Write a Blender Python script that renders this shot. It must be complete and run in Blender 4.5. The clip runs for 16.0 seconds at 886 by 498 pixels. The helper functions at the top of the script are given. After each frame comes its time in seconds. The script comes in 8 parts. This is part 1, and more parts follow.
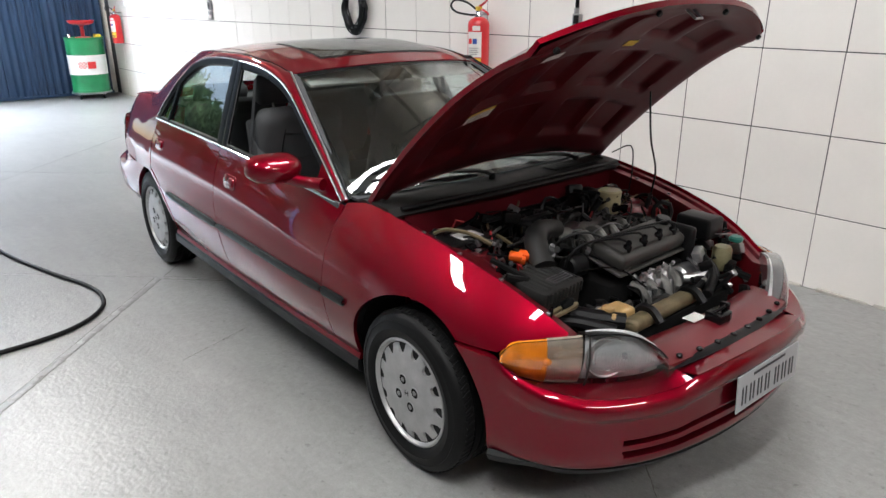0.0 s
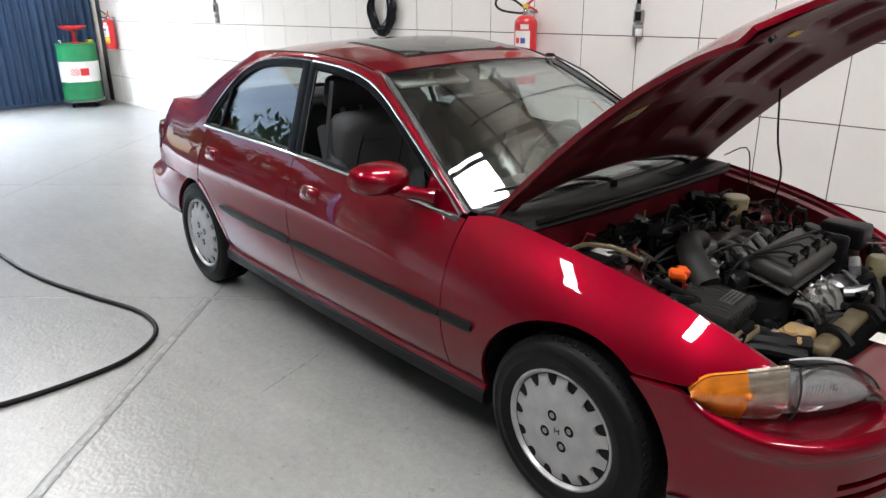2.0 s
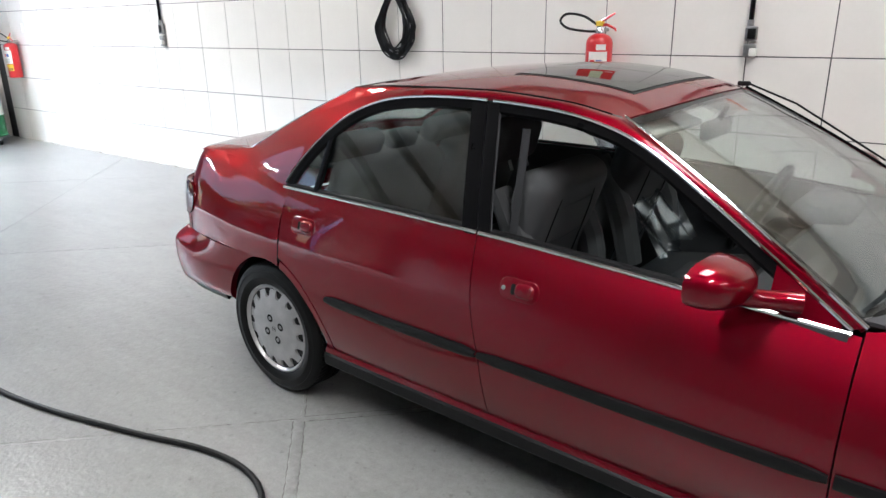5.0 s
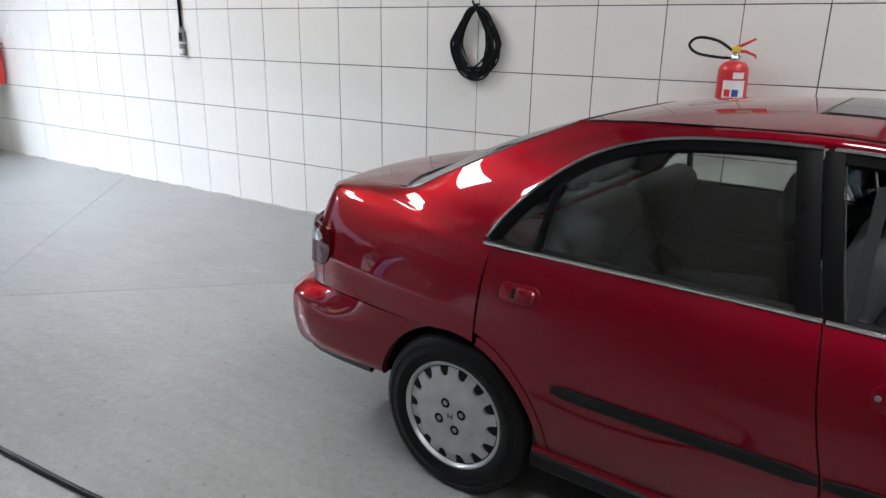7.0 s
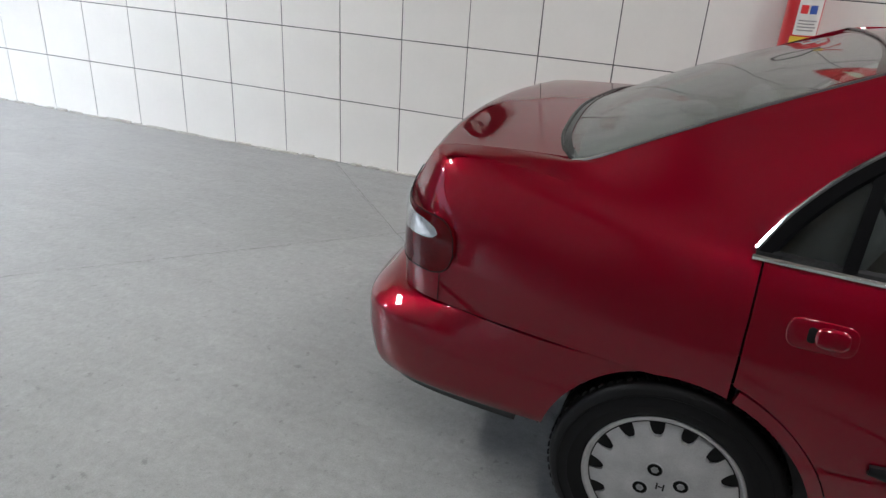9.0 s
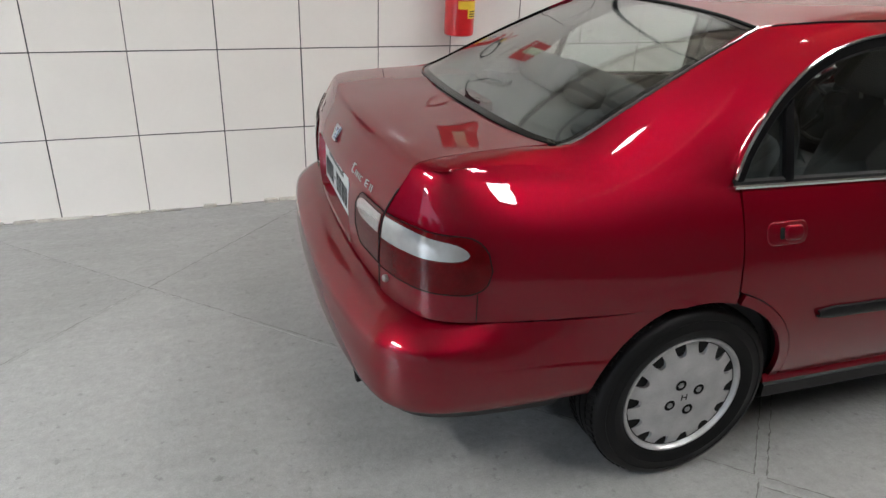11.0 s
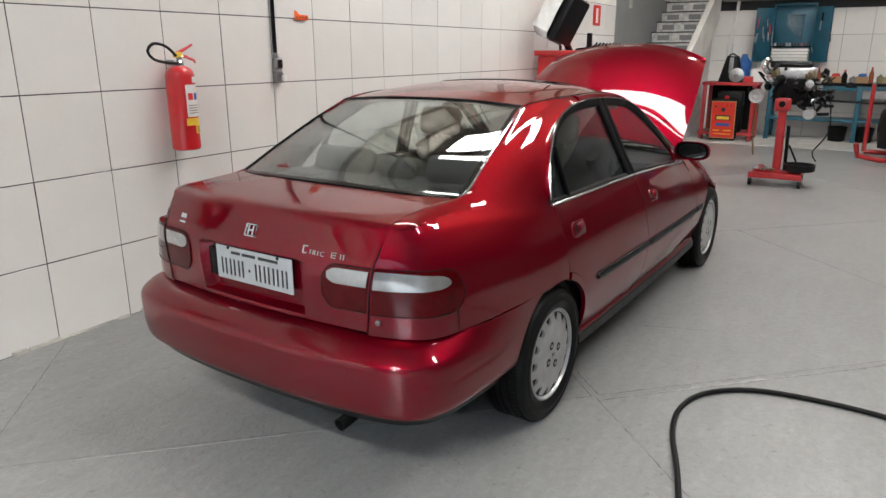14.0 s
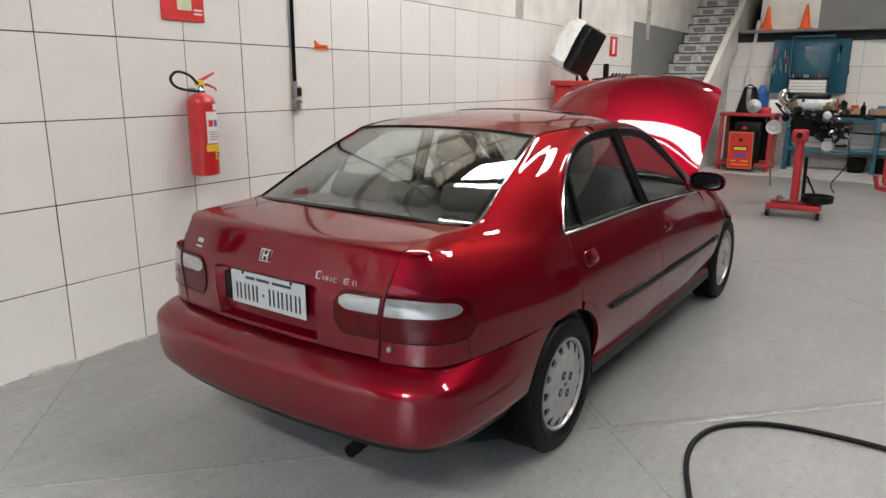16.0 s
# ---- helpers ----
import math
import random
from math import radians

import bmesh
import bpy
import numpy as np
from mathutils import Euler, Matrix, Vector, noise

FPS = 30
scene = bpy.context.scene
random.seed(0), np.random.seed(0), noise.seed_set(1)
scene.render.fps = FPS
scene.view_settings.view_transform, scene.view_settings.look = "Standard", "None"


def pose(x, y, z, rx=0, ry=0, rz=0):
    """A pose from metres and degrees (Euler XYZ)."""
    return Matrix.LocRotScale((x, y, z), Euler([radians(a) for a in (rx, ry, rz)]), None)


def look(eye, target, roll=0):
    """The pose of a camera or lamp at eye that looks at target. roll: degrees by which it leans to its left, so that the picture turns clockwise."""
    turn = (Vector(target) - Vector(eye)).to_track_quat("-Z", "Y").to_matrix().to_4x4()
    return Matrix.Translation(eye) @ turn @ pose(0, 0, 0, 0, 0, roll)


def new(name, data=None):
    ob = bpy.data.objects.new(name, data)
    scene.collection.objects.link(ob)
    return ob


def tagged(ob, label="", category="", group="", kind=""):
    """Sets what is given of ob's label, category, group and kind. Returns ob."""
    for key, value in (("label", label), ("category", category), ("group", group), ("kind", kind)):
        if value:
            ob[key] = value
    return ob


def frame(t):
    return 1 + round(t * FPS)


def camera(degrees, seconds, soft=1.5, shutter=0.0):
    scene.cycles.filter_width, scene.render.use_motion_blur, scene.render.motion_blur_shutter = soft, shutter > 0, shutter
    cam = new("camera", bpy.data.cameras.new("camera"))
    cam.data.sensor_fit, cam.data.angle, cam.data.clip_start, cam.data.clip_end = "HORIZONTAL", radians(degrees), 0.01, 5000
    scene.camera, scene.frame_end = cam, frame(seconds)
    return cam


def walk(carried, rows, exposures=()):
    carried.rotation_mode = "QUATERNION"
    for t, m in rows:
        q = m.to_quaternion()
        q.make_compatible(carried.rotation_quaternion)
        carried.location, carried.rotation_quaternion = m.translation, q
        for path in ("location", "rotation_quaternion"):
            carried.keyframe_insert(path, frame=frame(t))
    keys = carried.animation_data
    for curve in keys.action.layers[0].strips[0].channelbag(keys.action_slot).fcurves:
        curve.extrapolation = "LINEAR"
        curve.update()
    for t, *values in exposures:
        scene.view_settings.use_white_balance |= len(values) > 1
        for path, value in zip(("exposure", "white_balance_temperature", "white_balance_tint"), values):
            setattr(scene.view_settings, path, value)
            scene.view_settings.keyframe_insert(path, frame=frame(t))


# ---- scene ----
cam = camera(65.2, 16.0)
PATH = [
    (0, (2.869, -2.215, 1.563), (1.456, -0.973, 0.884), -0.1),
    (0.5, (2.837, -2.236, 1.567), (1.428, -0.986, 0.895), -0.1),
    (1, (2.712, -2.306, 1.562), (1.322, -1.032, 0.896), -0.0),
    (1.5, (2.53, -2.389, 1.534), (1.176, -1.078, 0.868), -0.4),
    (2, (2.304, -2.423, 1.514), (0.932, -1.129, 0.847), -0.5),
    (2.5, (2.054, -2.427, 1.513), (0.662, -1.162, 0.832), -0.8),
    (3, (1.813, -2.471, 1.509), (0.469, -1.178, 0.786), 0.3),
    (3.5, (1.557, -2.54, 1.514), (0.35, -1.12, 0.787), 0.8),
    (4, (1.289, -2.524, 1.504), (0.105, -1.067, 0.815), 0.3),
    (4.2, (1.189, -2.509, 1.515), (0.002, -1.047, 0.842), -0.3),
    (6.3, (0.168, -2.606, 1.532), (-0.939, -1.043, 0.957), 0.2),
    (6.5, (0.03, -2.602, 1.509), (-1.067, -1.032, 0.933), 1.0),
    (7, (-0.264, -2.613, 1.528), (-1.315, -1.015, 0.944), 1.1),
    (7.5, (-0.542, -2.511, 1.497), (-1.529, -0.89, 0.866), 1.2),
    (7.9, (-0.763, -2.412, 1.5), (-1.706, -0.796, 0.794), 1.2),
    (8, (-0.822, -2.388, 1.5), (-1.754, -0.777, 0.771), 1.5),
    (8.2, (-0.939, -2.353, 1.495), (-1.857, -0.741, 0.748), 1.9),
    (10.3, (-2.309, -2.209, 1.512), (-2.007, -0.468, 0.575), 3.8),
    (10.5, (-2.411, -2.191, 1.492), (-1.986, -0.454, 0.597), 2.8),
    (11, (-2.673, -2.119, 1.506), (-2.005, -0.434, 0.66), 2.6),
    (11.5, (-2.977, -2.093, 1.507), (-2.045, -0.504, 0.73), 2.8),
    (12, (-3.269, -2.026, 1.507), (-2.105, -0.556, 0.811), 2.5),
    (12.5, (-3.464, -1.899, 1.509), (-2.131, -0.551, 0.871), 2.0),
    (13, (-3.726, -1.836, 1.507), (-2.217, -0.667, 0.908), 1.7),
    (13.5, (-3.885, -1.834, 1.51), (-2.267, -0.81, 0.934), 1.1),
    (14, (-3.909, -1.841, 1.512), (-2.269, -0.837, 0.963), -0.1),
    (14.5, (-3.897, -1.844, 1.516), (-2.244, -0.848, 0.992), -1.0),
    (15, (-3.896, -1.85, 1.516), (-2.235, -0.858, 1.009), -1.3),
    (15.5, (-3.906, -1.854, 1.516), (-2.253, -0.839, 1.029), -0.6),
    (16, (-3.913, -1.859, 1.518), (-2.281, -0.805, 1.044), 0.3),
]
walk(cam, [(t, look(eye, target, roll)) for t, eye, target, roll in PATH], exposures=[(0, 0.42, 6250, 10), (2.0, 0.46, 6250, 10), (4.0, 0.56, 6250, 10), (6.5, 0.0, 6100, 10), (8.2, -0.12, 6120, 10), (10.5, 0.22, 6350, 10), (12.0, 0.32, 6380, 10), (14.0, 0.22, 6450, 10), (16, 0.20, 6500, 10)])

# ---------------------------------------------------------------- light
world = bpy.data.worlds.new("sky")
scene.world = world
world.use_nodes = True
wn = world.node_tree.nodes
sky = wn.new("ShaderNodeTexSky")
sky.sky_type, sky.sun_disc = "NISHITA", False
sky.sun_elevation, sky.sun_rotation = radians(52), radians(250)
world.node_tree.links.new(sky.outputs[0], wn["Background"].inputs[0])
wn["Background"].inputs[1].default_value = 0.15

sun = new("sun", bpy.data.lights.new("sun", "SUN"))
sun.data.energy, sun.data.angle, sun.data.color = 0.8, radians(14), (1.0, 0.95, 0.88)
sun.matrix_world = look((-20, -8, 24), (-2, 0, 0))


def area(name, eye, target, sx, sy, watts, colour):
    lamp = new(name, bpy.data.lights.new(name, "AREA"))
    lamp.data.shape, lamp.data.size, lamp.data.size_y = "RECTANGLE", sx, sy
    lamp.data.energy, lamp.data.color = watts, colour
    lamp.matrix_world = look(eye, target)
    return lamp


ROOF_Z = 5.2
# skylights in the roof: centre x, y, length along x, width along y, watts
SKYLIGHTS = ((0.75, 0.22, 0.96, 2.4, 150), (-7.0, -1.2, 0.6, 1.6, 330), (6.4, -1.8, 0.7, 2.6, 210), (3.0, -2.9, 0.32, 1.5, 150), (-0.65, -4.0, 0.40, 1.6, 130))
for sx_, sy_, lx_, ly_, w_ in SKYLIGHTS:
    area("skylight_glow", (sx_, sy_, ROOF_Z + 0.06), (sx_, sy_ + 0.001, 0), lx_, ly_, w_, (1.0, 0.97, 0.93))
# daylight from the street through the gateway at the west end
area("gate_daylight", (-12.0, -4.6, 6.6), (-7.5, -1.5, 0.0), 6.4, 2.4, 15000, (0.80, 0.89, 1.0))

# ---------------------------------------------------------------- materials


def material(name, colour, rough=0.5, metal=0.0, coat=0.0, var=0.15, scale=8.0, fine=90.0, bump=0.0, spec=0.5, coat_rough=0.04, rough_var=0.1, per_object=0.0, trans=0.0):
    m = bpy.data.materials.new(name)
    m.use_nodes = True
    n, l = m.node_tree.nodes, m.node_tree.links
    b = n["Principled BSDF"]
    b.inputs["Metallic"].default_value = metal
    b.inputs["Coat Weight"].default_value = coat
    b.inputs["Coat Roughness"].default_value = coat_rough
    b.inputs["Specular IOR Level"].default_value = spec
    b.inputs["Transmission Weight"].default_value = trans
    tc = n.new("ShaderNodeTexCoord")
    big, small = n.new("ShaderNodeTexNoise"), n.new("ShaderNodeTexNoise")
    for t, s, d in ((big, scale, 4.0), (small, fine, 3.0)):
        t.inputs["Scale"].default_value, t.inputs["Detail"].default_value = s, d
        l.new(tc.outputs["Object"], t.inputs["Vector"])
    mixn = n.new("ShaderNodeMath")
    mixn.operation = "MULTIPLY_ADD"
    l.new(small.outputs["Fac"], mixn.inputs[0])
    mixn.inputs[1].default_value = 0.4
    l.new(big.outputs["Fac"], mixn.inputs[2])
    ramp = n.new("ShaderNodeMapRange")
    ramp.inputs["From Min"].default_value, ramp.inputs["From Max"].default_value = 0.4, 1.0
    ramp.inputs["To Min"].default_value, ramp.inputs["To Max"].default_value = 1 - var, 1 + var
    l.new(mixn.outputs[0], ramp.inputs["Value"])
    value = ramp.outputs[0]
    if per_object:
        info = n.new("ShaderNodeObjectInfo")
        r2 = n.new("ShaderNodeMapRange")
        r2.inputs["To Min"].default_value, r2.inputs["To Max"].default_value = 1 - per_object, 1 + per_object
        l.new(info.outputs["Random"], r2.inputs["Value"])
        mu = n.new("ShaderNodeMath")
        mu.operation = "MULTIPLY"
        l.new(value, mu.inputs[0])
        l.new(r2.outputs[0], mu.inputs[1])
        value = mu.outputs[0]
    sc = n.new("ShaderNodeVectorMath")
    sc.operation = "SCALE"
    sc.inputs[0].default_value = colour
    l.new(value, sc.inputs["Scale"])
    l.new(sc.outputs[0], b.inputs["Base Color"])
    rr = n.new("ShaderNodeMapRange")
    rr.inputs["From Min"].default_value, rr.inputs["From Max"].default_value = 0.3, 0.75
    rr.inputs["To Min"].default_value, rr.inputs["To Max"].default_value = max(0.02, rough - rough_var * rough), min(1, rough + rough_var * rough)
    l.new(big.outputs["Fac"], rr.inputs["Value"])
    l.new(rr.outputs[0], b.inputs["Roughness"])
    if bump:
        bp = n.new("ShaderNodeBump")
        bp.inputs["Strength"].default_value = 0.6
        bp.inputs["Distance"].default_value = bump
        l.new(small.outputs["Fac"], bp.inputs["Height"])
        l.new(bp.outputs[0], b.inputs["Normal"])
    return m


def glass_material(name, tint, base=0.05, gloss=0.01):
    m = bpy.data.materials.new(name)
    m.use_nodes = True
    n, l = m.node_tree.nodes, m.node_tree.links
    n.remove(n["Principled BSDF"])
    lw, pw, ma = n.new("ShaderNodeLayerWeight"), n.new("ShaderNodeMath"), n.new("ShaderNodeMath")
    pw.operation, ma.operation = "POWER", "MULTIPLY_ADD"
    pw.inputs[1].default_value, ma.inputs[1].default_value, ma.inputs[2].default_value = 4.0, 0.85, base
    tr, gl, mx = n.new("ShaderNodeBsdfTransparent"), n.new("ShaderNodeBsdfGlossy"), n.new("ShaderNodeMixShader")
    tr.inputs[0].default_value = (*tint, 1)
    gl.inputs["Roughness"].default_value = gloss
    l.new(lw.outputs["Facing"], pw.inputs[0])
    l.new(pw.outputs[0], ma.inputs[0])
    l.new(ma.outputs[0], mx.inputs[0])
    l.new(tr.outputs[0], mx.inputs[1])
    l.new(gl.outputs[0], mx.inputs[2])
    l.new(mx.outputs[0], n["Material Output"].inputs[0])
    return m


M = {
    "paint": material("red_pearl_paint", (0.176, 0.0007, 0.0097), 0.42, 0.72, 1.0, 0.02, 2.0, 900, spec=0.1, coat_rough=0.006),
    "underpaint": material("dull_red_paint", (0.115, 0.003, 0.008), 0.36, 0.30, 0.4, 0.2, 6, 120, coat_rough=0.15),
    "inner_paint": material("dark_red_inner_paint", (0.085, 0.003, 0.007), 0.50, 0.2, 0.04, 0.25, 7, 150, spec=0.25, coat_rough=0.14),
    "glass": glass_material("car_glass", (0.88, 0.915, 0.905), 0.09),
    "tint_glass": glass_material("sunroof_glass", (0.06, 0.07, 0.07), 0.10),
    "rubber": material("tyre_rubber", (0.005, 0.005, 0.0052), 0.5, 0, 0, 0.25, 14, 200, bump=0.0004, spec=0.15),
    "black": material("black_plastic", (0.006, 0.006, 0.0065), 0.42, 0, 0, 0.25, 12, 220, bump=0.0003, spec=0.2),
    "dusty": material("dusty_black_plastic", (0.017, 0.0164, 0.0155), 0.58, 0, 0, 0.35, 14, 180, bump=0.0006, spec=0.35),
    "gloss_black": material("gloss_black", (0.005, 0.005, 0.0055), 0.20, 0, 0.0, 0.2, 9, 150, spec=0.22),
    "post_black": material("satin_black_post", (0.004, 0.004, 0.0045), 0.30, 0, 0.0, 0.2, 9, 150, spec=0.10),
    # near-black for dark parts, and for shade drawn into slots and hollows
    "dark": material("dark_parts_and_shade", (0.006, 0.006, 0.006), 0.8, 0, 0, 0.3, 9, 100, spec=0.1),
    "chrome": material("chrome_trim", (0.75, 0.76, 0.78), 0.12, 1.0, 0, 0.06, 10, 200),
    "silver": material("silver_wheel_cover", (0.40, 0.40, 0.40), 0.36, 0.50, 0.05, 0.22, 14, 260),
    "dull_alu": material("dirty_cast_aluminium", (0.19, 0.185, 0.175), 0.55, 0.45, 0, 0.4, 22, 200, bump=0.001),
    "alu": material("cast_aluminium", (0.42, 0.42, 0.42), 0.42, 0.8, 0, 0.3, 25, 260, bump=0.0008),
    "steel": material("grey_steel", (0.30, 0.30, 0.30), 0.35, 0.9, 0, 0.3, 25, 200),
    "rust": material("brown_heat_shield", (0.16, 0.125, 0.07), 0.6, 0.4, 0, 0.4, 18, 160, bump=0.001),
    "seat": material("grey_seat_fabric", (0.066, 0.068, 0.072), 0.85, 0, 0, 0.15, 10, 400, bump=0.0006),
    "trim": material("dark_grey_interior", (0.035, 0.036, 0.04), 0.6, 0, 0, 0.2, 10, 250, bump=0.0004),
    "liner": material("pale_headliner", (0.42, 0.41, 0.39), 0.9, 0, 0, 0.1, 10, 250),
    "film": glass_material("plastic_film", (0.72, 0.76, 0.80), 0.05, 0.25),
    "lens": glass_material("clear_lens", (0.93, 0.94, 0.94), 0.07),
    "amber": material("amber_lens", (0.95, 0.27, 0.010), 0.25, 0.10, 0.4, 0.35, 24, 90, bump=0.003),
    "amber_back": material("amber_tinted_reflector", (0.72, 0.60, 0.50), 0.24, 0.75, 0.2, 0.3, 30, 120, bump=0.002),
    "lamp_silver": material("lamp_reflector", (0.60, 0.61, 0.62), 0.30, 0.40, 0.0, 0.25, 22, 120, bump=0.0030),
    "lamp_white": material("clear_white_lamp", (0.37, 0.37, 0.37), 0.15, 0.60, 0.9, 0.14, 18, 60, bump=0.0006),
    "lamp_red": material("deep_red_lens", (0.060, 0.0004, 0.0016), 0.08, 0, 0.3, 0.3, 25, 240, spec=0.1, coat_rough=0.02),
    "plate": material("number_plate_grey", (0.40, 0.42, 0.43), 0.4, 0.1, 0, 0.08, 20, 200),
    "ink": material("black_ink", (0.02, 0.02, 0.022), 0.5),
    "paper": material("white_label", (0.72, 0.71, 0.68), 0.6, 0, 0, 0.08, 30, 200),
    "yellow": material("yellow_label", (0.72, 0.50, 0.04), 0.5, 0, 0, 0.1, 30, 200),
    "blue_ink": material("blue_label", (0.04, 0.09, 0.35), 0.5),
    "red": material("red_enamel", (0.52, 0.016, 0.020), 0.32, 0, 0.4, 0.14, 9, 140),
    "bright_red": material("bright_red_label", (0.62, 0.03, 0.03), 0.5, 0, 0, 0.1, 20, 150),
    "orange": material("orange_plastic", (0.85, 0.12, 0.015), 0.45, 0, 0, 0.1, 20, 150),
    "green": material("green_drum_paint", (0.012, 0.20, 0.07), 0.4, 0, 0.3, 0.2, 6, 120),
    "white_paint": material("white_drum_paint", (0.72, 0.72, 0.70), 0.45, 0, 0.2, 0.12, 6, 120),
    "teal": material("teal_steel_paint", (0.010, 0.085, 0.13), 0.42, 0.1, 0.1, 0.2, 6, 120),
    "grey_wall": material("grey_wall_paint", (0.20, 0.20, 0.20), 0.7, 0, 0, 0.12, 3, 80, bump=0.001),
    "side_wall": material("grey_wall_paint", (0.17, 0.168, 0.163), 0.7, 0, 0, 0.12, 3, 80, bump=0.001),
    "white_wall": material("white_wall_paint", (0.70, 0.68, 0.63), 0.8, 0, 0, 0.16, 3, 60, bump=0.002),
    "tile": material("white_wall_tile", (0.74, 0.715, 0.68), 0.14, 0, 0, 0.03, 3.0, 40, per_object=0.025, spec=0.45, rough_var=0.5),
    "grout": material("dark_grout", (0.040, 0.041, 0.044), 0.85, 0, 0, 0.35, 8, 120),
    "pale_grout": material("dirty_mortar", (0.42, 0.40, 0.36), 0.9, 0, 0, 0.35, 10, 80, bump=0.002),
    "crack": material("dirt_in_floor_crack", (0.135, 0.132, 0.125), 0.9, 0, 0, 0.4, 12, 90),
    "joint": material("dirty_floor_joint", (0.19, 0.19, 0.185), 0.9, 0, 0, 0.5, 5, 60, bump=0.002),
    "floor_tile": material("pale_floor_tile", (0.58, 0.56, 0.52), 0.25, 0, 0, 0.08, 3, 60, per_object=0.03),
    "blue_gate": material("navy_blue_gate", (0.018, 0.045, 0.10), 0.5, 0.1, 0, 0.2, 4, 90),
    "wood": material("grey_brown_wood", (0.15, 0.11, 0.075), 0.7, 0, 0, 0.35, 9, 90),
    "roof_sheet": material("weathered_roof_sheet", (0.34, 0.31, 0.27), 0.7, 0.1, 0, 0.25, 2, 60),
    "cladding": material("weathered_cladding", (0.46, 0.42, 0.35), 0.75, 0, 0, 0.3, 2, 60),
    "bottle": material("amber_bottle", (0.25, 0.06, 0.02), 0.2, 0, 0.5, 0.2, 20, 100),
    "cardboard": material("cardboard", (0.35, 0.22, 0.11), 0.8, 0, 0, 0.15, 12, 100),
    "blue_plastic": material("blue_plastic", (0.03, 0.12, 0.35), 0.4, 0, 0, 0.15, 15, 100),
    "stair_tile": material("patterned_stair_tile", (0.52, 0.51, 0.49), 0.4, 0, 0, 0.45, 14, 40, per_object=0.06),
    "step_edge": material("dark_step_edge", (0.05, 0.045, 0.04), 0.5, 0, 0, 0.2, 10, 80),
    "asphalt": material("asphalt", (0.06, 0.06, 0.06), 0.9, 0, 0, 0.3, 3, 120, bump=0.004),
    "leaf": material("leaves", (0.05, 0.10, 0.025), 0.6, 0, 0, 0.5, 2, 30),
    "bark": material("bark", (0.09, 0.065, 0.045), 0.9, 0, 0, 0.4, 8, 40, bump=0.006),
    "facade": material("plain_facade", (0.5, 0.47, 0.42), 0.8, 0, 0, 0.2, 1.5, 30),
    "fluid": material("yellowed_translucent_plastic", (0.46, 0.40, 0.24), 0.35, 0, 0.2, 0.15, 15, 120),
    "old_fluid": material("olive_old_tank", (0.20, 0.18, 0.10), 0.4, 0, 0.1, 0.25, 15, 120),
    "dark_red": material("faded_dark_red_enamel", (0.34, 0.014, 0.018), 0.45, 0, 0.2, 0.2, 9, 140),
    "tan": material("tan_plastic_tank", (0.42, 0.27, 0.11), 0.4, 0, 0.1, 0.2, 12, 120),
    "green_cap": material("teal_green_cap", (0.02, 0.16, 0.13), 0.4),
}
M["paint"].node_tree.nodes["Principled BSDF"].inputs["Specular Tint"].default_value = (0.45, 0.02, 0.05, 1)   # the flakes stay red at the edges


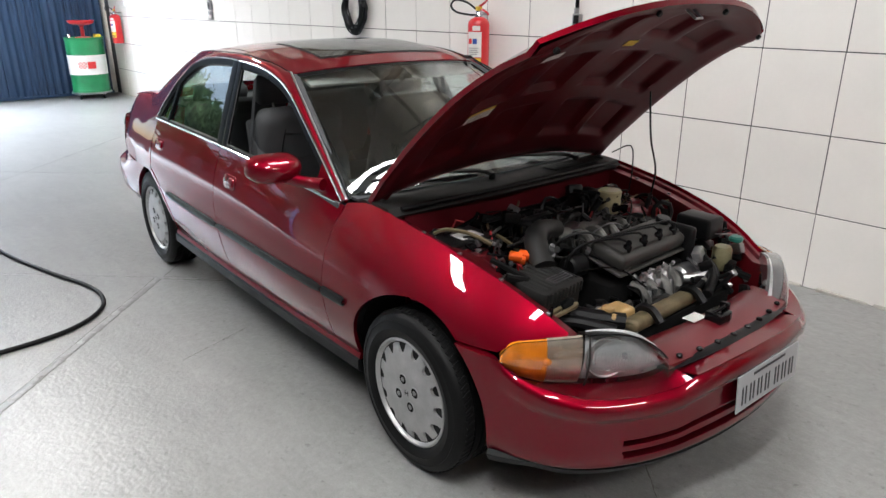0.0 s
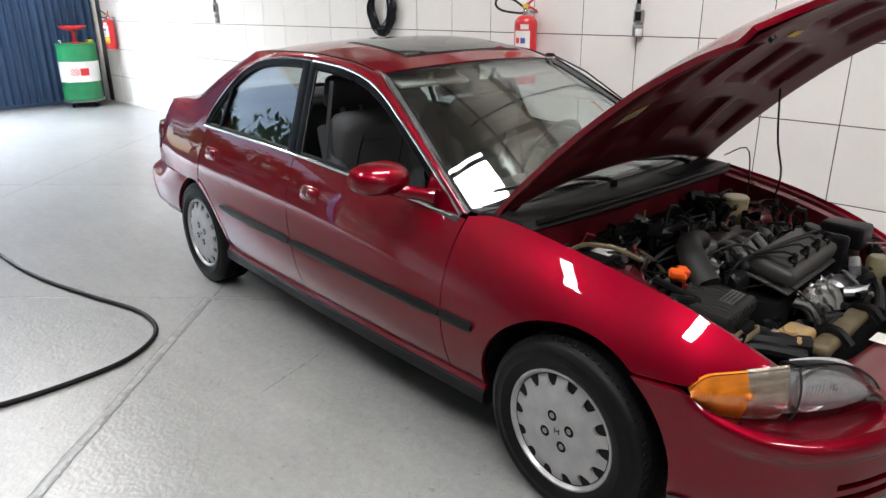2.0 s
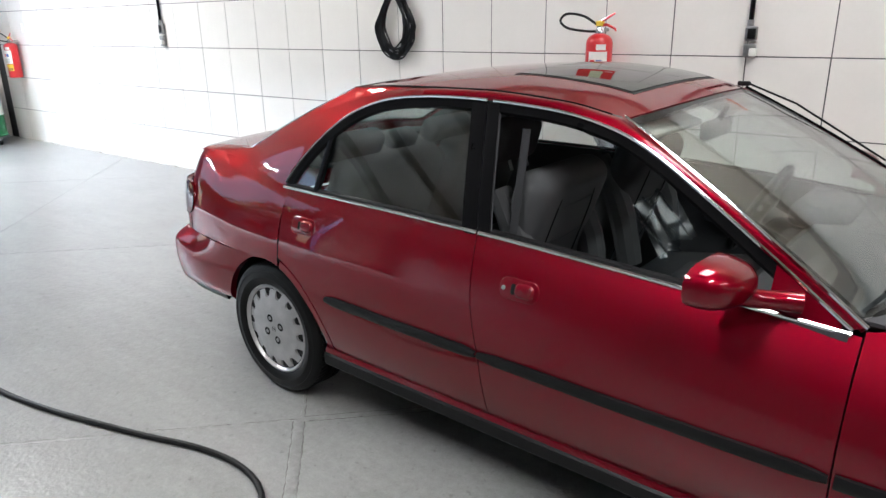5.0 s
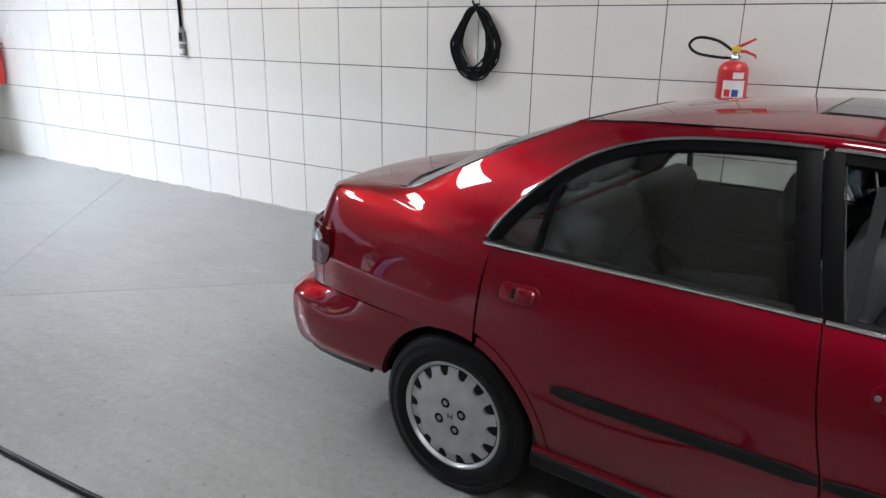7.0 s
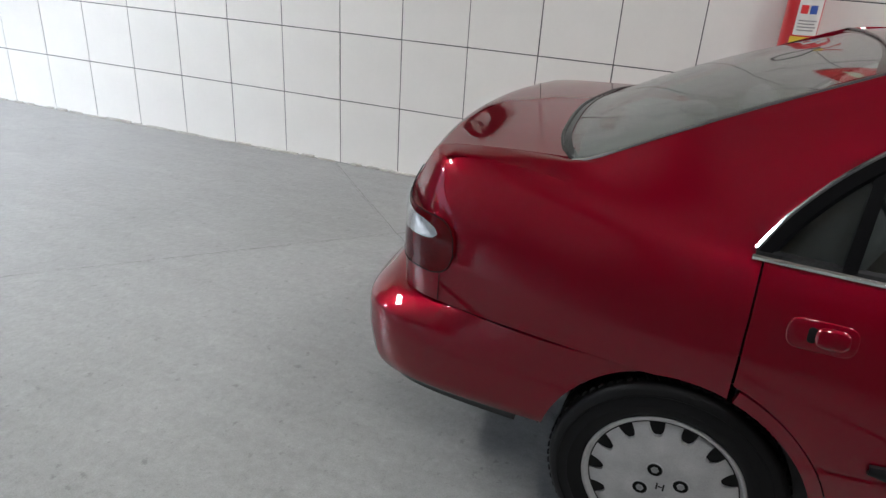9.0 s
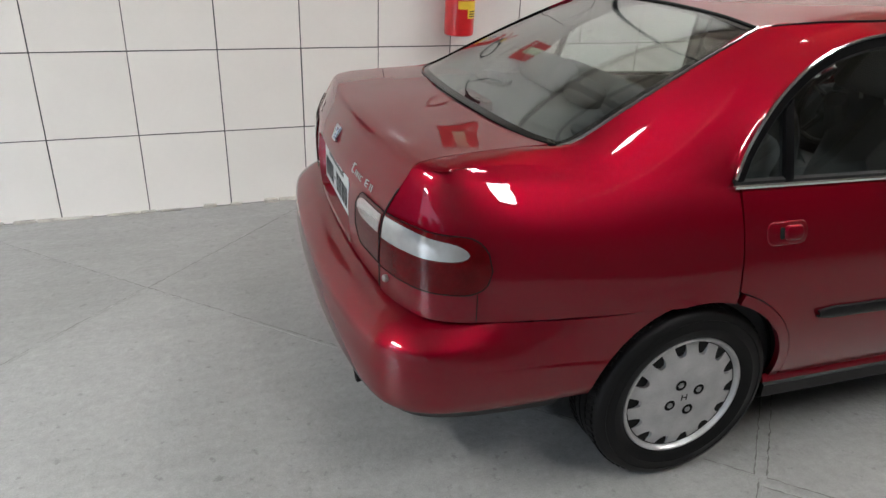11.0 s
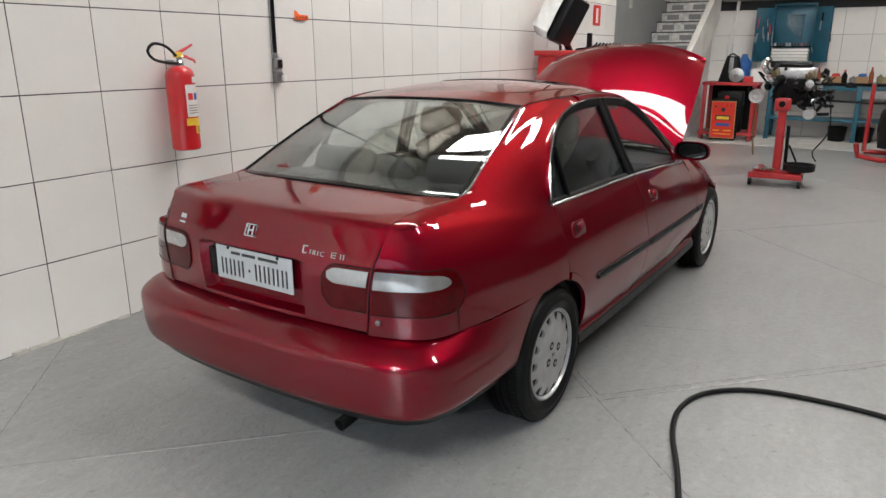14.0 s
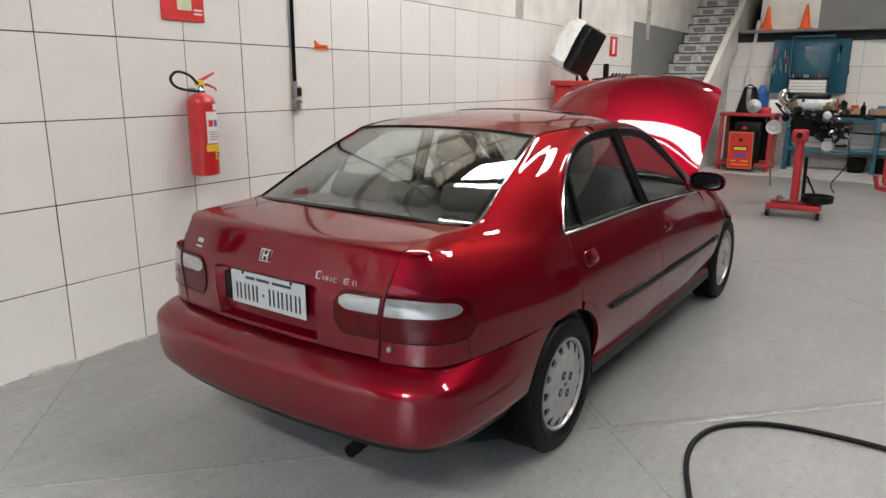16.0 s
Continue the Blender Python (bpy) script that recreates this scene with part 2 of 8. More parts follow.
def concrete():
    """Grey painted concrete with a worn gloss, pale scuffs, dark specks and a hammered relief."""
    m = bpy.data.materials.new("painted_concrete_floor")
    m.use_nodes = True
    n, l = m.node_tree.nodes, m.node_tree.links
    b = n["Principled BSDF"]
    geo = n.new("ShaderNodeNewGeometry")

    stretch = n.new("ShaderNodeVectorMath")
    stretch.operation = "MULTIPLY"
    stretch.inputs[1].default_value = (1.0, 5.0, 1.0)
    l.new(geo.outputs["Position"], stretch.inputs[0])

    def nz(scale, detail, rough=0.55, src=geo.outputs["Position"]):
        t = n.new("ShaderNodeTexNoise")
        t.inputs["Scale"].default_value, t.inputs["Detail"].default_value, t.inputs["Roughness"].default_value = scale, detail, rough
        l.new(src, t.inputs["Vector"])
        return t.outputs["Fac"]

    def rng(src, a, c, d, e):
        r = n.new("ShaderNodeMapRange")
        for k, v in zip(("From Min", "From Max", "To Min", "To Max"), (a, c, d, e)):
            r.inputs[k].default_value = v
        l.new(src, r.inputs["Value"])
        return r.outputs[0]

    def mul(p, q):
        k = n.new("ShaderNodeMath")
        k.operation = "MULTIPLY"
        l.new(p, k.inputs[0])
        l.new(q, k.inputs[1])
        return k.outputs[0]

    clouds, mid, specks, grain = nz(0.8, 4), nz(3.0, 3, 0.6), nz(30, 4, 0.7), nz(190, 2, 0.6)
    streak = nz(2.2, 5, 0.65, stretch.outputs[0])
    v = mul(rng(clouds, 0.2, 0.8, 0.87, 1.13), rng(streak, 0.2, 0.8, 0.88, 1.12))
    v = mul(v, rng(specks, 0.25, 0.75, 0.85, 1.15))
    v = mul(v, rng(grain, 0.25, 0.75, 0.88, 1.12))
    v = mul(v, rng(nz(9, 5, 0.75), 0.52, 0.80, 1.0, 1.18))      # pale scuffs
    v = mul(v, rng(nz(24, 3, 0.6), 0.62, 0.72, 1.0, 0.70))      # dark spots
    info = n.new("ShaderNodeObjectInfo")
    v = mul(v, rng(info.outputs["Random"], 0, 1, 0.96, 1.04))
    sc = n.new("ShaderNodeVectorMath")
    sc.operation = "SCALE"
    sc.inputs[0].default_value = (0.222, 0.222, 0.217)
    l.new(v, sc.inputs["Scale"])
    l.new(sc.outputs[0], b.inputs["Base Color"])
    l.new(rng(mid, 0.0, 1.0, 0.26, 0.32), b.inputs["Roughness"])
    bp = n.new("ShaderNodeBump")
    bp.inputs["Strength"].default_value, bp.inputs["Distance"].default_value = 0.6, 0.0028
    ad = n.new("ShaderNodeMath")
    ad.operation = "MULTIPLY_ADD"
    l.new(nz(60, 4, 0.6), ad.inputs[0])
    ad.inputs[1].default_value = 1.1
    l.new(nz(15, 2, 0.5), ad.inputs[2])
    l.new(ad.outputs[0], bp.inputs["Height"])
    l.new(bp.outputs[0], b.inputs["Normal"])
    return m


M["floor"] = concrete()

# ---------------------------------------------------------------- mesh tools


class Geo:
    """Vertices and faces that become one mesh."""

    def __init__(self):
        self.v, self.f = [], []

    def add(self, verts, faces):
        k = len(self.v)
        self.v += [tuple(map(float, p)) for p in verts]
        self.f += [tuple(i + k for i in f) for f in faces]
        return self

    def join(self, other, m=None):
        return self.add([tuple(m @ Vector(p)) for p in other.v] if m else other.v, other.f)


def part(name, geo, mat, parent=None, label="", angle=35, pos=None, weld=False):
    me = bpy.data.meshes.new(name)
    me.from_pydata(geo.v, [], geo.f)
    bm = bmesh.new()
    bm.from_mesh(me)
    if weld:
        bmesh.ops.remove_doubles(bm, verts=bm.verts, dist=0.0001)
    bmesh.ops.recalc_face_normals(bm, faces=bm.faces)
    bm.to_mesh(me)
    bm.free()
    me.polygons.foreach_set("use_smooth", [True] * len(me.polygons))
    me.set_sharp_from_angle(angle=radians(angle))
    me.materials.append(M[mat] if isinstance(mat, str) else mat)
    ob = new(name, me)
    if parent:
        ob.parent = parent
    if pos:
        ob.matrix_basis = pos
    if label:
        tagged(ob, label)
    return ob


def thing(name, label, category, m=None, group="", kind=""):
    ob = new(name)
    if m:
        ob.matrix_basis = m
    return tagged(ob, label, category, group, kind)


def rbox(cx, cy, cz, sx, sy, sz, r=0.005, seg=2, m=None):
    """A box with rounded edges, about its centre."""
    bm = bmesh.new()
    bmesh.ops.create_cube(bm, size=1)
    bmesh.ops.scale(bm, vec=(sx, sy, sz), verts=bm.verts)
    r = min(r, 0.45 * min(sx, sy, sz))
    if r > 0:
        bmesh.ops.bevel(bm, geom=bm.edges[:], offset=r, segments=seg, affect="EDGES", profile=0.5)
    bm.verts.ensure_lookup_table()
    g = Geo()
    k = Matrix.Translation((cx, cy, cz)) @ (m or Matrix())
    g.add([k @ v.co for v in bm.verts], [[v.index for v in f.verts] for f in bm.faces])
    bm.free()
    return g


def catmull(pts, n):
    """n points along a smooth curve through pts, evenly spread."""
    p = np.array(pts, float)
    if len(p) == 2:
        return p[0] + (p[1] - p[0]) * np.linspace(0, 1, n)[:, None]
    q = np.vstack([2 * p[0] - p[1], p, 2 * p[-1] - p[-2]])
    out = []
    for i in range(1, len(q) - 2):
        t = np.linspace(0, 1, 24, endpoint=False)[:, None]
        a, b, c, d = q[i - 1], q[i], q[i + 1], q[i + 2]
        out.append(0.5 * (2 * b + (c - a) * t + (2 * a - 5 * b + 4 * c - d) * t * t + (3 * b - a - 3 * c + d) * t ** 3))
    out = np.vstack(out + [p[-1:]])
    s = np.r_[0, np.cumsum(np.linalg.norm(np.diff(out, axis=0), axis=1))]
    return np.stack([np.interp(np.linspace(0, s[-1], n), s, out[:, k]) for k in range(p.shape[1])], 1)


def table(xs, ys):
    """A smooth function through a table."""
    xs, ys = np.array(xs, float), np.array(ys, float)
    d = np.diff(ys) / np.diff(xs)
    t = np.r_[d[0], [0 if a * b <= 0 else 2 * a * b / (a + b) for a, b in zip(d[:-1], d[1:])], d[-1]]

    def f(x):
        x = np.clip(np.asarray(x, float), xs[0], xs[-1])
        i = np.clip(np.searchsorted(xs, x) - 1, 0, len(xs) - 2)
        h = xs[i + 1] - xs[i]
        s = (x - xs[i]) / h
        return ys[i] * (1 + 2 * s) * (1 - s) ** 2 + h * t[i] * s * (1 - s) ** 2 + ys[i + 1] * s * s * (3 - 2 * s) + h * t[i + 1] * s * s * (s - 1)
    return f


def tube(pts, r, n=8, cap=True, smooth=0):
    """A round bar along a line of points; r may be one number or one for each."""
    p = catmull(pts, smooth) if smooth else np.array(pts, float)
    rr = np.broadcast_to(np.array(r, float), (len(p),)) if np.ndim(r) == 0 else np.interp(np.linspace(0, 1, len(p)), np.linspace(0, 1, len(r)), r)
    g = Geo()
    verts, prev = [], None
    for i in range(len(p)):
        d = p[min(i + 1, len(p) - 1)] - p[max(i - 1, 0)]
        d = d / (np.linalg.norm(d) + 1e-9)
        a = prev if prev is not None else (np.array((0, 0, 1.0)) if abs(d[2]) < 0.9 else np.array((1.0, 0, 0)))
        a = a - d * a.dot(d)
        a /= np.linalg.norm(a) + 1e-9
        prev, b = a, np.cross(d, a)
        for k in range(n):
            w = 2 * math.pi * k / n
            verts.append(p[i] + rr[i] * (math.cos(w) * a + math.sin(w) * b))
    faces = [(i * n + k, i * n + (k + 1) % n, (i + 1) * n + (k + 1) % n, (i + 1) * n + k) for i in range(len(p) - 1) for k in range(n)]
    if cap:
        faces += [tuple(range(n))[::-1], tuple((len(p) - 1) * n + k for k in range(n))]
    return g.add(verts, faces)


def lathe(profile, n=32, m=None, close=False):
    """A turned shape: profile of (radius, height) about z."""
    g = Geo()
    verts = [(r * math.cos(2 * math.pi * k / n), r * math.sin(2 * math.pi * k / n), h) for r, h in profile for k in range(n)]
    c = len(profile)
    faces = [(i * n + k, i * n + (k + 1) % n, ((i + 1) % c) * n + (k + 1) % n, ((i + 1) % c) * n + k) for i in range(c if close else c - 1) for k in range(n)]
    if not close:
        faces += [tuple(range(n))[::-1], tuple((c - 1) * n + k for k in range(n))]
    if m:
        verts = [m @ Vector(v) for v in verts]
    return g.add(verts, faces)


def pill(w, h, t, r, ease, m):
    """A plate in the xz plane with round corners and eased rim; it stands out by t along -y."""
    loop = [(sx * (w / 2 - r) + r * math.cos(a), sz * (h / 2 - r) + r * math.sin(a)) for sx, sz, a0 in ((1, 1, 0), (-1, 1, 1), (-1, -1, 2), (1, -1, 3)) for a in np.linspace(a0 * math.pi / 2, (a0 + 1) * math.pi / 2, 7)]
    g, n = Geo(), len(loop)
    rings = ((1.0, 0.0), (1.0, t - ease), (1 - 0.6 * ease / r, t - 0.25 * ease), (1 - 1.2 * ease / r, t))
    vv = []
    for k, d in rings:
        for x, z in loop:
            cx, cz = np.clip(x, -(w / 2 - r), w / 2 - r), np.clip(z, -(h / 2 - r), h / 2 - r)
            vv.append((cx + (x - cx) * k, -d, cz + (z - cz) * k))
    ff = [(i * n + j, i * n + (j + 1) % n, (i + 1) * n + (j + 1) % n, (i + 1) * n + j) for i in range(3) for j in range(n)] + [tuple(range(3 * n, 4 * n)), tuple(range(n))]
    return Geo().join(g.add(vv, ff), m)


def cyl(a, b, r, n=16, bev=0.0):
    """A turned bar from a to b with eased ends."""
    a, b = Vector(a), Vector(b)
    h = (b - a).length
    m = Matrix.Translation(a) @ (b - a).to_track_quat("Z", "Y").to_matrix().to_4x4()
    e = min(bev, r * 0.5, h * 0.3)
    pr = [(r - e, 0), (r, e), (r, h - e), (r - e, h)] if e > 0 else [(r, 0), (r, h)]
    return lathe(pr, n, m)


def sheet(g, flange=0.0, thick=0.0, centre=(0, 0, 0.5), keep=None):
    """A surface from a grid of points (nu, nv, 3), facing away from centre; flange turns its border inwards, thick closes it."""
    nu, nv = g.shape[:2]
    du, dv = np.gradient(g, axis=0), np.gradient(g, axis=1)
    nrm = np.cross(du, dv)
    ln = np.linalg.norm(nrm, axis=2, keepdims=True)
    nrm = nrm / np.maximum(ln, 1e-9)
    out = g.reshape(-1, 3) - np.array(centre)
    if (np.sum(nrm.reshape(-1, 3) * out, axis=1)).sum() < 0:
        nrm = -nrm
    idx = np.arange(nu * nv).reshape(nu, nv)
    faces = [(idx[i, j], idx[i + 1, j], idx[i + 1, j + 1], idx[i, j + 1]) for i in range(nu - 1) for j in range(nv - 1) if keep is None or keep[i, j]]
    verts = list(g.reshape(-1, 3))
    ring = list(idx[:, 0]) + list(idx[-1, 1:]) + list(idx[-2::-1, -1]) + list(idx[0, -2:0:-1])
    flat = nrm.reshape(-1, 3)
    if thick:
        k = len(verts)
        verts += list(g.reshape(-1, 3) - flat * thick)
        faces += [tuple(k + i for i in reversed(f)) for f in faces]
        faces += [(a, b, b + k, a + k) for a, b in zip(ring, ring[1:] + ring[:1])]
    elif flange:
        k = len(verts)
        verts += [verts[i] - flat[i] * flange for i in ring]
        c = len(ring)
        faces += [(ring[i], ring[(i + 1) % c], k + (i + 1) % c, k + i) for i in range(c)]
    return Geo().add(verts, faces)


def coons(c0, c1, d0, d1):
    """A grid from its four border curves: c0, c1 run along u, d0, d1 along v."""
    n, m = len(c0), len(d0)
    u, v = np.linspace(0, 1, n)[:, None, None], np.linspace(0, 1, m)[None, :, None]
    ruled = (1 - v) * c0[:, None] + v * c1[:, None] + (1 - u) * d0[None] + u * d1[None]
    return ruled - ((1 - u) * (1 - v) * c0[0] + u * (1 - v) * c0[-1] + (1 - u) * v * c1[0] + u * v * c1[-1])


def flip_y(g):
    return g * np.array((1, -1, 1.0))


def mirrored(geo):
    return Geo().add([(x, -y, z) for x, y, z in geo.v], [f[::-1] for f in geo.f])


# ---------------------------------------------------------------- the room
X0, X1, Y0, Y1 = -10.5, 10.45, -10.5, 1.77
PITCH_X, PITCH_Z, COL0 = 0.4355, 0.4345, 1.034


def slab_wall(name, boxes, mat, label, category="wall"):
    g = Geo()
    for a, b in boxes:
        g.join(rbox(*[(p + q) / 2 for p, q in zip(a, b)], *[q - p for p, q in zip(a, b)], 0.0))
    return tagged(part(name, g, mat), label, category, kind="structure")


ground = tagged(part("ground", rbox(-30, 0, -0.11, 400, 400, 0.08, 0), "asphalt"), "grey street surface outside the workshop", "ground", kind="structure")
floor = tagged(part("floor", rbox((X0 + X1) / 2, (Y0 + Y1) / 2, -0.037, X1 - X0 + 0.6, Y1 - Y0 + 0.6, 0.062, 0), "joint"), "grey painted concrete floor with diagonal joints", "floor", kind="structure")
wall_north = slab_wall("wall_north", [((X0 - 0.2, Y1 + 0.0050, -0.05), (7.12, Y1 + 0.22, 2.175))], "grout", "wall faced with large white tiles and dark joints")
slab_wall("wall_north_upper", [((X0 - 0.2, Y1 + 0.004, 2.176), (7.12, Y1 + 0.22, 2.95)), ((7.12, Y1 + 0.004, 2.42), (13.4, Y1 + 0.22, ROOF_Z + 0.4))], "white_wall", "stained white block wall above the tiles")
slab_wall("wall_north_dado", [((7.12, Y1 + 0.002, -0.05), (13.4, Y1 + 0.22, 2.42))], "grey_wall", "grey painted wall beside the stairs")
slab_wall("wall_stairwell", [((13.2, 0.2, -0.05), (13.4, Y1, ROOF_Z + 0.4)), ((X1 + 0.2, 0.2, -0.05), (13.2, 0.4, ROOF_Z + 0.4))], "white_wall", "white wall at the head of the stairs")
slab_wall("wall_east", [((X1, Y0 - 0.2, -0.05), (X1 + 0.2, 0.92, 2.42))], "grout", "end wall faced with pale tiles")
slab_wall("wall_east_upper", [((X1, Y0 - 0.2, 2.421), (X1 + 0.2, 0.50, ROOF_Z + 0.4))], "white_wall", "white wall above the end wall tiles")
# unseen wall, added to close the room; its tone sets the car's side reflections
slab_wall("wall_south", [((X0 - 0.2, Y0 - 0.2, -0.05), (X1 + 0.2, Y0, ROOF_Z + 0.4))], "side_wall", "unseen grey side wall added to close the room")
slab_wall("wall_west", [((X0 - 0.2, -1.55, -0.05), (X0, Y1 + 0.2, ROOF_Z + 0.4)), ((X0 - 0.2, Y0 - 0.2, -0.05), (X0, -8.4, ROOF_Z + 0.4)), ((X0 - 0.2, -8.4, 4.5), (X0, -1.55, ROOF_Z + 0.4))], "white_wall", "end wall with a wide gateway to the street")
slab_wall("wall_band_grey", [((X1 - 0.006, -9.0, 2.42), (X1 - 0.001, -0.45, 3.6))], "grey_wall", "grey painted band above the bench")
for x in (3.22, 7.84, 11.6):
    slab_wall("trim_pillar", [((x - 0.09, Y1 - 0.002, 2.18), (x + 0.09, Y1 + 0.003, ROOF_Z))], "pale_grout", "bare mortar strip in the wall", "trim")

# above the block wall: weathered cladding on brown studs
gc = np.array([[(x, Y1 + 0.05 + 0.02 * math.sin(2 * math.pi * x / 0.18), z) for z in (2.94, ROOF_Z + 0.3)] for x in np.linspace(X0 - 0.2, 7.14, 590)])
tagged(part("wall_cladding", sheet(gc, thick=0.004, centre=(0, 9, 3)), "cladding"), "weathered brown-grey corrugated cladding under the roof", "wall", kind="structure")
for x in np.arange(-10.0, 7.0, 1.45):
    tagged(part("trim_stud", rbox(float(x), Y1 - 0.02, 4.05, 0.10, 0.08, 2.2, 0.004, 1), "wood"), "brown timber stud of the cladding", "trim", kind="structure")
for z in (3.0, 4.2):
    tagged(part("trim_rail", rbox(-1.7, Y1 - 0.07, z, 17.4, 0.03, 0.12, 0.004, 1), "wood"), "brown timber rail of the cladding", "trim", kind="structure")

# roof: corrugated sheets on steel purlins, with skylights
corr = Geo()


def roof_strip(xa, xb, ya, yb):
    n = max(2, int((yb - ya) / 0.06))
    g = np.array([[(x, y, ROOF_Z + 0.10 + 0.018 * math.sin(2 * math.pi * y / 0.18)) for y in np.linspace(ya, yb, n)] for x in (xa, xb)])
    corr.join(sheet(g, thick=0.004, centre=(0, 0, 0)))


xs_cut = sorted({X0 - 0.3, 13.6} | {x + k * sx / 2 for x, _, sx, _, _ in SKYLIGHTS for k in (-1, 1)})
for xa, xb in zip(xs_cut, xs_cut[1:]):
    holes = sorted((y - sy / 2, y + sy / 2) for x, y, sx, sy, _ in SKYLIGHTS if abs(x - (xa + xb) / 2) < sx / 2)
    y = Y0 - 0.3
    for a, b in holes + [(Y1 + 0.3, None)]:
        if a - y > 0.05:
            roof_strip(xa, xb, y, a)
        y = b
tagged(part("ceiling", corr, "roof_sheet", angle=60), "weathered corrugated roof sheets with open skylights", "ceiling", kind="structure")
for x in np.arange(-9.6, 10.4, 2.0):
    tagged(part("trim_purlin", rbox(float(x), (Y0 + Y1) / 2, ROOF_Z - 0.06, 0.09, Y1 - Y0, 0.16, 0.004, 1), "wood"), "brown roof beam under the sheets", "trim", kind="structure")

# street beyond the gateway
street = thing("street_house", "plain pale house across the street", "house", pose(-34, -16, -0.07))
part("wall", rbox(0, 0, 2.6, 7, 12, 5.2, 0.02), "facade", street)
part("roof", rbox(0, 0, 5.32, 7.6, 12.6, 0.24, 0.03), "wood", street)
for k in (-3, 0, 3):
    w_ = part("window", rbox(3.52, k, 2.2, 0.06, 1.3, 1.2, 0.01), "dark", street)
    part("sill", rbox(3.56, k, 1.56, 0.16, 1.5, 0.08, 0.01), "paper", street)


def tree(x, y, h, seed):
    rnd = random.Random(seed)
    t = thing("tree", "leafy green street tree", "tree", pose(x, y, -0.07), "street trees")
    tr = tube([(0, 0, 0), (0.1, 0.05, h * 0.25), (0.05, -0.1, h * 0.5), (0.1, 0, h * 0.8)], [0.20, 0.15, 0.11, 0.05], 10, smooth=9)
    for k in range(7):
        a = k * 2.4
        z0 = h * (0.3 + 0.06 * k)
        tr.join(tube([(0.05, 0, z0), (0.8 * math.cos(a), 0.8 * math.sin(a), z0 + 0.6), (1.5 * math.cos(a), 1.5 * math.sin(a), z0 + 1.0)], [0.07, 0.05, 0.02], 6))
    part("trunk", tr, "bark", t)
    cr = Geo()
    for k in range(1500):
        a, b = rnd.uniform(0, 6.28), rnd.gauss(0, 1)
        r = h * 0.34 * rnd.uniform(0.35, 1) ** 0.5 * (1 + 0.25 * math.sin(3 * a + seed))
        el = rnd.uniform(-0.7, 1.4)
        c = Vector((r * math.cos(a) * math.cos(el), r * math.sin(a) * math.cos(el), h * 0.66 + r * 0.8 * math.sin(el)))
        q = Euler((rnd.uniform(0, 6), rnd.uniform(0, 6), rnd.uniform(0, 6))).to_matrix().to_4x4()
        s = rnd.uniform(0.10, 0.22)
        cr.add([Matrix.Translation(c) @ q @ Vector(p) for p in ((-s, 0, 0), (0, -s * 0.5, 0.02), (s, 0, 0), (0, s * 0.5, 0.02))], [(0, 1, 2, 3)])
    part("crown", cr, "leaf", t)


for k, (x, y, h) in enumerate(((-17, -9.5, 6.0), (-18, -5.2, 4.9), (-16.5, -12.8, 7.2), (-18, -1.0, 5.5), (-20, -7.4, 5.0))):
    tree(x, y, h, k + 3)

# ---------------------------------------------------------------- the car
# car axes: x forward, y to its left, z up; the origin lies on the floor midway between the axles
car = thing("car", "deep red four-door sedan with open hood beside the tiled wall", "car", pose(-0.048, -0.078, 0, 0, 0, -2.23))

half_width = table((-2.0, -1.8, -1.6, -1.31, -1.0, -0.2, 0.4, 0.8, 1.1, 1.31, 1.5, 1.62, 1.72, 1.80),
                   (0.742, 0.776, 0.803, 0.828, 0.838, 0.845, 0.844, 0.836, 0.828, 0.818, 0.793, 0.765, 0.725, 0.665))
belt = table((-1.25, -0.7, -0.2, 0.3, 0.78), (0.906, 0.902, 0.890, 0.862, 0.826))
belt_y = table((-1.25, -0.7, -0.2, 0.3, 0.78), (0.742, 0.752, 0.752, 0.742, 0.716))
fender_z = table((0.78, 0.9, 1.2, 1.5, 1.68, 1.80), (0.832, 0.848, 0.814, 0.752, 0.691, 0.630))
fender_y = table((0.78, 0.9, 1.2, 1.5, 1.68, 1.80), (0.712, 0.675, 0.662, 0.632, 0.600, 0.568))
ARCH_F, ARCH_R = (1.31, 0.29, 0.345), (-1.31, 0.285, 0.325)
SILL = 0.285


def arch(x, a):
    d = a[2] ** 2 - (x - a[0]) ** 2
    return a[1] + math.sqrt(d) if d > 0 else -1


def inset(v, full, p):
    """How far the side leans in at the part v of its height, full at the top."""
    low = 0.052 * max(0, (0.42 - v) / 0.42) ** 1.8
    return low + full * max(0, (v - 0.42) / 0.58) ** p


def side_grid(xs, low, high, edge, p, rows=22, lean=0.0):
    g = np.zeros((len(xs), rows, 3))
    for i, x in enumerate(xs):
        w, zl, zh = float(half_width(x)), low(x), high(x)
        full = w - edge(x)
        for j in range(rows):
            z = zl + (zh - zl) * (j / (rows - 1)) ** 0.85
            v = (z - SILL) / max(0.05, zh - SILL)
            g[i, j] = (x + lean * (z - SILL), -(w - inset(v, full, p(x) if callable(p) else p)), z)
    return g


def both(name, grid, mat, parent=car, flange=0.014, thick=0.0, label=""):
    """The same panel on the right and on the left."""
    a = part(name, sheet(grid, flange, thick), mat, parent, label)
    b = part(name, sheet(flip_y(grid), flange, thick), mat, parent, label)
    return a, b


def arch_xs(a, lo, hi, n=22):
    """Stations between lo and hi, closer together at the ends of the arch."""
    k = a[0] + a[2] * np.cos(np.linspace(math.pi, 0, n))
    base = np.linspace(lo, hi, 26)
    return np.array(sorted(set(np.round([x for x in (*k, *base, a[0] - a[2] - 0.004, a[0] + a[2] + 0.004) if lo <= x <= hi] + [lo, hi], 4))))


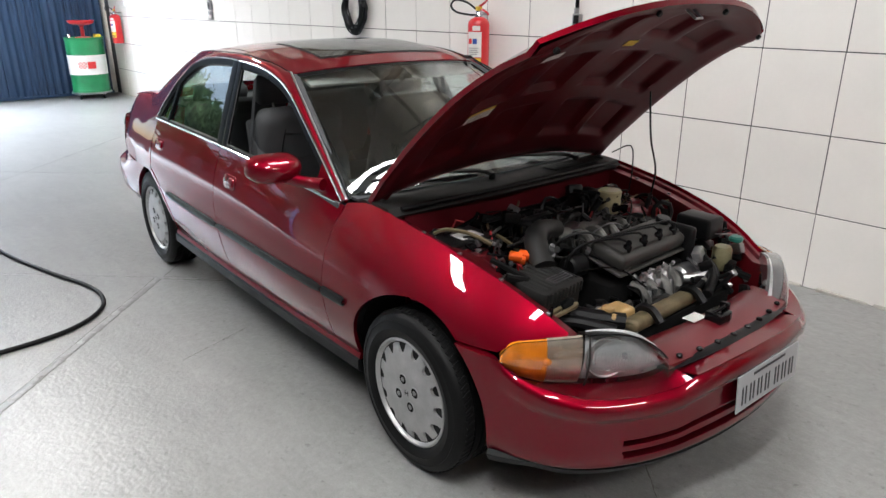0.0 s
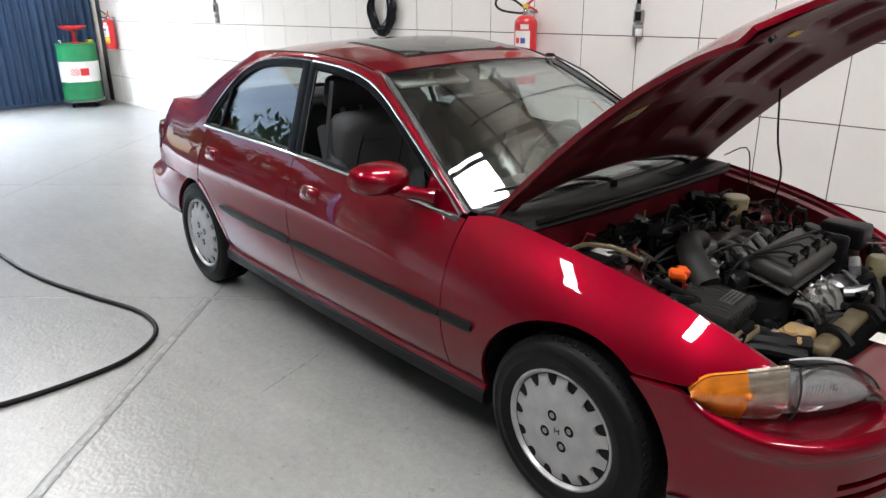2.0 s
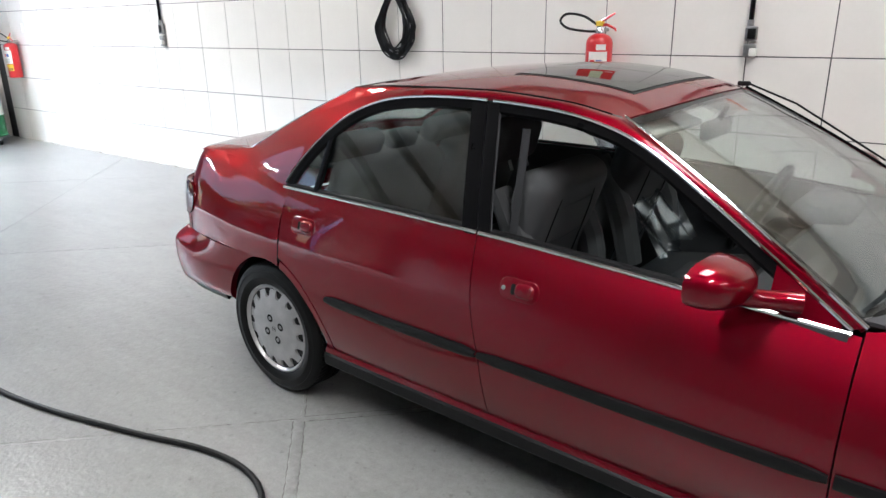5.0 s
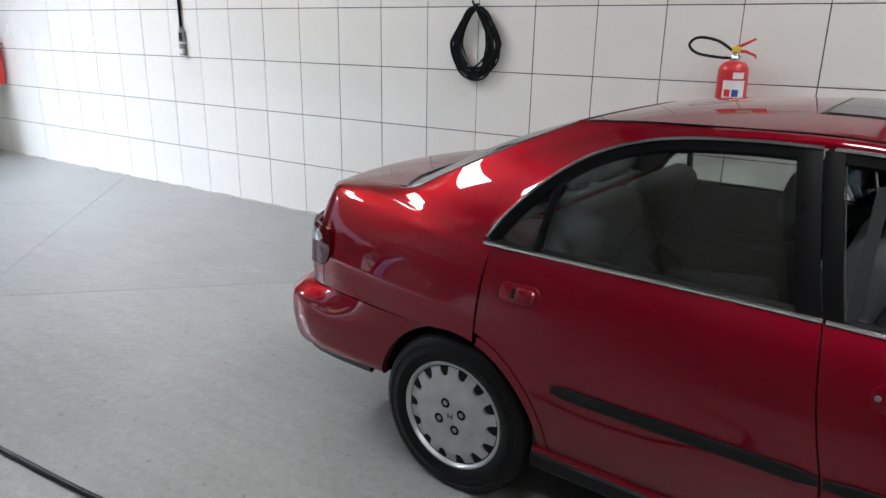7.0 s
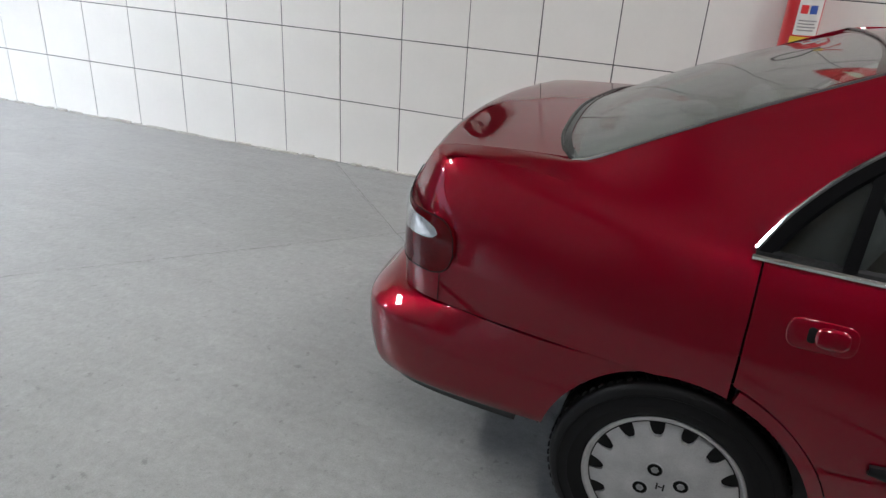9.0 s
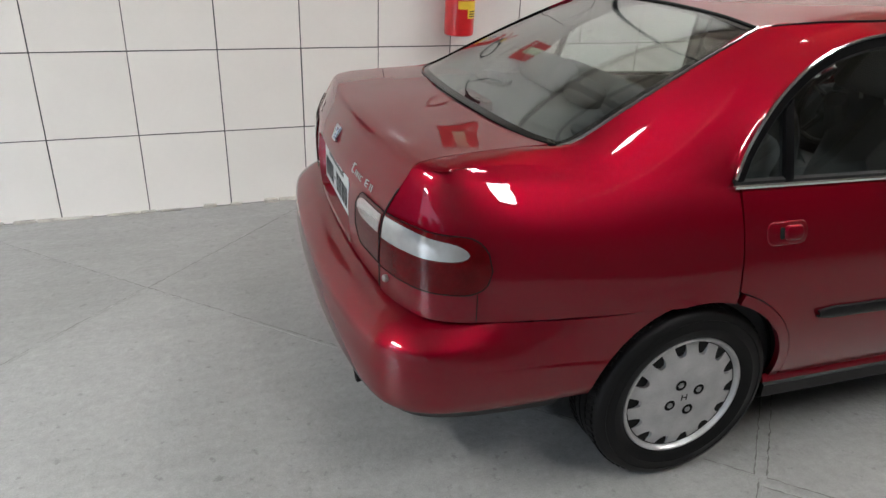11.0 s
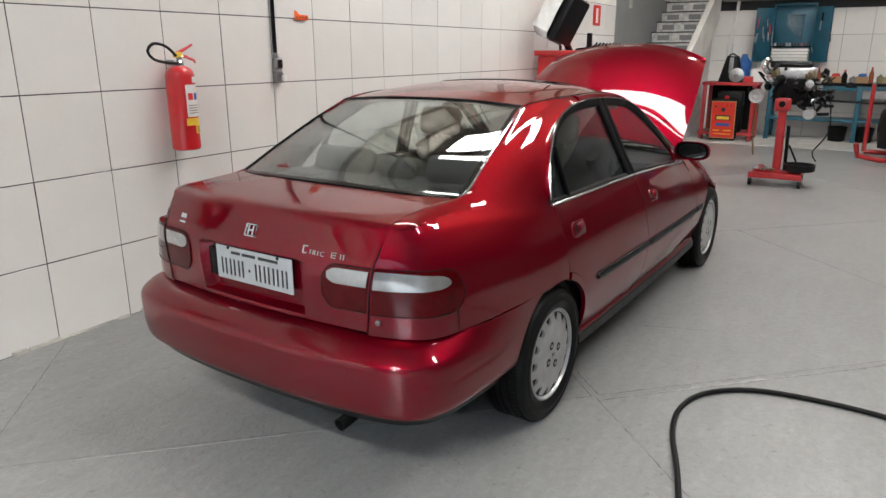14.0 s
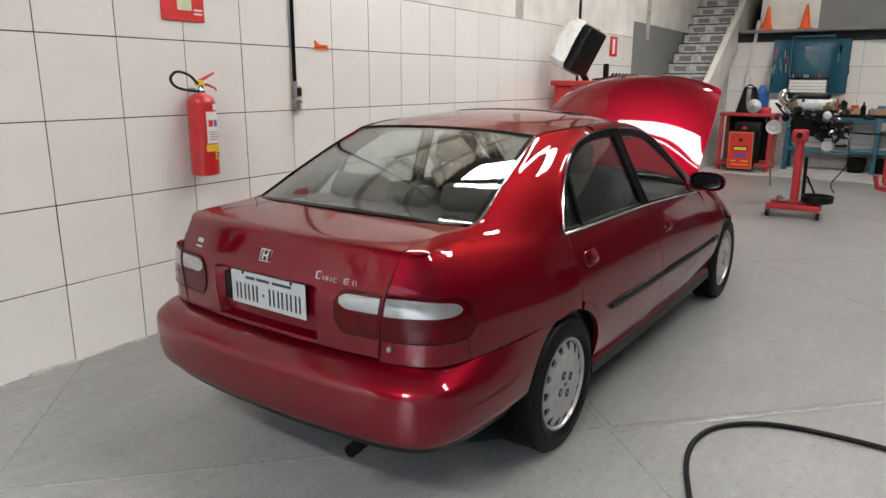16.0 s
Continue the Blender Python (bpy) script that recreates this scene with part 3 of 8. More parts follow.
GAP = 0.0022
lamp_line = table((1.46, 1.60, 1.66, 1.69, 1.73, 1.77, 1.80), (0.565, 0.562, 0.562, 0.590, 0.606, 0.617, 0.6175))
# front fender
fx = arch_xs(ARCH_F, 0.8012, 1.80)
both("front_fender", side_grid(fx, lambda x: max(SILL, arch(x, ARCH_F), float(lamp_line(x)) if x > 1.46 else 0), lambda x: float(fender_z(x)), lambda x: float(fender_y(x)), table((0.8, 1.15, 1.3), (2.2, 2.1, 2.0))), "paint")
# doors
split = table((0.285, 0.50, 0.62, 0.72, 0.87, 0.97, 1.27), (-0.195, -0.203, -0.228, -0.248, -0.268, -0.292, -0.352))
ARCH_D = (ARCH_R[0], ARCH_R[1], ARCH_R[2] + 0.035)


def door_grid(fractions, back, front, low, rows=26):
    """A door skin between two edges that may lean."""
    g = np.zeros((len(fractions), rows, 3))
    for i, f in enumerate(fractions):
        x0 = back(SILL) + (front(SILL) - back(SILL)) * f
        zl = low(x0)
        for j in range(rows):
            zh = float(belt(min(0.78, back(0.87) + (front(0.87) - back(0.87)) * f)))
            z = zl + (zh - zl) * (j / (rows - 1)) ** 0.85
            x = back(z) + (front(z) - back(z)) * f
            w = float(half_width(x))
            g[i, j] = (x, -(w - inset((z - SILL) / (zh - SILL), w - float(belt_y(x)), 2.2)), z)
    return g


door_front = both("front_door", door_grid(np.linspace(0, 1, 30), lambda z: float(split(z)) + GAP, lambda z: 0.797, lambda x: SILL), "paint")
arch_f = [(x + 1.214) / (1.214 - 0.195) for x in ARCH_R[0] + ARCH_D[2] * np.cos(np.linspace(1.5, 0, 14)) if x > -1.214]
door_rear = both("rear_door", door_grid(np.array(sorted(set(np.round(np.r_[np.linspace(0, 1, 30), arch_f], 4)))), lambda z: -1.214, lambda z: float(split(z)) - GAP, lambda x: max(SILL, arch(x, ARCH_D))), "paint")
# the strip of quarter panel round the rear arch, in front of the wheel
g = np.zeros((14, 4, 3))
for i, w in enumerate(np.linspace(1.25, -0.02, 14)):
    for j in range(4):
        r = ARCH_R[2] + 0.031 * j / 3
        x, z = ARCH_R[0] + r * math.cos(w), ARCH_R[1] + r * math.sin(w)
        v = (z - SILL) / 0.62
        g[i, j] = (x, -(float(half_width(x)) - inset(v, 0.09, 3.0) + 0.002), max(z, SILL))
both("arch_lip", g, "paint", flange=0.02)

# rear quarter: down the side, round the corner to the boot lid, and up the roof pillar
PLAN = catmull([(-1.22, 0.831), (-1.31, 0.828), (-1.45, 0.817), (-1.6, 0.804), (-1.8, 0.779), (-1.93, 0.757), (-2.02, 0.736), (-2.082, 0.698), (-2.124, 0.630), (-2.146, 0.572), (-2.154, 0.541)], 60)
tan = np.gradient(PLAN, axis=0)
inward = np.stack([tan[:, 1], -tan[:, 0]], 1)
inward /= np.linalg.norm(inward, axis=1)[:, None]
inward *= np.where(inward[:, 1:2] + inward[:, 0:1] * -0.6 > 0, -1, 1)
shoulder = table((-2.155, -2.0, -1.85, -1.72, -1.6, -1.45, -1.22), (0.953, 0.963, 0.970, 0.962, 0.936, 0.915, 0.906))
roll = table((-2.155, -2.085, -2.02, -1.93, -1.8, -1.7, -1.6, -1.45, -1.22), (0.100, 0.112, 0.126, 0.144, 0.160, 0.154, 0.130, 0.104, 0.097))
bend = table((-2.155, -1.9, -1.6, -1.35), (3.8, 3.6, 2.9, 2.6))
# the lid's side edge: x and half width at height z
lid_x = table((0.612, 0.66, 0.74, 0.805, 0.85, 0.897, 0.936, 0.956), (-2.147, -2.149, -2.151, -2.147, -2.133, -2.108, -2.086, -2.074))
lid_y = table((0.612, 0.72, 0.83, 0.90, 0.956, 1.0), (0.514, 0.525, 0.538, 0.548, 0.554, 0.555))
TAIL_END = float(np.interp(1.924, -PLAN[:, 0], np.arange(60)))


def skin(i, z):
    """The quarter panel in plan at the station i, from the door (0) to the lid's edge (59), at height z."""
    k = int(min(58, math.floor(i)))

    def base(p, n):
        return p + n * inset((z - SILL) / (float(shoulder(p[0])) - SILL), float(roll(p[0])), float(bend(p[0])))

    edge = np.array((float(lid_x(z)), float(lid_y(z)) + 0.002)) - base(PLAN[59], inward[59])
    w = max(0, 1 - (59 - i) / 22)
    return base(PLAN[k] + (PLAN[k + 1] - PLAN[k]) * (i - k), inward[k] + (inward[k + 1] - inward[k]) * (i - k)) + edge * w * w


ROWS = 26
low_q = np.zeros((60, ROWS, 3))
for i, (x, y) in enumerate(PLAN):
    zl = max(arch(x, ARCH_R), 0.602 if x < -1.36 else 0)
    zh = float(shoulder(x))
    for j in range(ROWS):
        z = zl + (zh - zl) * j / (ROWS - 1)
        px, py = skin(i, z)
        low_q[i, j] = (px, -py, z)
dlo = catmull([(0.775, 0.836), (0.60, 0.950), (0.40, 1.075), (0.22, 1.178), (0.08, 1.232), (-0.10, 1.266), (-0.38, 1.283), (-0.62, 1.280), (-0.80, 1.258), (-0.95, 1.205), (-1.08, 1.115), (-1.18, 1.010), (-1.235, 0.925)], 90)


def glass_y(x, z):
    return float(belt_y(x)) - 0.43 * (z - float(belt(x)))


dlo3 = np.array([(x, -glass_y(x, z), z) for x, z in dlo])
TOP = int(np.argmin(abs(dlo[:, 0] + 0.62) + (dlo[:, 1] < 1.2) * 9))
roof_edge = lambda x: (x, -float(table((-1.06, -0.6, -0.2, 0.10), (0.500, 0.545, 0.552, 0.535))(x)), float(table((-1.06, -0.8, -0.4, -0.1, 0.10), (1.283, 1.302, 1.309, 1.290, 1.250))(x)))
pillar_top = catmull([roof_edge(dlo[TOP, 0]), roof_edge(-0.85), roof_edge(-1.06), (-1.27, -0.534, 1.190), (-1.48, -0.563, 1.090), (-1.63, -0.581, 1.014), (-1.695, -0.576, 0.997), (-1.735, -0.562, 0.9945), (-1.80, -0.557, 0.992), (-1.90, -0.557, 0.987), (-1.995, -0.557, 0.979), (-2.036, -0.557, 0.973), (-2.060, -0.557, 0.967), (-2.074, -0.556, 0.956)], 240)
SEAM = int(np.argmin(abs(pillar_top[:, 0] + 1.53)))
ARC = 26
arc = catmull(np.vstack([dlo3[TOP:89:4], low_q[0, -1]]), ARC)
foot = np.vstack([arc[:-1], low_q[:, -1]])
crown_line = np.vstack([catmull(pillar_top[:SEAM + 1], ARC)[:-1], catmull(pillar_top[SEAM:], 60)])
chord = crown_line - foot
length = np.linalg.norm(chord, axis=1)[:, None]
unit = chord / length
OUT = np.array((-0.25, -0.72, 0.62))
OUT = OUT / np.linalg.norm(OUT)
rise, arrive = unit + 0.20 * OUT, unit - 0.20 * OUT
rise[ARC - 1:] = low_q[:, -1] - low_q[:, -2]
rise /= np.linalg.norm(rise, axis=1)[:, None]
deck = np.clip((-1.58 - crown_line[:, 0]) / 0.20, 0, 1)[:, None]
arrive = arrive * (1 - deck) + np.array((0.0, 0.985, 0.10)) * deck
for _ in range(14):                       # let the slopes change gradually along the panel
    for d in (rise, arrive):
        d[1:-1] = (d[:-2] + 2 * d[1:-1] + d[2:]) / 4
        d /= np.linalg.norm(d, axis=1)[:, None]
rise[ARC + 6:] = (low_q[7:, -1] - low_q[7:, -2]) / np.linalg.norm(low_q[7:, -1] - low_q[7:, -2], axis=1)[:, None]
tt = np.linspace(0, 1, 20)[None, :, None]
pull = (0.75 - 0.10 * np.clip((-1.60 - foot[:, 0]) / 0.25, 0, 1))[:, None]
upper = (2 * tt ** 3 - 3 * tt ** 2 + 1) * foot[:, None] + (tt ** 3 - 2 * tt ** 2 + tt) * (rise * length * pull)[:, None] + (3 * tt ** 2 - 2 * tt ** 3) * crown_line[:, None] + (tt ** 3 - tt ** 2) * (arrive * length * 0.75)[:, None]
for _ in range(120):
    upper[4:-12, 3:-2] = (upper[3:-13, 3:-2] + 2 * upper[4:-12, 3:-2] + upper[5:-11, 3:-2]) / 4
for _ in range(30):
    upper[4:-12, 1:3] = (upper[3:-13, 1:3] + 2 * upper[4:-12, 1:3] + upper[5:-11, 1:3]) / 4
for _ in range(3):
    upper[:, 2:-2] = (upper[:, 1:-3] + 2 * upper[:, 2:-2] + upper[:, 3:-1]) / 4
quarter = np.concatenate([low_q, upper[ARC - 1:, 1:]], axis=1)
for _ in range(60):                       # ease the skin between its borders; the deck's edge stays crisp
    q = quarter.copy()
    q[1:-1, 9:ROWS + 2] = (quarter[:-2, 9:ROWS + 2] + 2 * quarter[1:-1, 9:ROWS + 2] + quarter[2:, 9:ROWS + 2]) / 4
    q[1:-1, 9:ROWS - 3] = (q[1:-1, 8:ROWS - 4] + 6 * q[1:-1, 9:ROWS - 3] + q[1:-1, 10:ROWS - 2]) / 8
    quarter = q


def turned_in(line, d):
    """A narrow flange along an edge."""
    return np.stack([line, line + np.array(d)], 1)


qg = sheet(quarter).join(sheet(upper[:ARC]))
qin = np.stack([inward[:, 0], -inward[:, 1], 0 * inward[:, 0]], 1)
qg.join(sheet(np.stack([low_q[:, 0], low_q[:, 0] + qin * np.where(low_q[:, 0, 0] < -1.7, 0.075, 0.016)[:, None]], 1)))
for line, d in ((quarter[-1], (0.014, 0, 0)), (upper[:, -1], (0.004, 0.006, -0.014))):
    qg.join(sheet(turned_in(line, d)))
part("quarter_panel", qg, "paint", car, weld=True)
part("quarter_panel", mirrored(qg), "paint", car, weld=True)

# screen pillars and roof rails
screen_edge = catmull([(0.800, -0.700, 0.842), (0.62, -0.662, 0.958), (0.42, -0.616, 1.077), (0.24, -0.572, 1.177), (0.10, -0.535, 1.250)], 30)
A_END = int(np.argmin(abs(dlo[:, 0] - 0.06)))
rail_top = np.vstack([screen_edge[:-1], [roof_edge(x) for x in np.linspace(0.10, dlo[TOP, 0], TOP - A_END + 1)]])
low_rail = np.vstack([catmull(dlo3[:A_END + 1:3], 30)[:-1], catmull(dlo3[A_END:TOP + 1], TOP - A_END + 1)])
rail = np.stack([low_rail + (rail_top - low_rail) * t + np.array((0.004, -0.010, 0.008)) * 4 * t * (1 - t) for t in np.linspace(0, 1, 7)], 1)
both("roof_pillar", rail, "paint")

# roof
xs = np.linspace(0.0, 1.0, 30)
roof_front = catmull([(0.10, -0.535, 1.250), (0.145, -0.36, 1.268), (0.170, 0, 1.280), (0.145, 0.36, 1.268), (0.10, 0.535, 1.250)], 31)
roof_back = catmull([(-1.06, -0.500, 1.283), (-1.035, -0.3, 1.295), (-1.020, 0, 1.300), (-1.035, 0.3, 1.295), (-1.06, 0.500, 1.283)], 31)
redge = np.array([roof_edge(x) for x in np.linspace(0.10, -1.06, 30)])
roof = coons(redge, flip_y(redge), roof_front, roof_back)
for i in range(30):
    for j in range(31):
        roof[i, j, 2] += (0.030 * math.sin(math.pi * i / 29) ** 0.8) * (1 - abs(2 * j / 30 - 1) ** 3.0)
roof_panel = part("roof_panel", sheet(roof, 0.012), "paint", car)


def on_roof(i, j):
    """A point of the roof between its grid lines."""
    i0, j0 = int(min(i, 28)), int(min(j, 29))
    a, b = i - i0, j - j0
    return (roof[i0, j0] * (1 - a) + roof[i0 + 1, j0] * a) * (1 - b) + (roof[i0, j0 + 1] * (1 - a) + roof[i0 + 1, j0 + 1] * a) * b


for nm, mt, grow, up in (("seal", "black", 0.30, 0.0015), ("panel", "tint_glass", 0.0, 0.0035)):
    gg = np.zeros((16, 20, 3))
    for i, u in enumerate(np.linspace(2.9 - grow, 13.2 + grow, 16)):
        for j, v in enumerate(np.linspace(5.6 - grow, 24.4 + grow, 20)):
            gg[i, j] = on_roof(u, v) + np.array((0, 0, up))
    if nm == "seal":
        sunroof = part("sunroof", sheet(gg, 0.004), mt, car, "dark glass sunroof panel with a black seal")
    else:
        part("glass_panel", sheet(gg, 0.002), mt, sunroof)

for sg in (1, -1):
    part("roof_moulding", tube([tuple(p * (1, sg, 1) + np.array((0, -0.002 * sg, 0.0015))) for p in redge[1:-1]], 0.0028, 6), "post_black", car, "black roof moulding")

# windscreen and rear window, with black borders and bright trims
ws_low = catmull([(0.800, -0.690, 0.846), (0.880, -0.40, 0.862), (0.915, 0, 0.868), (0.880, 0.40, 0.862), (0.800, 0.690, 0.846)], 31)
ws_top = roof_front.copy()
ws_top[:, 2] -= 0.006
ws_side = screen_edge.copy()
ws_side[:, 1] += 0.010
ws = coons(catmull(ws_side, 20), flip_y(catmull(ws_side, 20)), ws_low, ws_top)
ws[:, :, :] += np.array((0.007, 0, 0.009)) * (np.sin(np.linspace(0, math.pi, 20))[:, None, None] * (1 - np.linspace(-1, 1, 31) ** 2)[None, :, None])
windscreen = part("windscreen", sheet(ws, thick=0.005), "glass", car, "clear laminated windscreen")
bl_low = catmull([(-1.69, -0.572, 0.993), (-1.735, -0.49, 0.995), (-1.775, -0.33, 1.003), (-1.800, 0, 1.010), (-1.775, 0.33, 1.003), (-1.735, 0.49, 0.995), (-1.69, 0.572, 0.993)], 31)
bl_side = catmull([(-1.69, -0.572, 0.993), (-1.63, -0.578, 1.014), (-1.48, -0.560, 1.090), (-1.27, -0.531, 1.190), (-1.06, -0.498, 1.280)], 20)
bl = coons(bl_side, flip_y(bl_side), bl_low, roof_back - np.array((0, 0, 0.004)))
bl += np.array((-0.016, 0, 0.024)) * (np.sin(np.linspace(0, math.pi, 20))[:, None, None] * (1 - np.linspace(-1, 1, 31) ** 2)[None, :, None])
rear_window = part("rear_window", sheet(bl, thick=0.005), "glass", car, "clear rear window with a black border")


def border_strip(grid, w, lift, mat, name, parent):
    """A flat band round the rim of a pane."""
    nu, nv = grid.shape[:2]
    loop = [grid[i, 0] for i in range(nu)] + [grid[-1, j] for j in range(1, nv)] + [grid[i, -1] for i in range(nu - 2, -1, -1)] + [grid[0, j] for j in range(nv - 2, 0, -1)]
    loop = np.array(loop)
    mid = grid.mean(axis=(0, 1))
    nr = np.cross(grid[-1, nv // 2] - grid[0, nv // 2], grid[nu // 2, -1] - grid[nu // 2, 0])
    nr /= np.linalg.norm(nr)
    nr *= 1 if nr[2] > 0 else -1
    # step inwards along the surface
    t = np.roll(loop, -1, 0) - np.roll(loop, 1, 0)
    inn = np.cross(t, nr)
    inn /= np.linalg.norm(inn, axis=1)[:, None] + 1e-9
    inn *= np.sign(np.sum(inn * (mid - loop), axis=1))[:, None]
    n = len(loop)
    vv = list(loop + nr * lift) + list(loop + inn * w + nr * lift)
    ff = [(i, (i + 1) % n, n + (i + 1) % n, n + i) for i in range(n)]
    return part(name, Geo().add(vv, ff), mat, parent)


border_strip(ws, 0.030, 0.0015, "gloss_black", "black_border", windscreen)
border_strip(bl, 0.026, 0.0015, "gloss_black", "black_border", rear_window)
part("trim_strip", tube([tuple(p + (0.004, -0.010, 0.006)) for p in screen_edge], 0.0055, 6), "chrome", windscreen)
part("trim_strip", tube([tuple(p * (1, -1, 1) + (0.004, 0.010, 0.006)) for p in screen_edge], 0.0055, 6), "gloss_black", windscreen)
part("trim_strip", tube([tuple(p + (-0.002, 0, -0.001)) for p in roof_back], 0.004, 6), "gloss_black", rear_window)
for sg in (1, -1):
    part("trim_strip", tube([tuple(p * (1, sg, 1) + (0, -0.004 * sg, 0.001)) for p in bl_side], 0.0045, 6), "chrome" if sg > 0 else "gloss_black", rear_window)
part("trim_strip", tube([tuple(p + (0, 0, 0.002)) for p in bl_low], 0.005, 6), "gloss_black", rear_window)

# side windows: frame, panes, bright outline
dlo_in = []
for i in range(len(dlo)):
    t = dlo[min(i + 1, 89)] - dlo[max(i - 1, 0)]
    nrm = np.array((t[1], -t[0])) / np.linalg.norm(t)
    nrm *= 1 if nrm.dot(np.array((-0.3, 1.02)) - dlo[i]) > 0 else -1
    dlo_in.append(dlo[i] + nrm * 0.040)
dlo_in = np.array(dlo_in)
top_in = lambda x: float(np.interp(x, dlo_in[::-1, 0], dlo_in[::-1, 1]))


def win_pt(x, z, sink=0.0):
    return (x, -(glass_y(x, z) - sink), z)


def pane(x0, x1, drop=0.0, n=24):
    g = np.zeros((n, 10, 3))
    for i, x in enumerate(np.linspace(x0, x1, n)):
        zl = float(belt(x)) + 0.004
        zh = max(zl + 0.004, top_in(x) + 0.006 - drop)
        for j in range(10):
            g[i, j] = win_pt(x, zl + (zh - zl) * j / 9, 0.014)
    return g


def window_frame(i0, i1, sill_x0, sill_x1, parent, sg):
    """The black frame along the outline, and the felt strip at the belt."""
    gg = np.zeros((i1 - i0, 3, 3))
    for k, i in enumerate(range(i0, i1)):
        for j, (t, s) in enumerate(((0, 0.0), (0.75, 0.002), (1, 0.013))):
            x, z = dlo[i] + (dlo_in[i] - dlo[i]) * t
            z = max(z, float(belt(x)) + 0.003)
            gg[k, j] = win_pt(x, z, s)
    gg = gg if sg < 0 else flip_y(gg)
    part("window_frame", sheet(gg, 0.010), "post_black", parent)
    ss = np.array([[win_pt(x, float(belt(x)) + dz, s) for dz, s in ((-0.002, -0.001), (0.012, 0.0), (0.016, 0.012))] for x in np.linspace(sill_x0, sill_x1, 20)])
    part("belt_seal", sheet(ss if sg < 0 else flip_y(ss), 0.006), "black", parent)


B_I = int(np.argmin(abs(dlo[:, 0] + 0.352) + (dlo[:, 1] < 1.1) * 9))
for k, sg in ((0, -1), (1, 1)):
    fd, rd = door_front[k], door_rear[k]
    sign = (lambda g: g) if sg < 0 else flip_y
    window_frame(0, B_I, 0.765, -0.264, fd, sg)
    window_frame(B_I, 90, -0.272, -1.235, rd, sg)
    if sg > 0:
        part("window_pane", sheet(sign(pane(0.60, -0.312, 0.0)), thick=0.004), "glass", fd)
    else:                                 # wound down but for its upper edge
        low_pane = np.array([[win_pt(x, float(belt(x)) + dz, 0.014) for dz in (-0.05, 0.0, 0.014)] for x in np.linspace(0.60, -0.275, 16)])
        part("window_pane", sheet(low_pane, thick=0.004), "glass", fd, "window pane wound down into the door")
    part("window_pane", sheet(sign(pane(-0.332, -1.035)), thick=0.004), "glass", rd)
    part("quarter_pane", sheet(sign(pane(-1.055, -1.20)), thick=0.004), "glass", rd)
    for xa, xb, own in ((0.047, 0.002, fd), (-0.002, -0.061, rd)):
        post = []
        for zt in np.linspace(0.005, 1, 12):
            z = 0.882 + (top_in(-0.34) + 0.034 - 0.882) * zt
            post.append([win_pt(float(split(z)) + dx, z, s) for dx, s in ((xa, 0.0), ((xa + xb) / 2, -0.003), (xb, 0.0))])
        part("window_post", sheet(sign(np.array(post)), 0.018), "post_black", own)
    part("post_runner", tube([tuple(np.array(win_pt(float(split(z)) + 0.050, z, 0.004)) * (1, -sg, 1)) for z in np.linspace(0.885, 1.245, 8)], 0.0022, 6), "trim", fd)
    post = np.array([[win_pt(x + 0.02 * (zt - 0.5), float(belt(x)) + (top_in(x) + 0.03 - float(belt(x))) * zt, s) for x, s in ((-1.032, 0.0), (-1.046, -0.003), (-1.060, 0.0))] for zt in np.linspace(0.005, 0.93, 12)])
    part("window_post", sheet(sign(post), 0.018), "post_black", rd)
    part("bright_strip", tube([tuple(np.array(win_pt(x, z, -0.004)) * (1, -sg, 1)) for x, z in dlo[:B_I]], 0.0052, 6), "chrome", fd, "chrome window outline")
    part("bright_strip", tube([tuple(np.array(win_pt(x, z, -0.004)) * (1, -sg, 1)) for x, z in dlo[B_I:]], 0.0052, 6), "chrome", rd, "chrome window outline")
    for x0, x1, own in ((0.775, -0.264, fd), (-0.272, -1.240, rd)):
        part("belt_moulding", tube([tuple(np.array(win_pt(x, float(belt(x)) + 0.001, -0.005)) * (1, -sg, 1)) for x in np.linspace(x0, x1, 16)], 0.0062, 6), "chrome", own, "chrome belt moulding")
    # rubbing strips, in two lengths, and one on the fender
    for x0, x1, own in ((0.795, -0.200, fd), (-0.210, -0.925, rd), (0.955, 0.808, car)):
        st = np.zeros((16, 7, 3))
        for i, x in enumerate(np.linspace(x0, x1, 16)):
            zc = 0.522 - 0.010 * x
            for j, (dz, o) in enumerate(((-0.026, -0.002), (-0.024, 0.009), (-0.012, 0.013), (0, 0.014), (0.012, 0.013), (0.024, 0.009), (0.026, -0.002))):
                e = min(1, (i if i < 8 else 15 - i) * 1.0 + 0.55) if own is not car or x > 0.9 else 1
                v = (zc - SILL) / (float(belt(min(x, 0.77))) - SILL)
                st[i, j] = (x, sg * (float(half_width(x)) + o), zc + dz * e * 0.72)
        part("rubbing_strip", sheet(st, 0.006), "black", own, "black rubbing strip")
    # flush handles: a shallow dish with a pull flap
    for x, z, own in ((-0.075, 0.760, fd), (-1.075, 0.783, rd)):
        k_ = inset((z - SILL) / (float(belt(x)) - SILL), float(half_width(x)) - float(belt_y(x)), 2.2)
        yb = sg * (float(half_width(x)) - k_)
        hm = Matrix.Translation((x, yb - sg * 0.003, z)) @ Matrix.Rotation(radians(180 if sg > 0 else 0), 4, "Z") @ Matrix.Rotation(radians(-17), 4, "X")
        h = part("door_handle", pill(0.136, 0.066, 0.0052, 0.026, 0.0022, hm), "paint", own)
        fx_ = -sg
        # near-black plate, slightly proud; the hollow's shade is put into its colour
        part("recess_shade", pill(0.018, 0.034, 0.0058, 0.008, 0.0008, hm @ Matrix.Translation((fx_ * -0.019, 0, 0))), "dark", own)
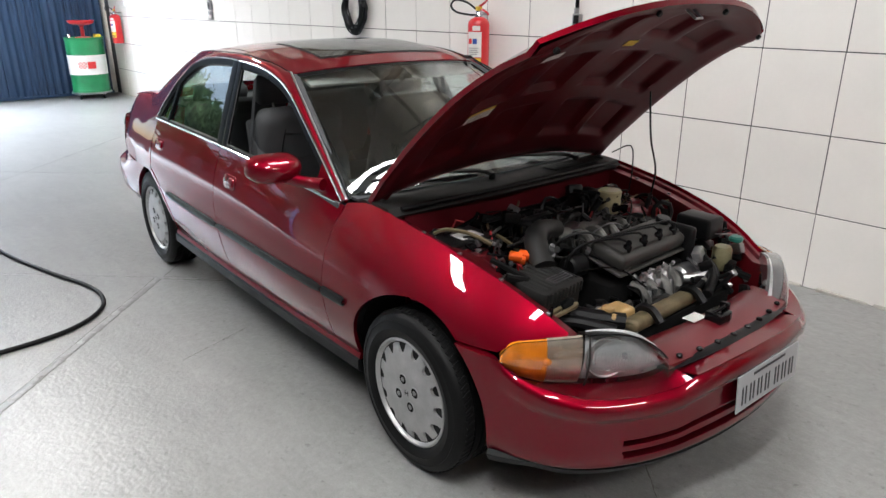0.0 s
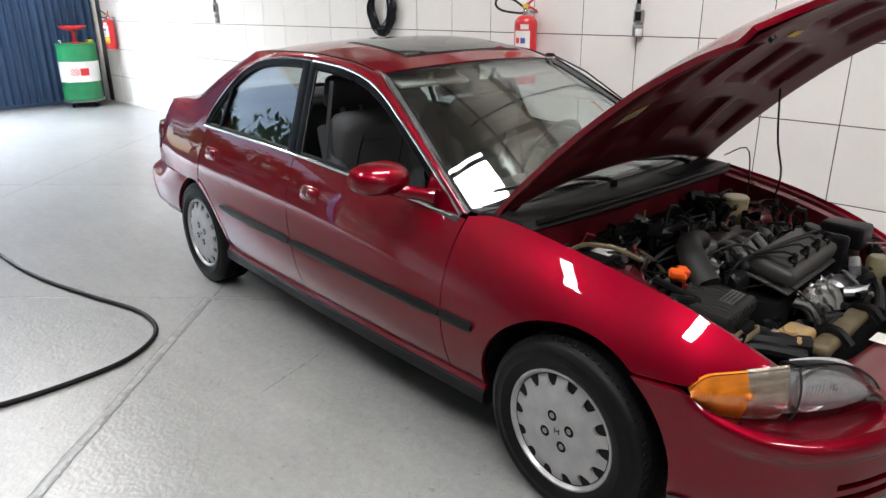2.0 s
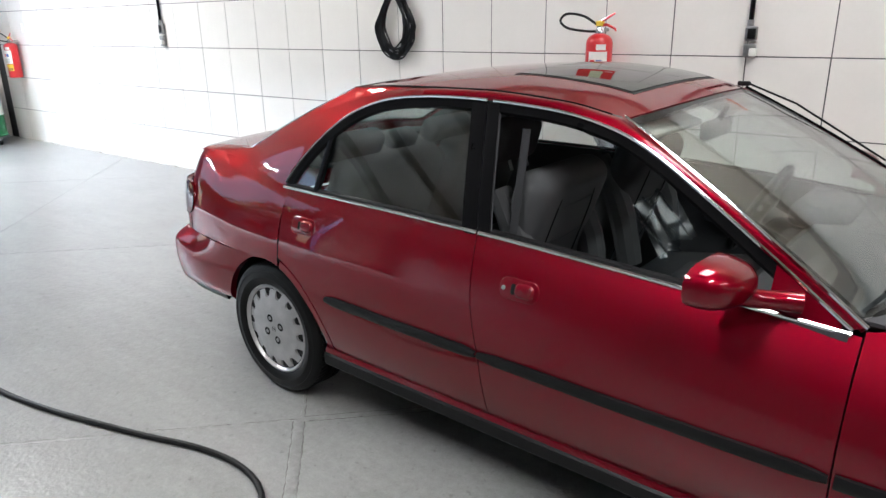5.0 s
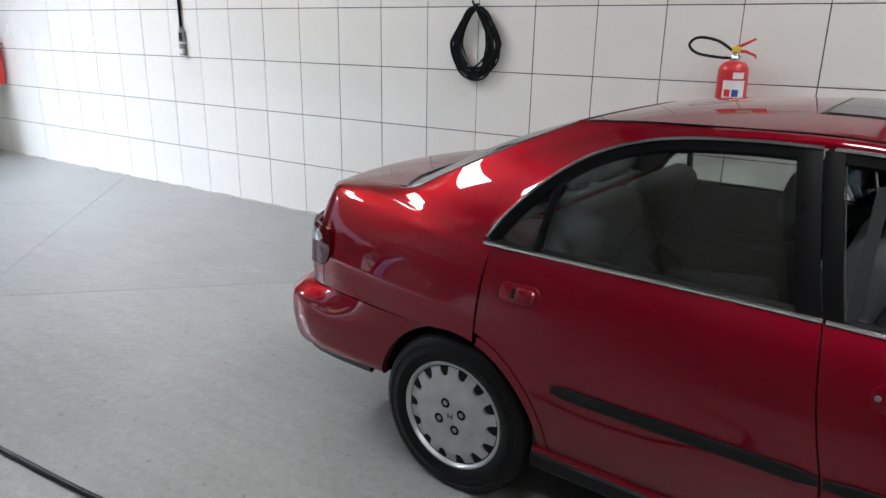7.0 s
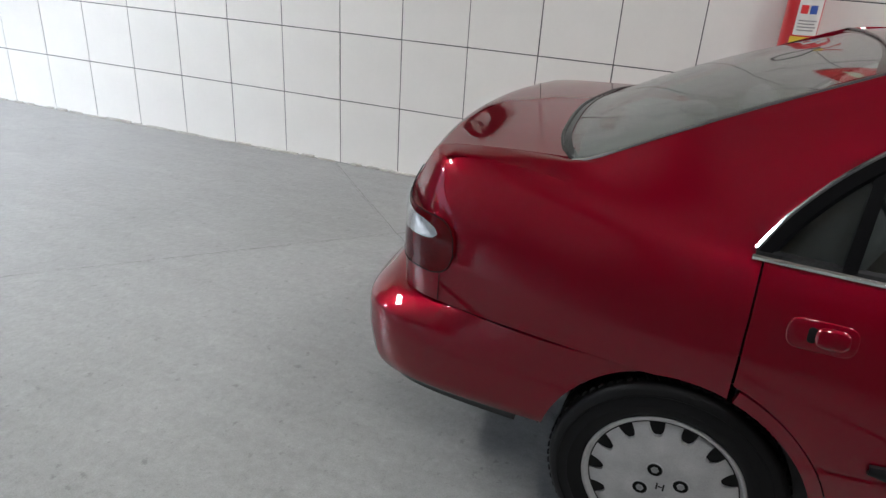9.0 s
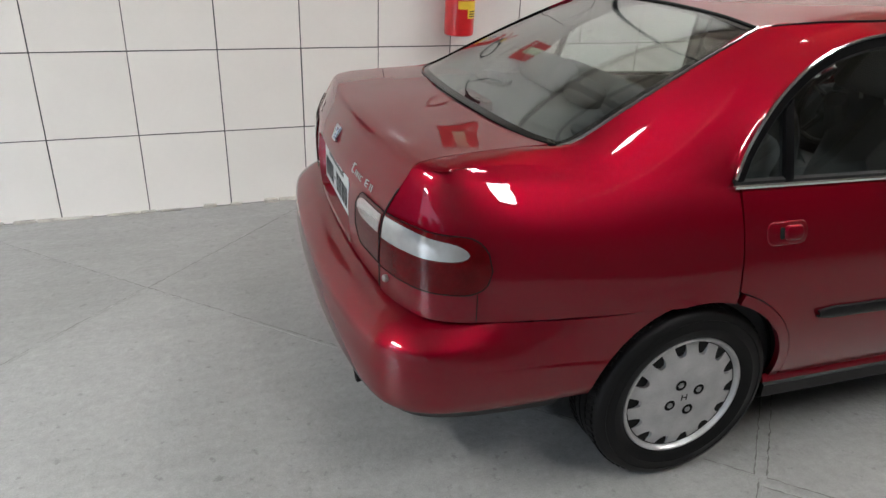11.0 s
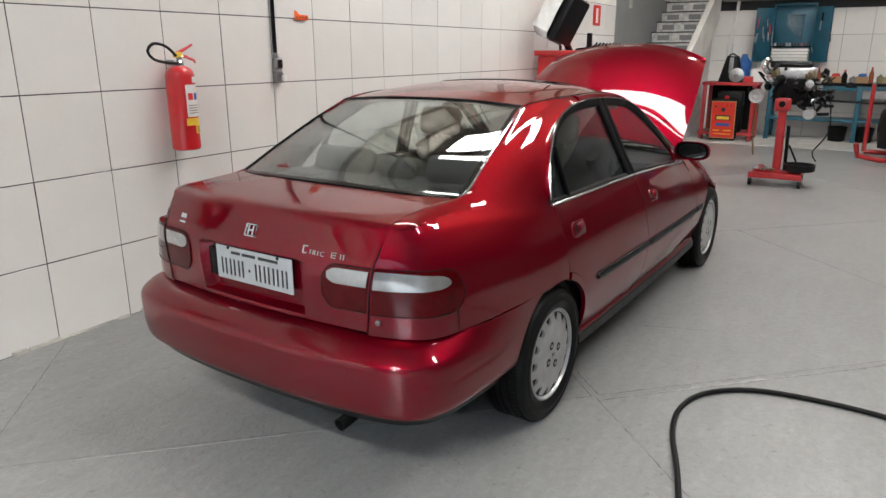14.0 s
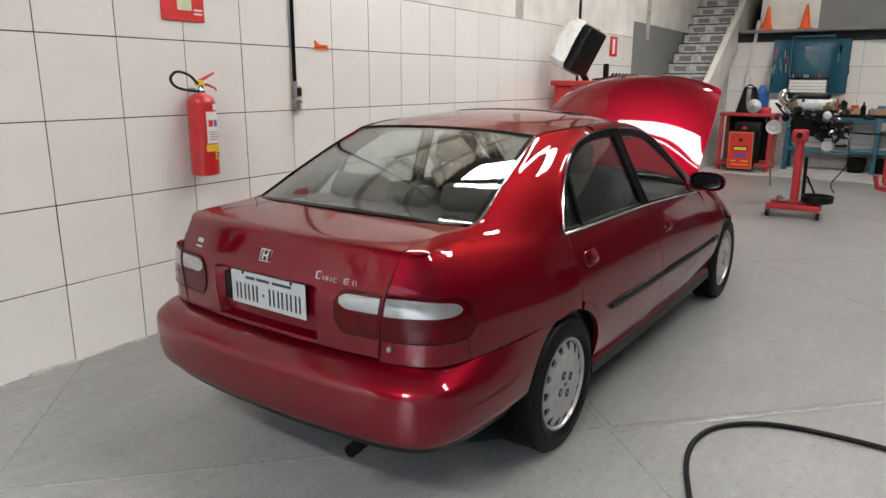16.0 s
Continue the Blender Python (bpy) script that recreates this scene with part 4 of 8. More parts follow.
        part("pull_flap", pill(0.066, 0.044, 0.0125, 0.018, 0.006, hm @ Matrix.Translation((fx_ * 0.020, 0, 0))), "paint", own)
        if own is fd:
            part("key_lock", pill(0.014, 0.014, 0.0075, 0.0065, 0.001, hm @ Matrix.Translation((fx_ * -0.054, 0, -0.002))), "steel", own)
    # sail panel and door mirror
    dlo_top = lambda x: float(np.interp(x, dlo[::-1, 0], dlo[::-1, 1]))
    sail = np.array([[win_pt(x, float(belt(x)) + 0.006 + t * max(0.004, dlo_top(x) - 0.012 - float(belt(x))), -0.005) for t in np.linspace(0, 1, 5)] for x in np.linspace(0.590, 0.752, 9)])
    part("sail_panel", sheet(sign(sail), 0.014), "paint", fd)

# door mirrors
MIRROR = material("mirror_glass", (0.72, 0.73, 0.74), 0.03, 1.0, 0, 0.03, 10, 200)


def mirror_shell(sg):
    g = np.zeros((20, 17, 3))
    for i, a in enumerate(np.linspace(-math.pi, math.pi, 20)):
        for j, t in enumerate(np.linspace(0, 1, 17)):
            r = (1 - t ** 2.6) ** 0.5
            ca, sa = math.cos(a), math.sin(a)
            ex = abs(ca) ** 0.72 * np.sign(ca) * 0.108 * r
            ez = abs(sa) ** 0.72 * np.sign(sa) * 0.056 * r
            g[i, j] = (0.478 + 0.105 * t - 0.0175 * (ca * r), sg * (0.852 + ex), 0.938 + ez - 0.010 * t)
    return sheet(g, 0.008, centre=(0.49, sg * 0.85, 0.94))


for k, sg in ((0, -1), (1, 1)):
    mir = part("door_mirror", mirror_shell(sg), "paint", door_front[k], "red mirror housing on the front door")
    disc = Geo()
    ring = [(0.488 - 0.0175 * math.cos(a), sg * (0.852 + 0.098 * abs(math.cos(a)) ** 0.72 * np.sign(math.cos(a))), 0.938 + 0.048 * abs(math.sin(a)) ** 0.72 * np.sign(math.sin(a))) for a in np.linspace(0, 2 * math.pi, 28, endpoint=False)]
    disc.add(ring + [(p[0] + 0.010, p[1], p[2]) for p in ring], [tuple(range(28)), tuple(range(55, 27, -1))] + [(i, (i + 1) % 28, 28 + (i + 1) % 28, 28 + i) for i in range(28)])
    part("mirror_bezel", disc, "gloss_black", door_front[k])
    mid = np.mean(ring, 0)
    face = [tuple(mid + (np.array(p) - mid) * 0.86 - (0.003, 0, 0)) for p in ring]
    part("mirror_glass", Geo().add(face + [(p[0] + 0.002, p[1], p[2]) for p in face], [tuple(range(28)), tuple(range(55, 27, -1))] + [(i, (i + 1) % 28, 28 + (i + 1) % 28, 28 + i) for i in range(28)]), MIRROR, door_front[k], "mirror glass")
    part("mirror_foot", tube([(0.530, sg * 0.82, 0.905), (0.575, sg * 0.785, 0.890), (0.625, sg * 0.748, 0.884), (0.665, sg * 0.728, 0.882)], [0.030, 0.024, 0.024, 0.026], 12, smooth=10), "paint", door_front[k])

# sills, black below the doors
for sg in (-1, 1):
    for nm, mt, line, lab in (("sill_panel", "paint", ((-0.055, 0.292), (-0.046, 0.280), (-0.044, 0.266)), ""), ("sill_moulding", "black", ((-0.044, 0.269), (-0.036, 0.262), (-0.036, 0.222), (-0.050, 0.208), (-0.11, 0.203)), "black sill moulding")):
        part(nm, sheet(np.array([[(x, sg * (float(half_width(x)) + y), z) for y, z in line] for x in np.linspace(-1.005, 0.972, 24)]), 0.012), mt, car, lab)

# boot lid
rows = np.array([(-1.808, -1.706, 0.996), (-1.88, -1.80, 0.992), (-1.97, -1.90, 0.987), (-2.06, -1.995, 0.979), (-2.100, -2.036, 0.973), (-2.122, -2.060, 0.967), (-2.134, -2.074, 0.956), (-2.143, -2.086, 0.936), (-2.160, -2.108, 0.897), (-2.179, -2.133, 0.850), (-2.190, -2.147, 0.805), (-2.193, -2.151, 0.740), (-2.186, -2.149, 0.66), (-2.179, -2.147, 0.612)])
rows = catmull(rows, 120)
lid = np.zeros((120, 61, 3))
for i, (xc, xe, z) in enumerate(rows):
    for j, s in enumerate(np.linspace(-1, 1, 61)):
        y = float(lid_y(z)) * s
        x = xc + (xe - xc) * abs(s) ** 2.2
        fade = min(1, max(0, (z - 0.955) / 0.020))
        zz = z + 0.012 * (1 - s * s) * fade * fade * (3 - 2 * fade)
        if z < 0.87:                      # recess for the number plate
            dy, dz = max(0, abs(y - 0.01) - 0.245) / 0.018, max(0, abs(z - 0.725) - 0.085) / 0.014
            x += 0.042 * (max(0, 1 - math.hypot(dy, dz)) ** 0.6)
        lid[i, j] = (x, y, zz)
boot = part("boot_lid", sheet(lid, 0.014), "paint", car)

# tail lamps: outer on the corner, inner on the lid


def contour(s, z):
    """The rear corner in plan, from the lid's edge (0) to the side (1), at height z, a little proud."""
    i = 59 - s * (59 - TAIL_END)
    return skin(i, z) - inward[int(i)] * 0.0035


def fluted(grid, fine, depth, sg):        # a lamp surface with upright flutes pressed into it
    n = len(grid)
    u = np.linspace(0, n - 1, (n - 1) * fine + 1)
    i = np.minimum(u.astype(int), n - 2)
    g = grid[i] + (grid[i + 1] - grid[i]) * (u - i)[:, None, None]
    wave = np.where(np.arange(len(u)) % 2, depth, 0.0)[:, None] * np.sin(np.linspace(0, math.pi, grid.shape[1]))[None] ** 0.5
    g = g - wave[:, :, None] * np.array((0.8, 0.6 * sg, 0))
    return sheet(g, thick=0.003)


def tail_patch(s0, s1, z0, z1, sg, fall=0.014, n=30):
    """A piece of the lamp's face: flat below, its top falling a little outwards, with a rounded outer end."""
    g = np.zeros((n, 8, 3))
    for i, w in enumerate(np.linspace(0, 1, n) ** 0.8):
        s = s0 + (s1 - s0) * w
        e = max(0, (w - 0.76) / 0.24)
        c = math.sqrt(max(0.0, 1 - e ** 2.6)) * 0.97 + 0.03
        hi = z1 - fall * w ** 2
        mid = z0 + (hi - z0) * 0.44
        for j in range(8):
            z = mid + ((hi - mid) * (j / 3.5 - 1) if j >= 4 else (mid - z0) * (j / 3.5 - 1)) * c
            x, y = contour(s, z)
            g[i, j] = (x, sg * y, z)
    return g


for sg in (-1, 1):
    red = tail_patch(0.02, 1.0, 0.680, 0.8365, sg)
    lamp = part("tail_lamp", sheet(red, 0.02), "lamp_red", car, "wraparound tail lamp, clear over deep red")
    cl = tail_patch(0.025, 0.84, 0.768, 0.829, sg, 0.024)
    cl[:, :, 0] -= 0.0022
    cl[:, :, 1] += sg * 0.0016
    part("clear_section", fluted(cl, 1, 0.0010, sg), "lamp_white", lamp)
    part("lamp_gasket", tube([tuple(contour(0.0, z) * (1, sg)) + (z,) for z in np.linspace(0.612, 0.90, 14)], 0.0022, 5), "black", car)
    inn = np.zeros((16, 10, 3))
    inc = np.zeros((14, 6, 3))
    for gq, ya, yb, za, zb, lift in ((inn, 0.006, 0.346, 0.682, 0.836, 0.0035), (inc, 0.010, 0.368, 0.772, 0.825, 0.006)):
        for i in range(gq.shape[0]):
            t = i / (gq.shape[0] - 1)
            e = max(0, (t - 0.72) / 0.28)
            lim = math.sqrt(max(0.15, 1 - e ** 2.2))
            zc = (za + zb) / 2
            for j in range(gq.shape[1]):
                z = zc + (za - zc + (zb - za) * j / (gq.shape[1] - 1)) * lim
                y = float(lid_y(z)) - ya + (yb - float(lid_y(z)) + ya) * t
                xc, xe = np.interp(z, rows[::-1, 2], rows[::-1, 0]), np.interp(z, rows[::-1, 2], rows[::-1, 1])
                gq[i, j] = (xc + (xe - xc) * (y / float(lid_y(z))) ** 2.2 - lift, sg * y, z)
    for gq, own in ((red, lamp), (inn, boot)):
        part("lens_seal", tube([tuple(q) for q in np.vstack([gq[:, 0], gq[-1, 1:], gq[-2::-1, -1]])], 0.0016, 6), "dark", own)
    il = part("lid_lamp", sheet(inn, 0.012), "lamp_red", boot, "lid lamp, clear over deep red")
    il2 = part("lid_lamp_clear", sheet(inc, 0.008), "lamp_white", boot, "clear lamp section")
for sg in (-1, 1):
    part("panel_seam", tube([tuple(contour(0.90, z) * (1, sg)) + (z,) for z in np.linspace(0.606, 0.682, 6)], 0.0013, 5), "dark", car)
part("boot_lock", cyl((-2.128, -0.556, 0.655), (-2.151, -0.560, 0.655), 0.010, 16, 0.002), "steel", car, "round steel boot lock")

# rear plate
plate = part("number_plate", rbox(-2.168, 0.0, 0.752, 0.004, 0.400, 0.130, 0.0015, 1), "plate", boot, "pale grey rear number plate with dark bars")
for k in range(8):
    if k != 3:
        for d in (-0.0105, 0.0105):
            part("plate_mark", rbox(-2.1712, 0.157 - 0.0455 * k + d, 0.738, 0.002, 0.0085, 0.064, 0.001, 1), "ink", boot)
part("plate_mark", rbox(-2.1712, 0.0205, 0.738, 0.002, 0.010, 0.010, 0.001, 1), "ink", boot)
for k, w in ((0.09, 0.05), (0.02, 0.07), (-0.08, 0.10)):
    part("plate_mark", rbox(-2.1712, k, 0.795, 0.0016, w, 0.011, 0.0006, 1), "ink", boot)
for k in (0.13, -0.13):
    part("plate_screw", cyl((-2.168, k, 0.811), (-2.174, k, 0.811), 0.006, 10, 0.001), "black", boot)
part("plate_bracket", rbox(-2.150, 0.235, 0.742, 0.020, 0.045, 0.110, 0.004), "gloss_black", boot, "black lamp bracket")
def on_lid(y, z, lift):
    """The point of the lid's back at y and z, a little proud of it, with its turn about z."""
    xc, xe = np.interp(z, rows[::-1, 2], rows[::-1, 0]), np.interp(z, rows[::-1, 2], rows[::-1, 1])
    s = abs(y) / float(lid_y(z))
    slope = (xe - xc) * 2.2 * s ** 1.2 / float(lid_y(z))
    dz = (np.interp(z + 0.01, rows[::-1, 2], rows[::-1, 0]) - np.interp(z - 0.01, rows[::-1, 2], rows[::-1, 0])) / 0.02
    return Matrix.Translation((float(xc + (xe - xc) * s ** 2.2 - lift), y, z)) @ Matrix.Rotation(-math.atan(slope) * np.sign(y), 4, "Z") @ Matrix.Rotation(math.atan(dz), 4, "Y")


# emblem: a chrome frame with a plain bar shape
sq = [(0, 0.036 * math.cos(a), 0.030 * math.sin(a)) for a in np.linspace(0, 2 * math.pi, 5) + math.pi / 4]
em = tube(sq, 0.0045, 6)
for y in (0.011, -0.011):
    em.join(rbox(-0.001, y, 0, 0.006, 0.008, 0.036, 0.002, 1))
em.join(rbox(-0.001, 0, 0, 0.006, 0.018, 0.008, 0.001, 1))
part("emblem", Geo().join(em, on_lid(0.0, 0.895, 0.004)), "chrome", boot, "small chrome emblem")
for y, w, h, lift in ((-0.257, 0.006, 0.026, 0.0), (-0.266, 0.016, 0.004, 0.011), (-0.266, 0.016, 0.004, -0.011), (-0.288, 0.004, 0.015, -0.004), (-0.300, 0.004, 0.015, -0.004), (-0.307, 0.004, 0.015, -0.004), (-0.320, 0.004, 0.015, -0.004), (-0.332, 0.004, 0.013, -0.004), (-0.340, 0.012, 0.003, 0.002), (-0.340, 0.012, 0.003, -0.010), (-0.376, 0.004, 0.018, 0.0), (-0.386, 0.016, 0.003, 0.008), (-0.386, 0.016, 0.003, 0.0), (-0.386, 0.016, 0.003, -0.008), (-0.412, 0.004, 0.018, 0.0), (-0.424, 0.004, 0.018, 0.0)):
    # model script, as plain thin bars
    part("script_mark", Geo().join(rbox(0, 0, 0, 0.003, w, h, 0.0008, 1), on_lid(y, 0.866 + lift - 0.05 * (abs(y) - 0.26), 0.001)), "silver", boot)
part("dealer_badge", Geo().join(rbox(0, 0, 0, 0.003, 0.040, 0.018, 0.001, 1), on_lid(0.420, 0.890, 0.001)), "chrome", boot)
part("dealer_badge", Geo().join(rbox(0, 0, 0, 0.003, 0.044, 0.008, 0.001, 1), on_lid(0.420, 0.868, 0.001)), "chrome", boot)

# bumpers


def bumper(plan, arch_c, front, top, bottom, profile, n=40, rows=28, lift=0.0, flush=None):
    """A wraparound bumper: the plan gives (x, y) from the wheel arch to the middle; profile gives how far it stands out over its height."""
    base = catmull(plan, 120)
    t = np.gradient(base, axis=0)
    out = np.stack([t[:, 1], -t[:, 0]], 1)
    out /= np.linalg.norm(out, axis=1)[:, None]
    out *= np.sign(out[60, 1])
    sgn = 1 if front else -1
    g = np.zeros((2 * n - 1, rows, 3))
    for j in range(rows):
        v = j / (rows - 1)
        zz = bottom + (float(top(0.8)) - bottom) * v
        d = arch_c[2] ** 2 - (zz - arch_c[1]) ** 2
        xs_ = arch_c[0] + sgn * math.sqrt(max(d, 0.0))
        k = np.clip((abs(base[:, 0:1]) - (1.64 if front else 1.90)) / 0.20, 0, 1) if flush else 1.0
        over = 0.0 if front or not flush else table((-2.1, -1.95, -1.8, -1.6, -1.4), (0.060, 0.050, 0.026, 0.002, 0.0))(base[:, 0:1]) * max(0, (v - 0.55) / 0.45) ** 1.6
        pts = base + out * (profile(v) * k + ((flush(v) if flush else 0) - over) * (1 - k))
        start = next((i for i in range(120) if sgn * pts[i, 0] >= sgn * xs_), 0)
        line = pts[start:].copy()
        if start:
            a, b = pts[start - 1], pts[start]
            line[0] = a + (b - a) * (xs_ - a[0]) / (b[0] - a[0])
        s = np.linspace(0, len(line) - 1, n)
        for i in range(n):
            k = int(min(len(line) - 2, math.floor(s[i])))
            x, y = line[k] + (line[k + 1] - line[k]) * (s[i] - k)
            zb = bottom + lift * (1 - (y / 0.78) ** 2)
            z = zb + (float(top(y)) - zb) * v
            g[i, j], g[2 * n - 2 - i, j] = (x, -y, z), (x, y, z)
    return g


r_prof = table((0, 0.06, 0.2, 0.5, 0.68, 0.76, 0.80, 0.84, 0.90, 0.94, 0.97, 1.0), (-0.036, -0.012, -0.001, 0.008, 0.008, 0.004, -0.003, -0.014, -0.034, -0.050, -0.068, -0.105))
rb = bumper([(-1.375, 0.806), (-1.45, 0.806), (-1.62, 0.808), (-1.8, 0.808), (-1.95, 0.800), (-2.07, 0.778), (-2.155, 0.730), (-2.212, 0.635), (-2.247, 0.44), (-2.264, 0.2), (-2.268, 0)], ARCH_R, False,
            table((0, 0.5, 0.7, 0.9), (0.602, 0.601, 0.5995, 0.5995)), 0.335, r_prof, rows=44, n=56, flush=table((0, 0.06, 0.2, 0.6, 1.0), (-0.040, -0.014, -0.002, 0.003, 0.001)))
part("rear_bumper", sheet(rb, 0.03), "paint", car, "red rear bumper")
low = bumper([(-1.45, 0.780), (-1.62, 0.782), (-1.8, 0.780), (-1.95, 0.770), (-2.06, 0.746), (-2.135, 0.698), (-2.185, 0.605), (-2.218, 0.43), (-2.235, 0.2), (-2.239, 0)], (ARCH_R[0], ARCH_R[1], 0.40), False,
             table((0, 0.9), (0.342, 0.342)), 0.307, lambda v: -0.02 * (1 - v), rows=6)
part("rear_valance", sheet(low, 0.02), "black", car, "black lower lip of the rear bumper")
f_prof = table((0, 0.08, 0.3, 0.55, 0.72, 0.80, 0.88, 0.95, 1.0), (-0.035, -0.010, 0.0, 0.002, 0.004, 0.016, 0.018, 0.010, -0.006))
f_top = table((0, 0.20, 0.31, 0.36, 0.44, 0.52, 0.60, 0.66, 0.692, 0.709, 0.725, 0.736, 0.744, 0.76, 0.9), (0.552, 0.541, 0.520, 0.497, 0.486, 0.480, 0.478, 0.488, 0.496, 0.504, 0.514, 0.528, 0.548, 0.556, 0.562))
fb = bumper([(1.45, 0.796), (1.62, 0.768), (1.70, 0.740), (1.78, 0.712), (1.87, 0.666), (1.955, 0.585), (2.03, 0.465), (2.083, 0.32), (2.112, 0.16), (2.121, 0)], ARCH_F, True, f_top, 0.200, f_prof, rows=34, lift=0.05, flush=table((0, 0.08, 0.3, 0.7, 1.0), (-0.035, -0.010, 0.002, 0.004, 0.0)))
cen = (fb[:-1, :-1] + fb[1:, 1:]) / 2
SLOTS = ((6, 10), (12, 15))               # rows of the bumper that are open
keep = np.array([[not (abs(cen[i, j, 1]) < 0.53 and any(a <= j < b for a, b in SLOTS)) for j in range(cen.shape[1])] for i in range(cen.shape[0])])
front_bumper = part("front_bumper", sheet(fb, 0.03, keep=keep), "paint", car, "red front bumper with two dark slots")
# a near-black sheet behind the slots, the shade inside them put into its colour
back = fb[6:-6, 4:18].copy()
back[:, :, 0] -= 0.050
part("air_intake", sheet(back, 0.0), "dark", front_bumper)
for j in (6, 10, 12, 15):
    row = [i for i in range(fb.shape[0]) if abs(fb[i, j, 1]) < 0.55]
    lipg = np.array([[fb[i, j], fb[i, j] - (0.045, 0, 0.004)] for i in row])
    part("slot_lip", sheet(lipg, thick=0.003), "paint", front_bumper)
lowf = bumper([(1.45, 0.790), (1.62, 0.775), (1.70, 0.745), (1.78, 0.690), (1.87, 0.640), (1.95, 0.550), (2.01, 0.44), (2.055, 0.31), (2.083, 0.15), (2.092, 0)], (ARCH_F[0], ARCH_F[1], 0.36), True, table((0, 0.9), (0.240, 0.214)), 0.182, lambda v: -0.02 * (1 - v), rows=5, lift=0.03)
part("front_spoiler", sheet(lowf, 0.02), "black", car, "black lip under the front bumper")
# front plate
part("front_plate", Geo().join(rbox(0, 0, 0, 0.004, 0.385, 0.125, 0.0015, 1), pose(2.138, 0.022, 0.420, 0, -4, 0)), "plate", front_bumper, "pale grey front number plate with dark bars")
for k in range(7):
    for d in (-0.0100, 0.0100):
        part("plate_mark", Geo().join(rbox(0, 0, 0, 0.002, 0.0085, 0.062, 0.001, 1), pose(2.1412, 0.172 - 0.0475 * k - (0.014 if k > 2 else 0) + d, 0.408, 0, -4, 0)), "ink", front_bumper)
part("plate_mark", Geo().join(rbox(0, 0, 0, 0.002, 0.20, 0.009, 0.001, 1), pose(2.1380, 0.022, 0.466, 0, -4, 0)), "ink", front_bumper)

# headlamps with amber corner lamps


for sg in (-1, 1):
    top = catmull([(1.668, 0.722, 0.552), (1.684, 0.711, 0.580), (1.706, 0.696, 0.600), (1.74, 0.670, 0.610), (1.775, 0.640, 0.618), (1.83, 0.585, 0.630), (1.90, 0.510, 0.645), (1.948, 0.440, 0.632), (1.982, 0.378, 0.588), (2.000, 0.330, 0.535)], 40)
    bot = catmull([(1.669, 0.723, 0.532), (1.683, 0.712, 0.506), (1.710, 0.693, 0.490), (1.740, 0.672, 0.482), (1.785, 0.635, 0.476), (1.86, 0.556, 0.477), (1.93, 0.470, 0.482), (1.970, 0.402, 0.488), (1.992, 0.355, 0.500), (2.004, 0.328, 0.522)], 40)
    hl = np.stack([bot + (top - bot) * t + np.array((0.022, 0.016, 0.0)) * 4 * t * (1 - t) for t in np.linspace(0, 1, 12)], 1) * np.array((1, sg, 1))
    cut = 19
    edge = fb[:40, -1] if sg < 0 else fb[:38:-1, -1]
    order = np.argsort(abs(edge[:, 1]))
    ex = [np.interp(abs(hl[1:, 0, 1]), abs(edge[order, 1]), edge[order, c]) for c in (0, 2)]
    near = np.stack([ex[0], hl[1:, 0, 1], ex[1]], 1)
    far_ = hl[1:, 0] - np.array((0.012, 0, 0.002))
    part("lamp_ledge", sheet(np.stack([near + (far_ - near) * t + np.array((0, 0, 0.002)) * math.sin(math.pi * t) for t in np.linspace(0, 1, 7)], 1), thick=0.003), "paint", car)
    back_ = hl - np.array((0.034, sg * 0.022, 0.0))
    lampb = part("headlamp", fluted(back_[cut:], 3, 0.0016, sg), "lamp_silver", car, "clear headlamp behind a curved lens")
    part("lens", fluted(hl[cut + 1:], 5, 0.0008, sg), "lens", lampb)
    part("lamp_bowl", lathe([(0.070, 0.0), (0.066, 0.004), (0.040, -0.022), (0.014, -0.030), (0.012, 0.0), (0.004, 0.006)], 28, Matrix.Translation((1.885, sg * 0.490, 0.560)) @ Matrix.Rotation(sg * radians(28), 4, "Z") @ Matrix.Rotation(radians(90), 4, "Y")), "alu", lampb)
    part("lamp_divider", tube([tuple(p + (0.002, 0, 0)) for p in hl[cut]], 0.0032, 6), "dusty", lampb)
    inner_ = back_ + np.array((0.020, sg * 0.013, 0))
    corner = part("corner_lamp", fluted(inner_[11:cut], 6, 0.0030, sg), "amber_back", car, "corner lamp, amber towards the side")
    part("amber_lens", fluted(inner_[:12] + np.array((0.003, sg * 0.002, 0)), 3, 0.0016, sg), "amber", corner)
    bulb_m = Matrix.Translation(tuple(hl[11, 6] - np.array((0.020, sg * 0.012, 0))))
    part("bulb", Geo().join(lathe([(0.004, -0.016), (0.012, -0.010), (0.013, 0.004), (0.008, 0.014), (0.001, 0.017)], 16), bulb_m @ Matrix.Rotation(radians(90), 4, "Y")), "amber", corner)
    part("clear_lens", fluted(hl[:cut], 6, 0.0008, sg), "lens", corner)
    part("rim", tube([tuple(p) for p in np.vstack([hl[:, 0], hl[::-1, -1]])], 0.0014, 5), "gloss_black", lampb)
    part("lamp_shroud", sheet(np.stack([hl[19:, -1], hl[19:, -1] - (0.05, sg * 0.01, 0.010), hl[19:, -1] - (0.06, sg * 0.01, 0.07)], 1), thick=0.004), "lamp_white" if sg > 0 else "black", car)

# wheels


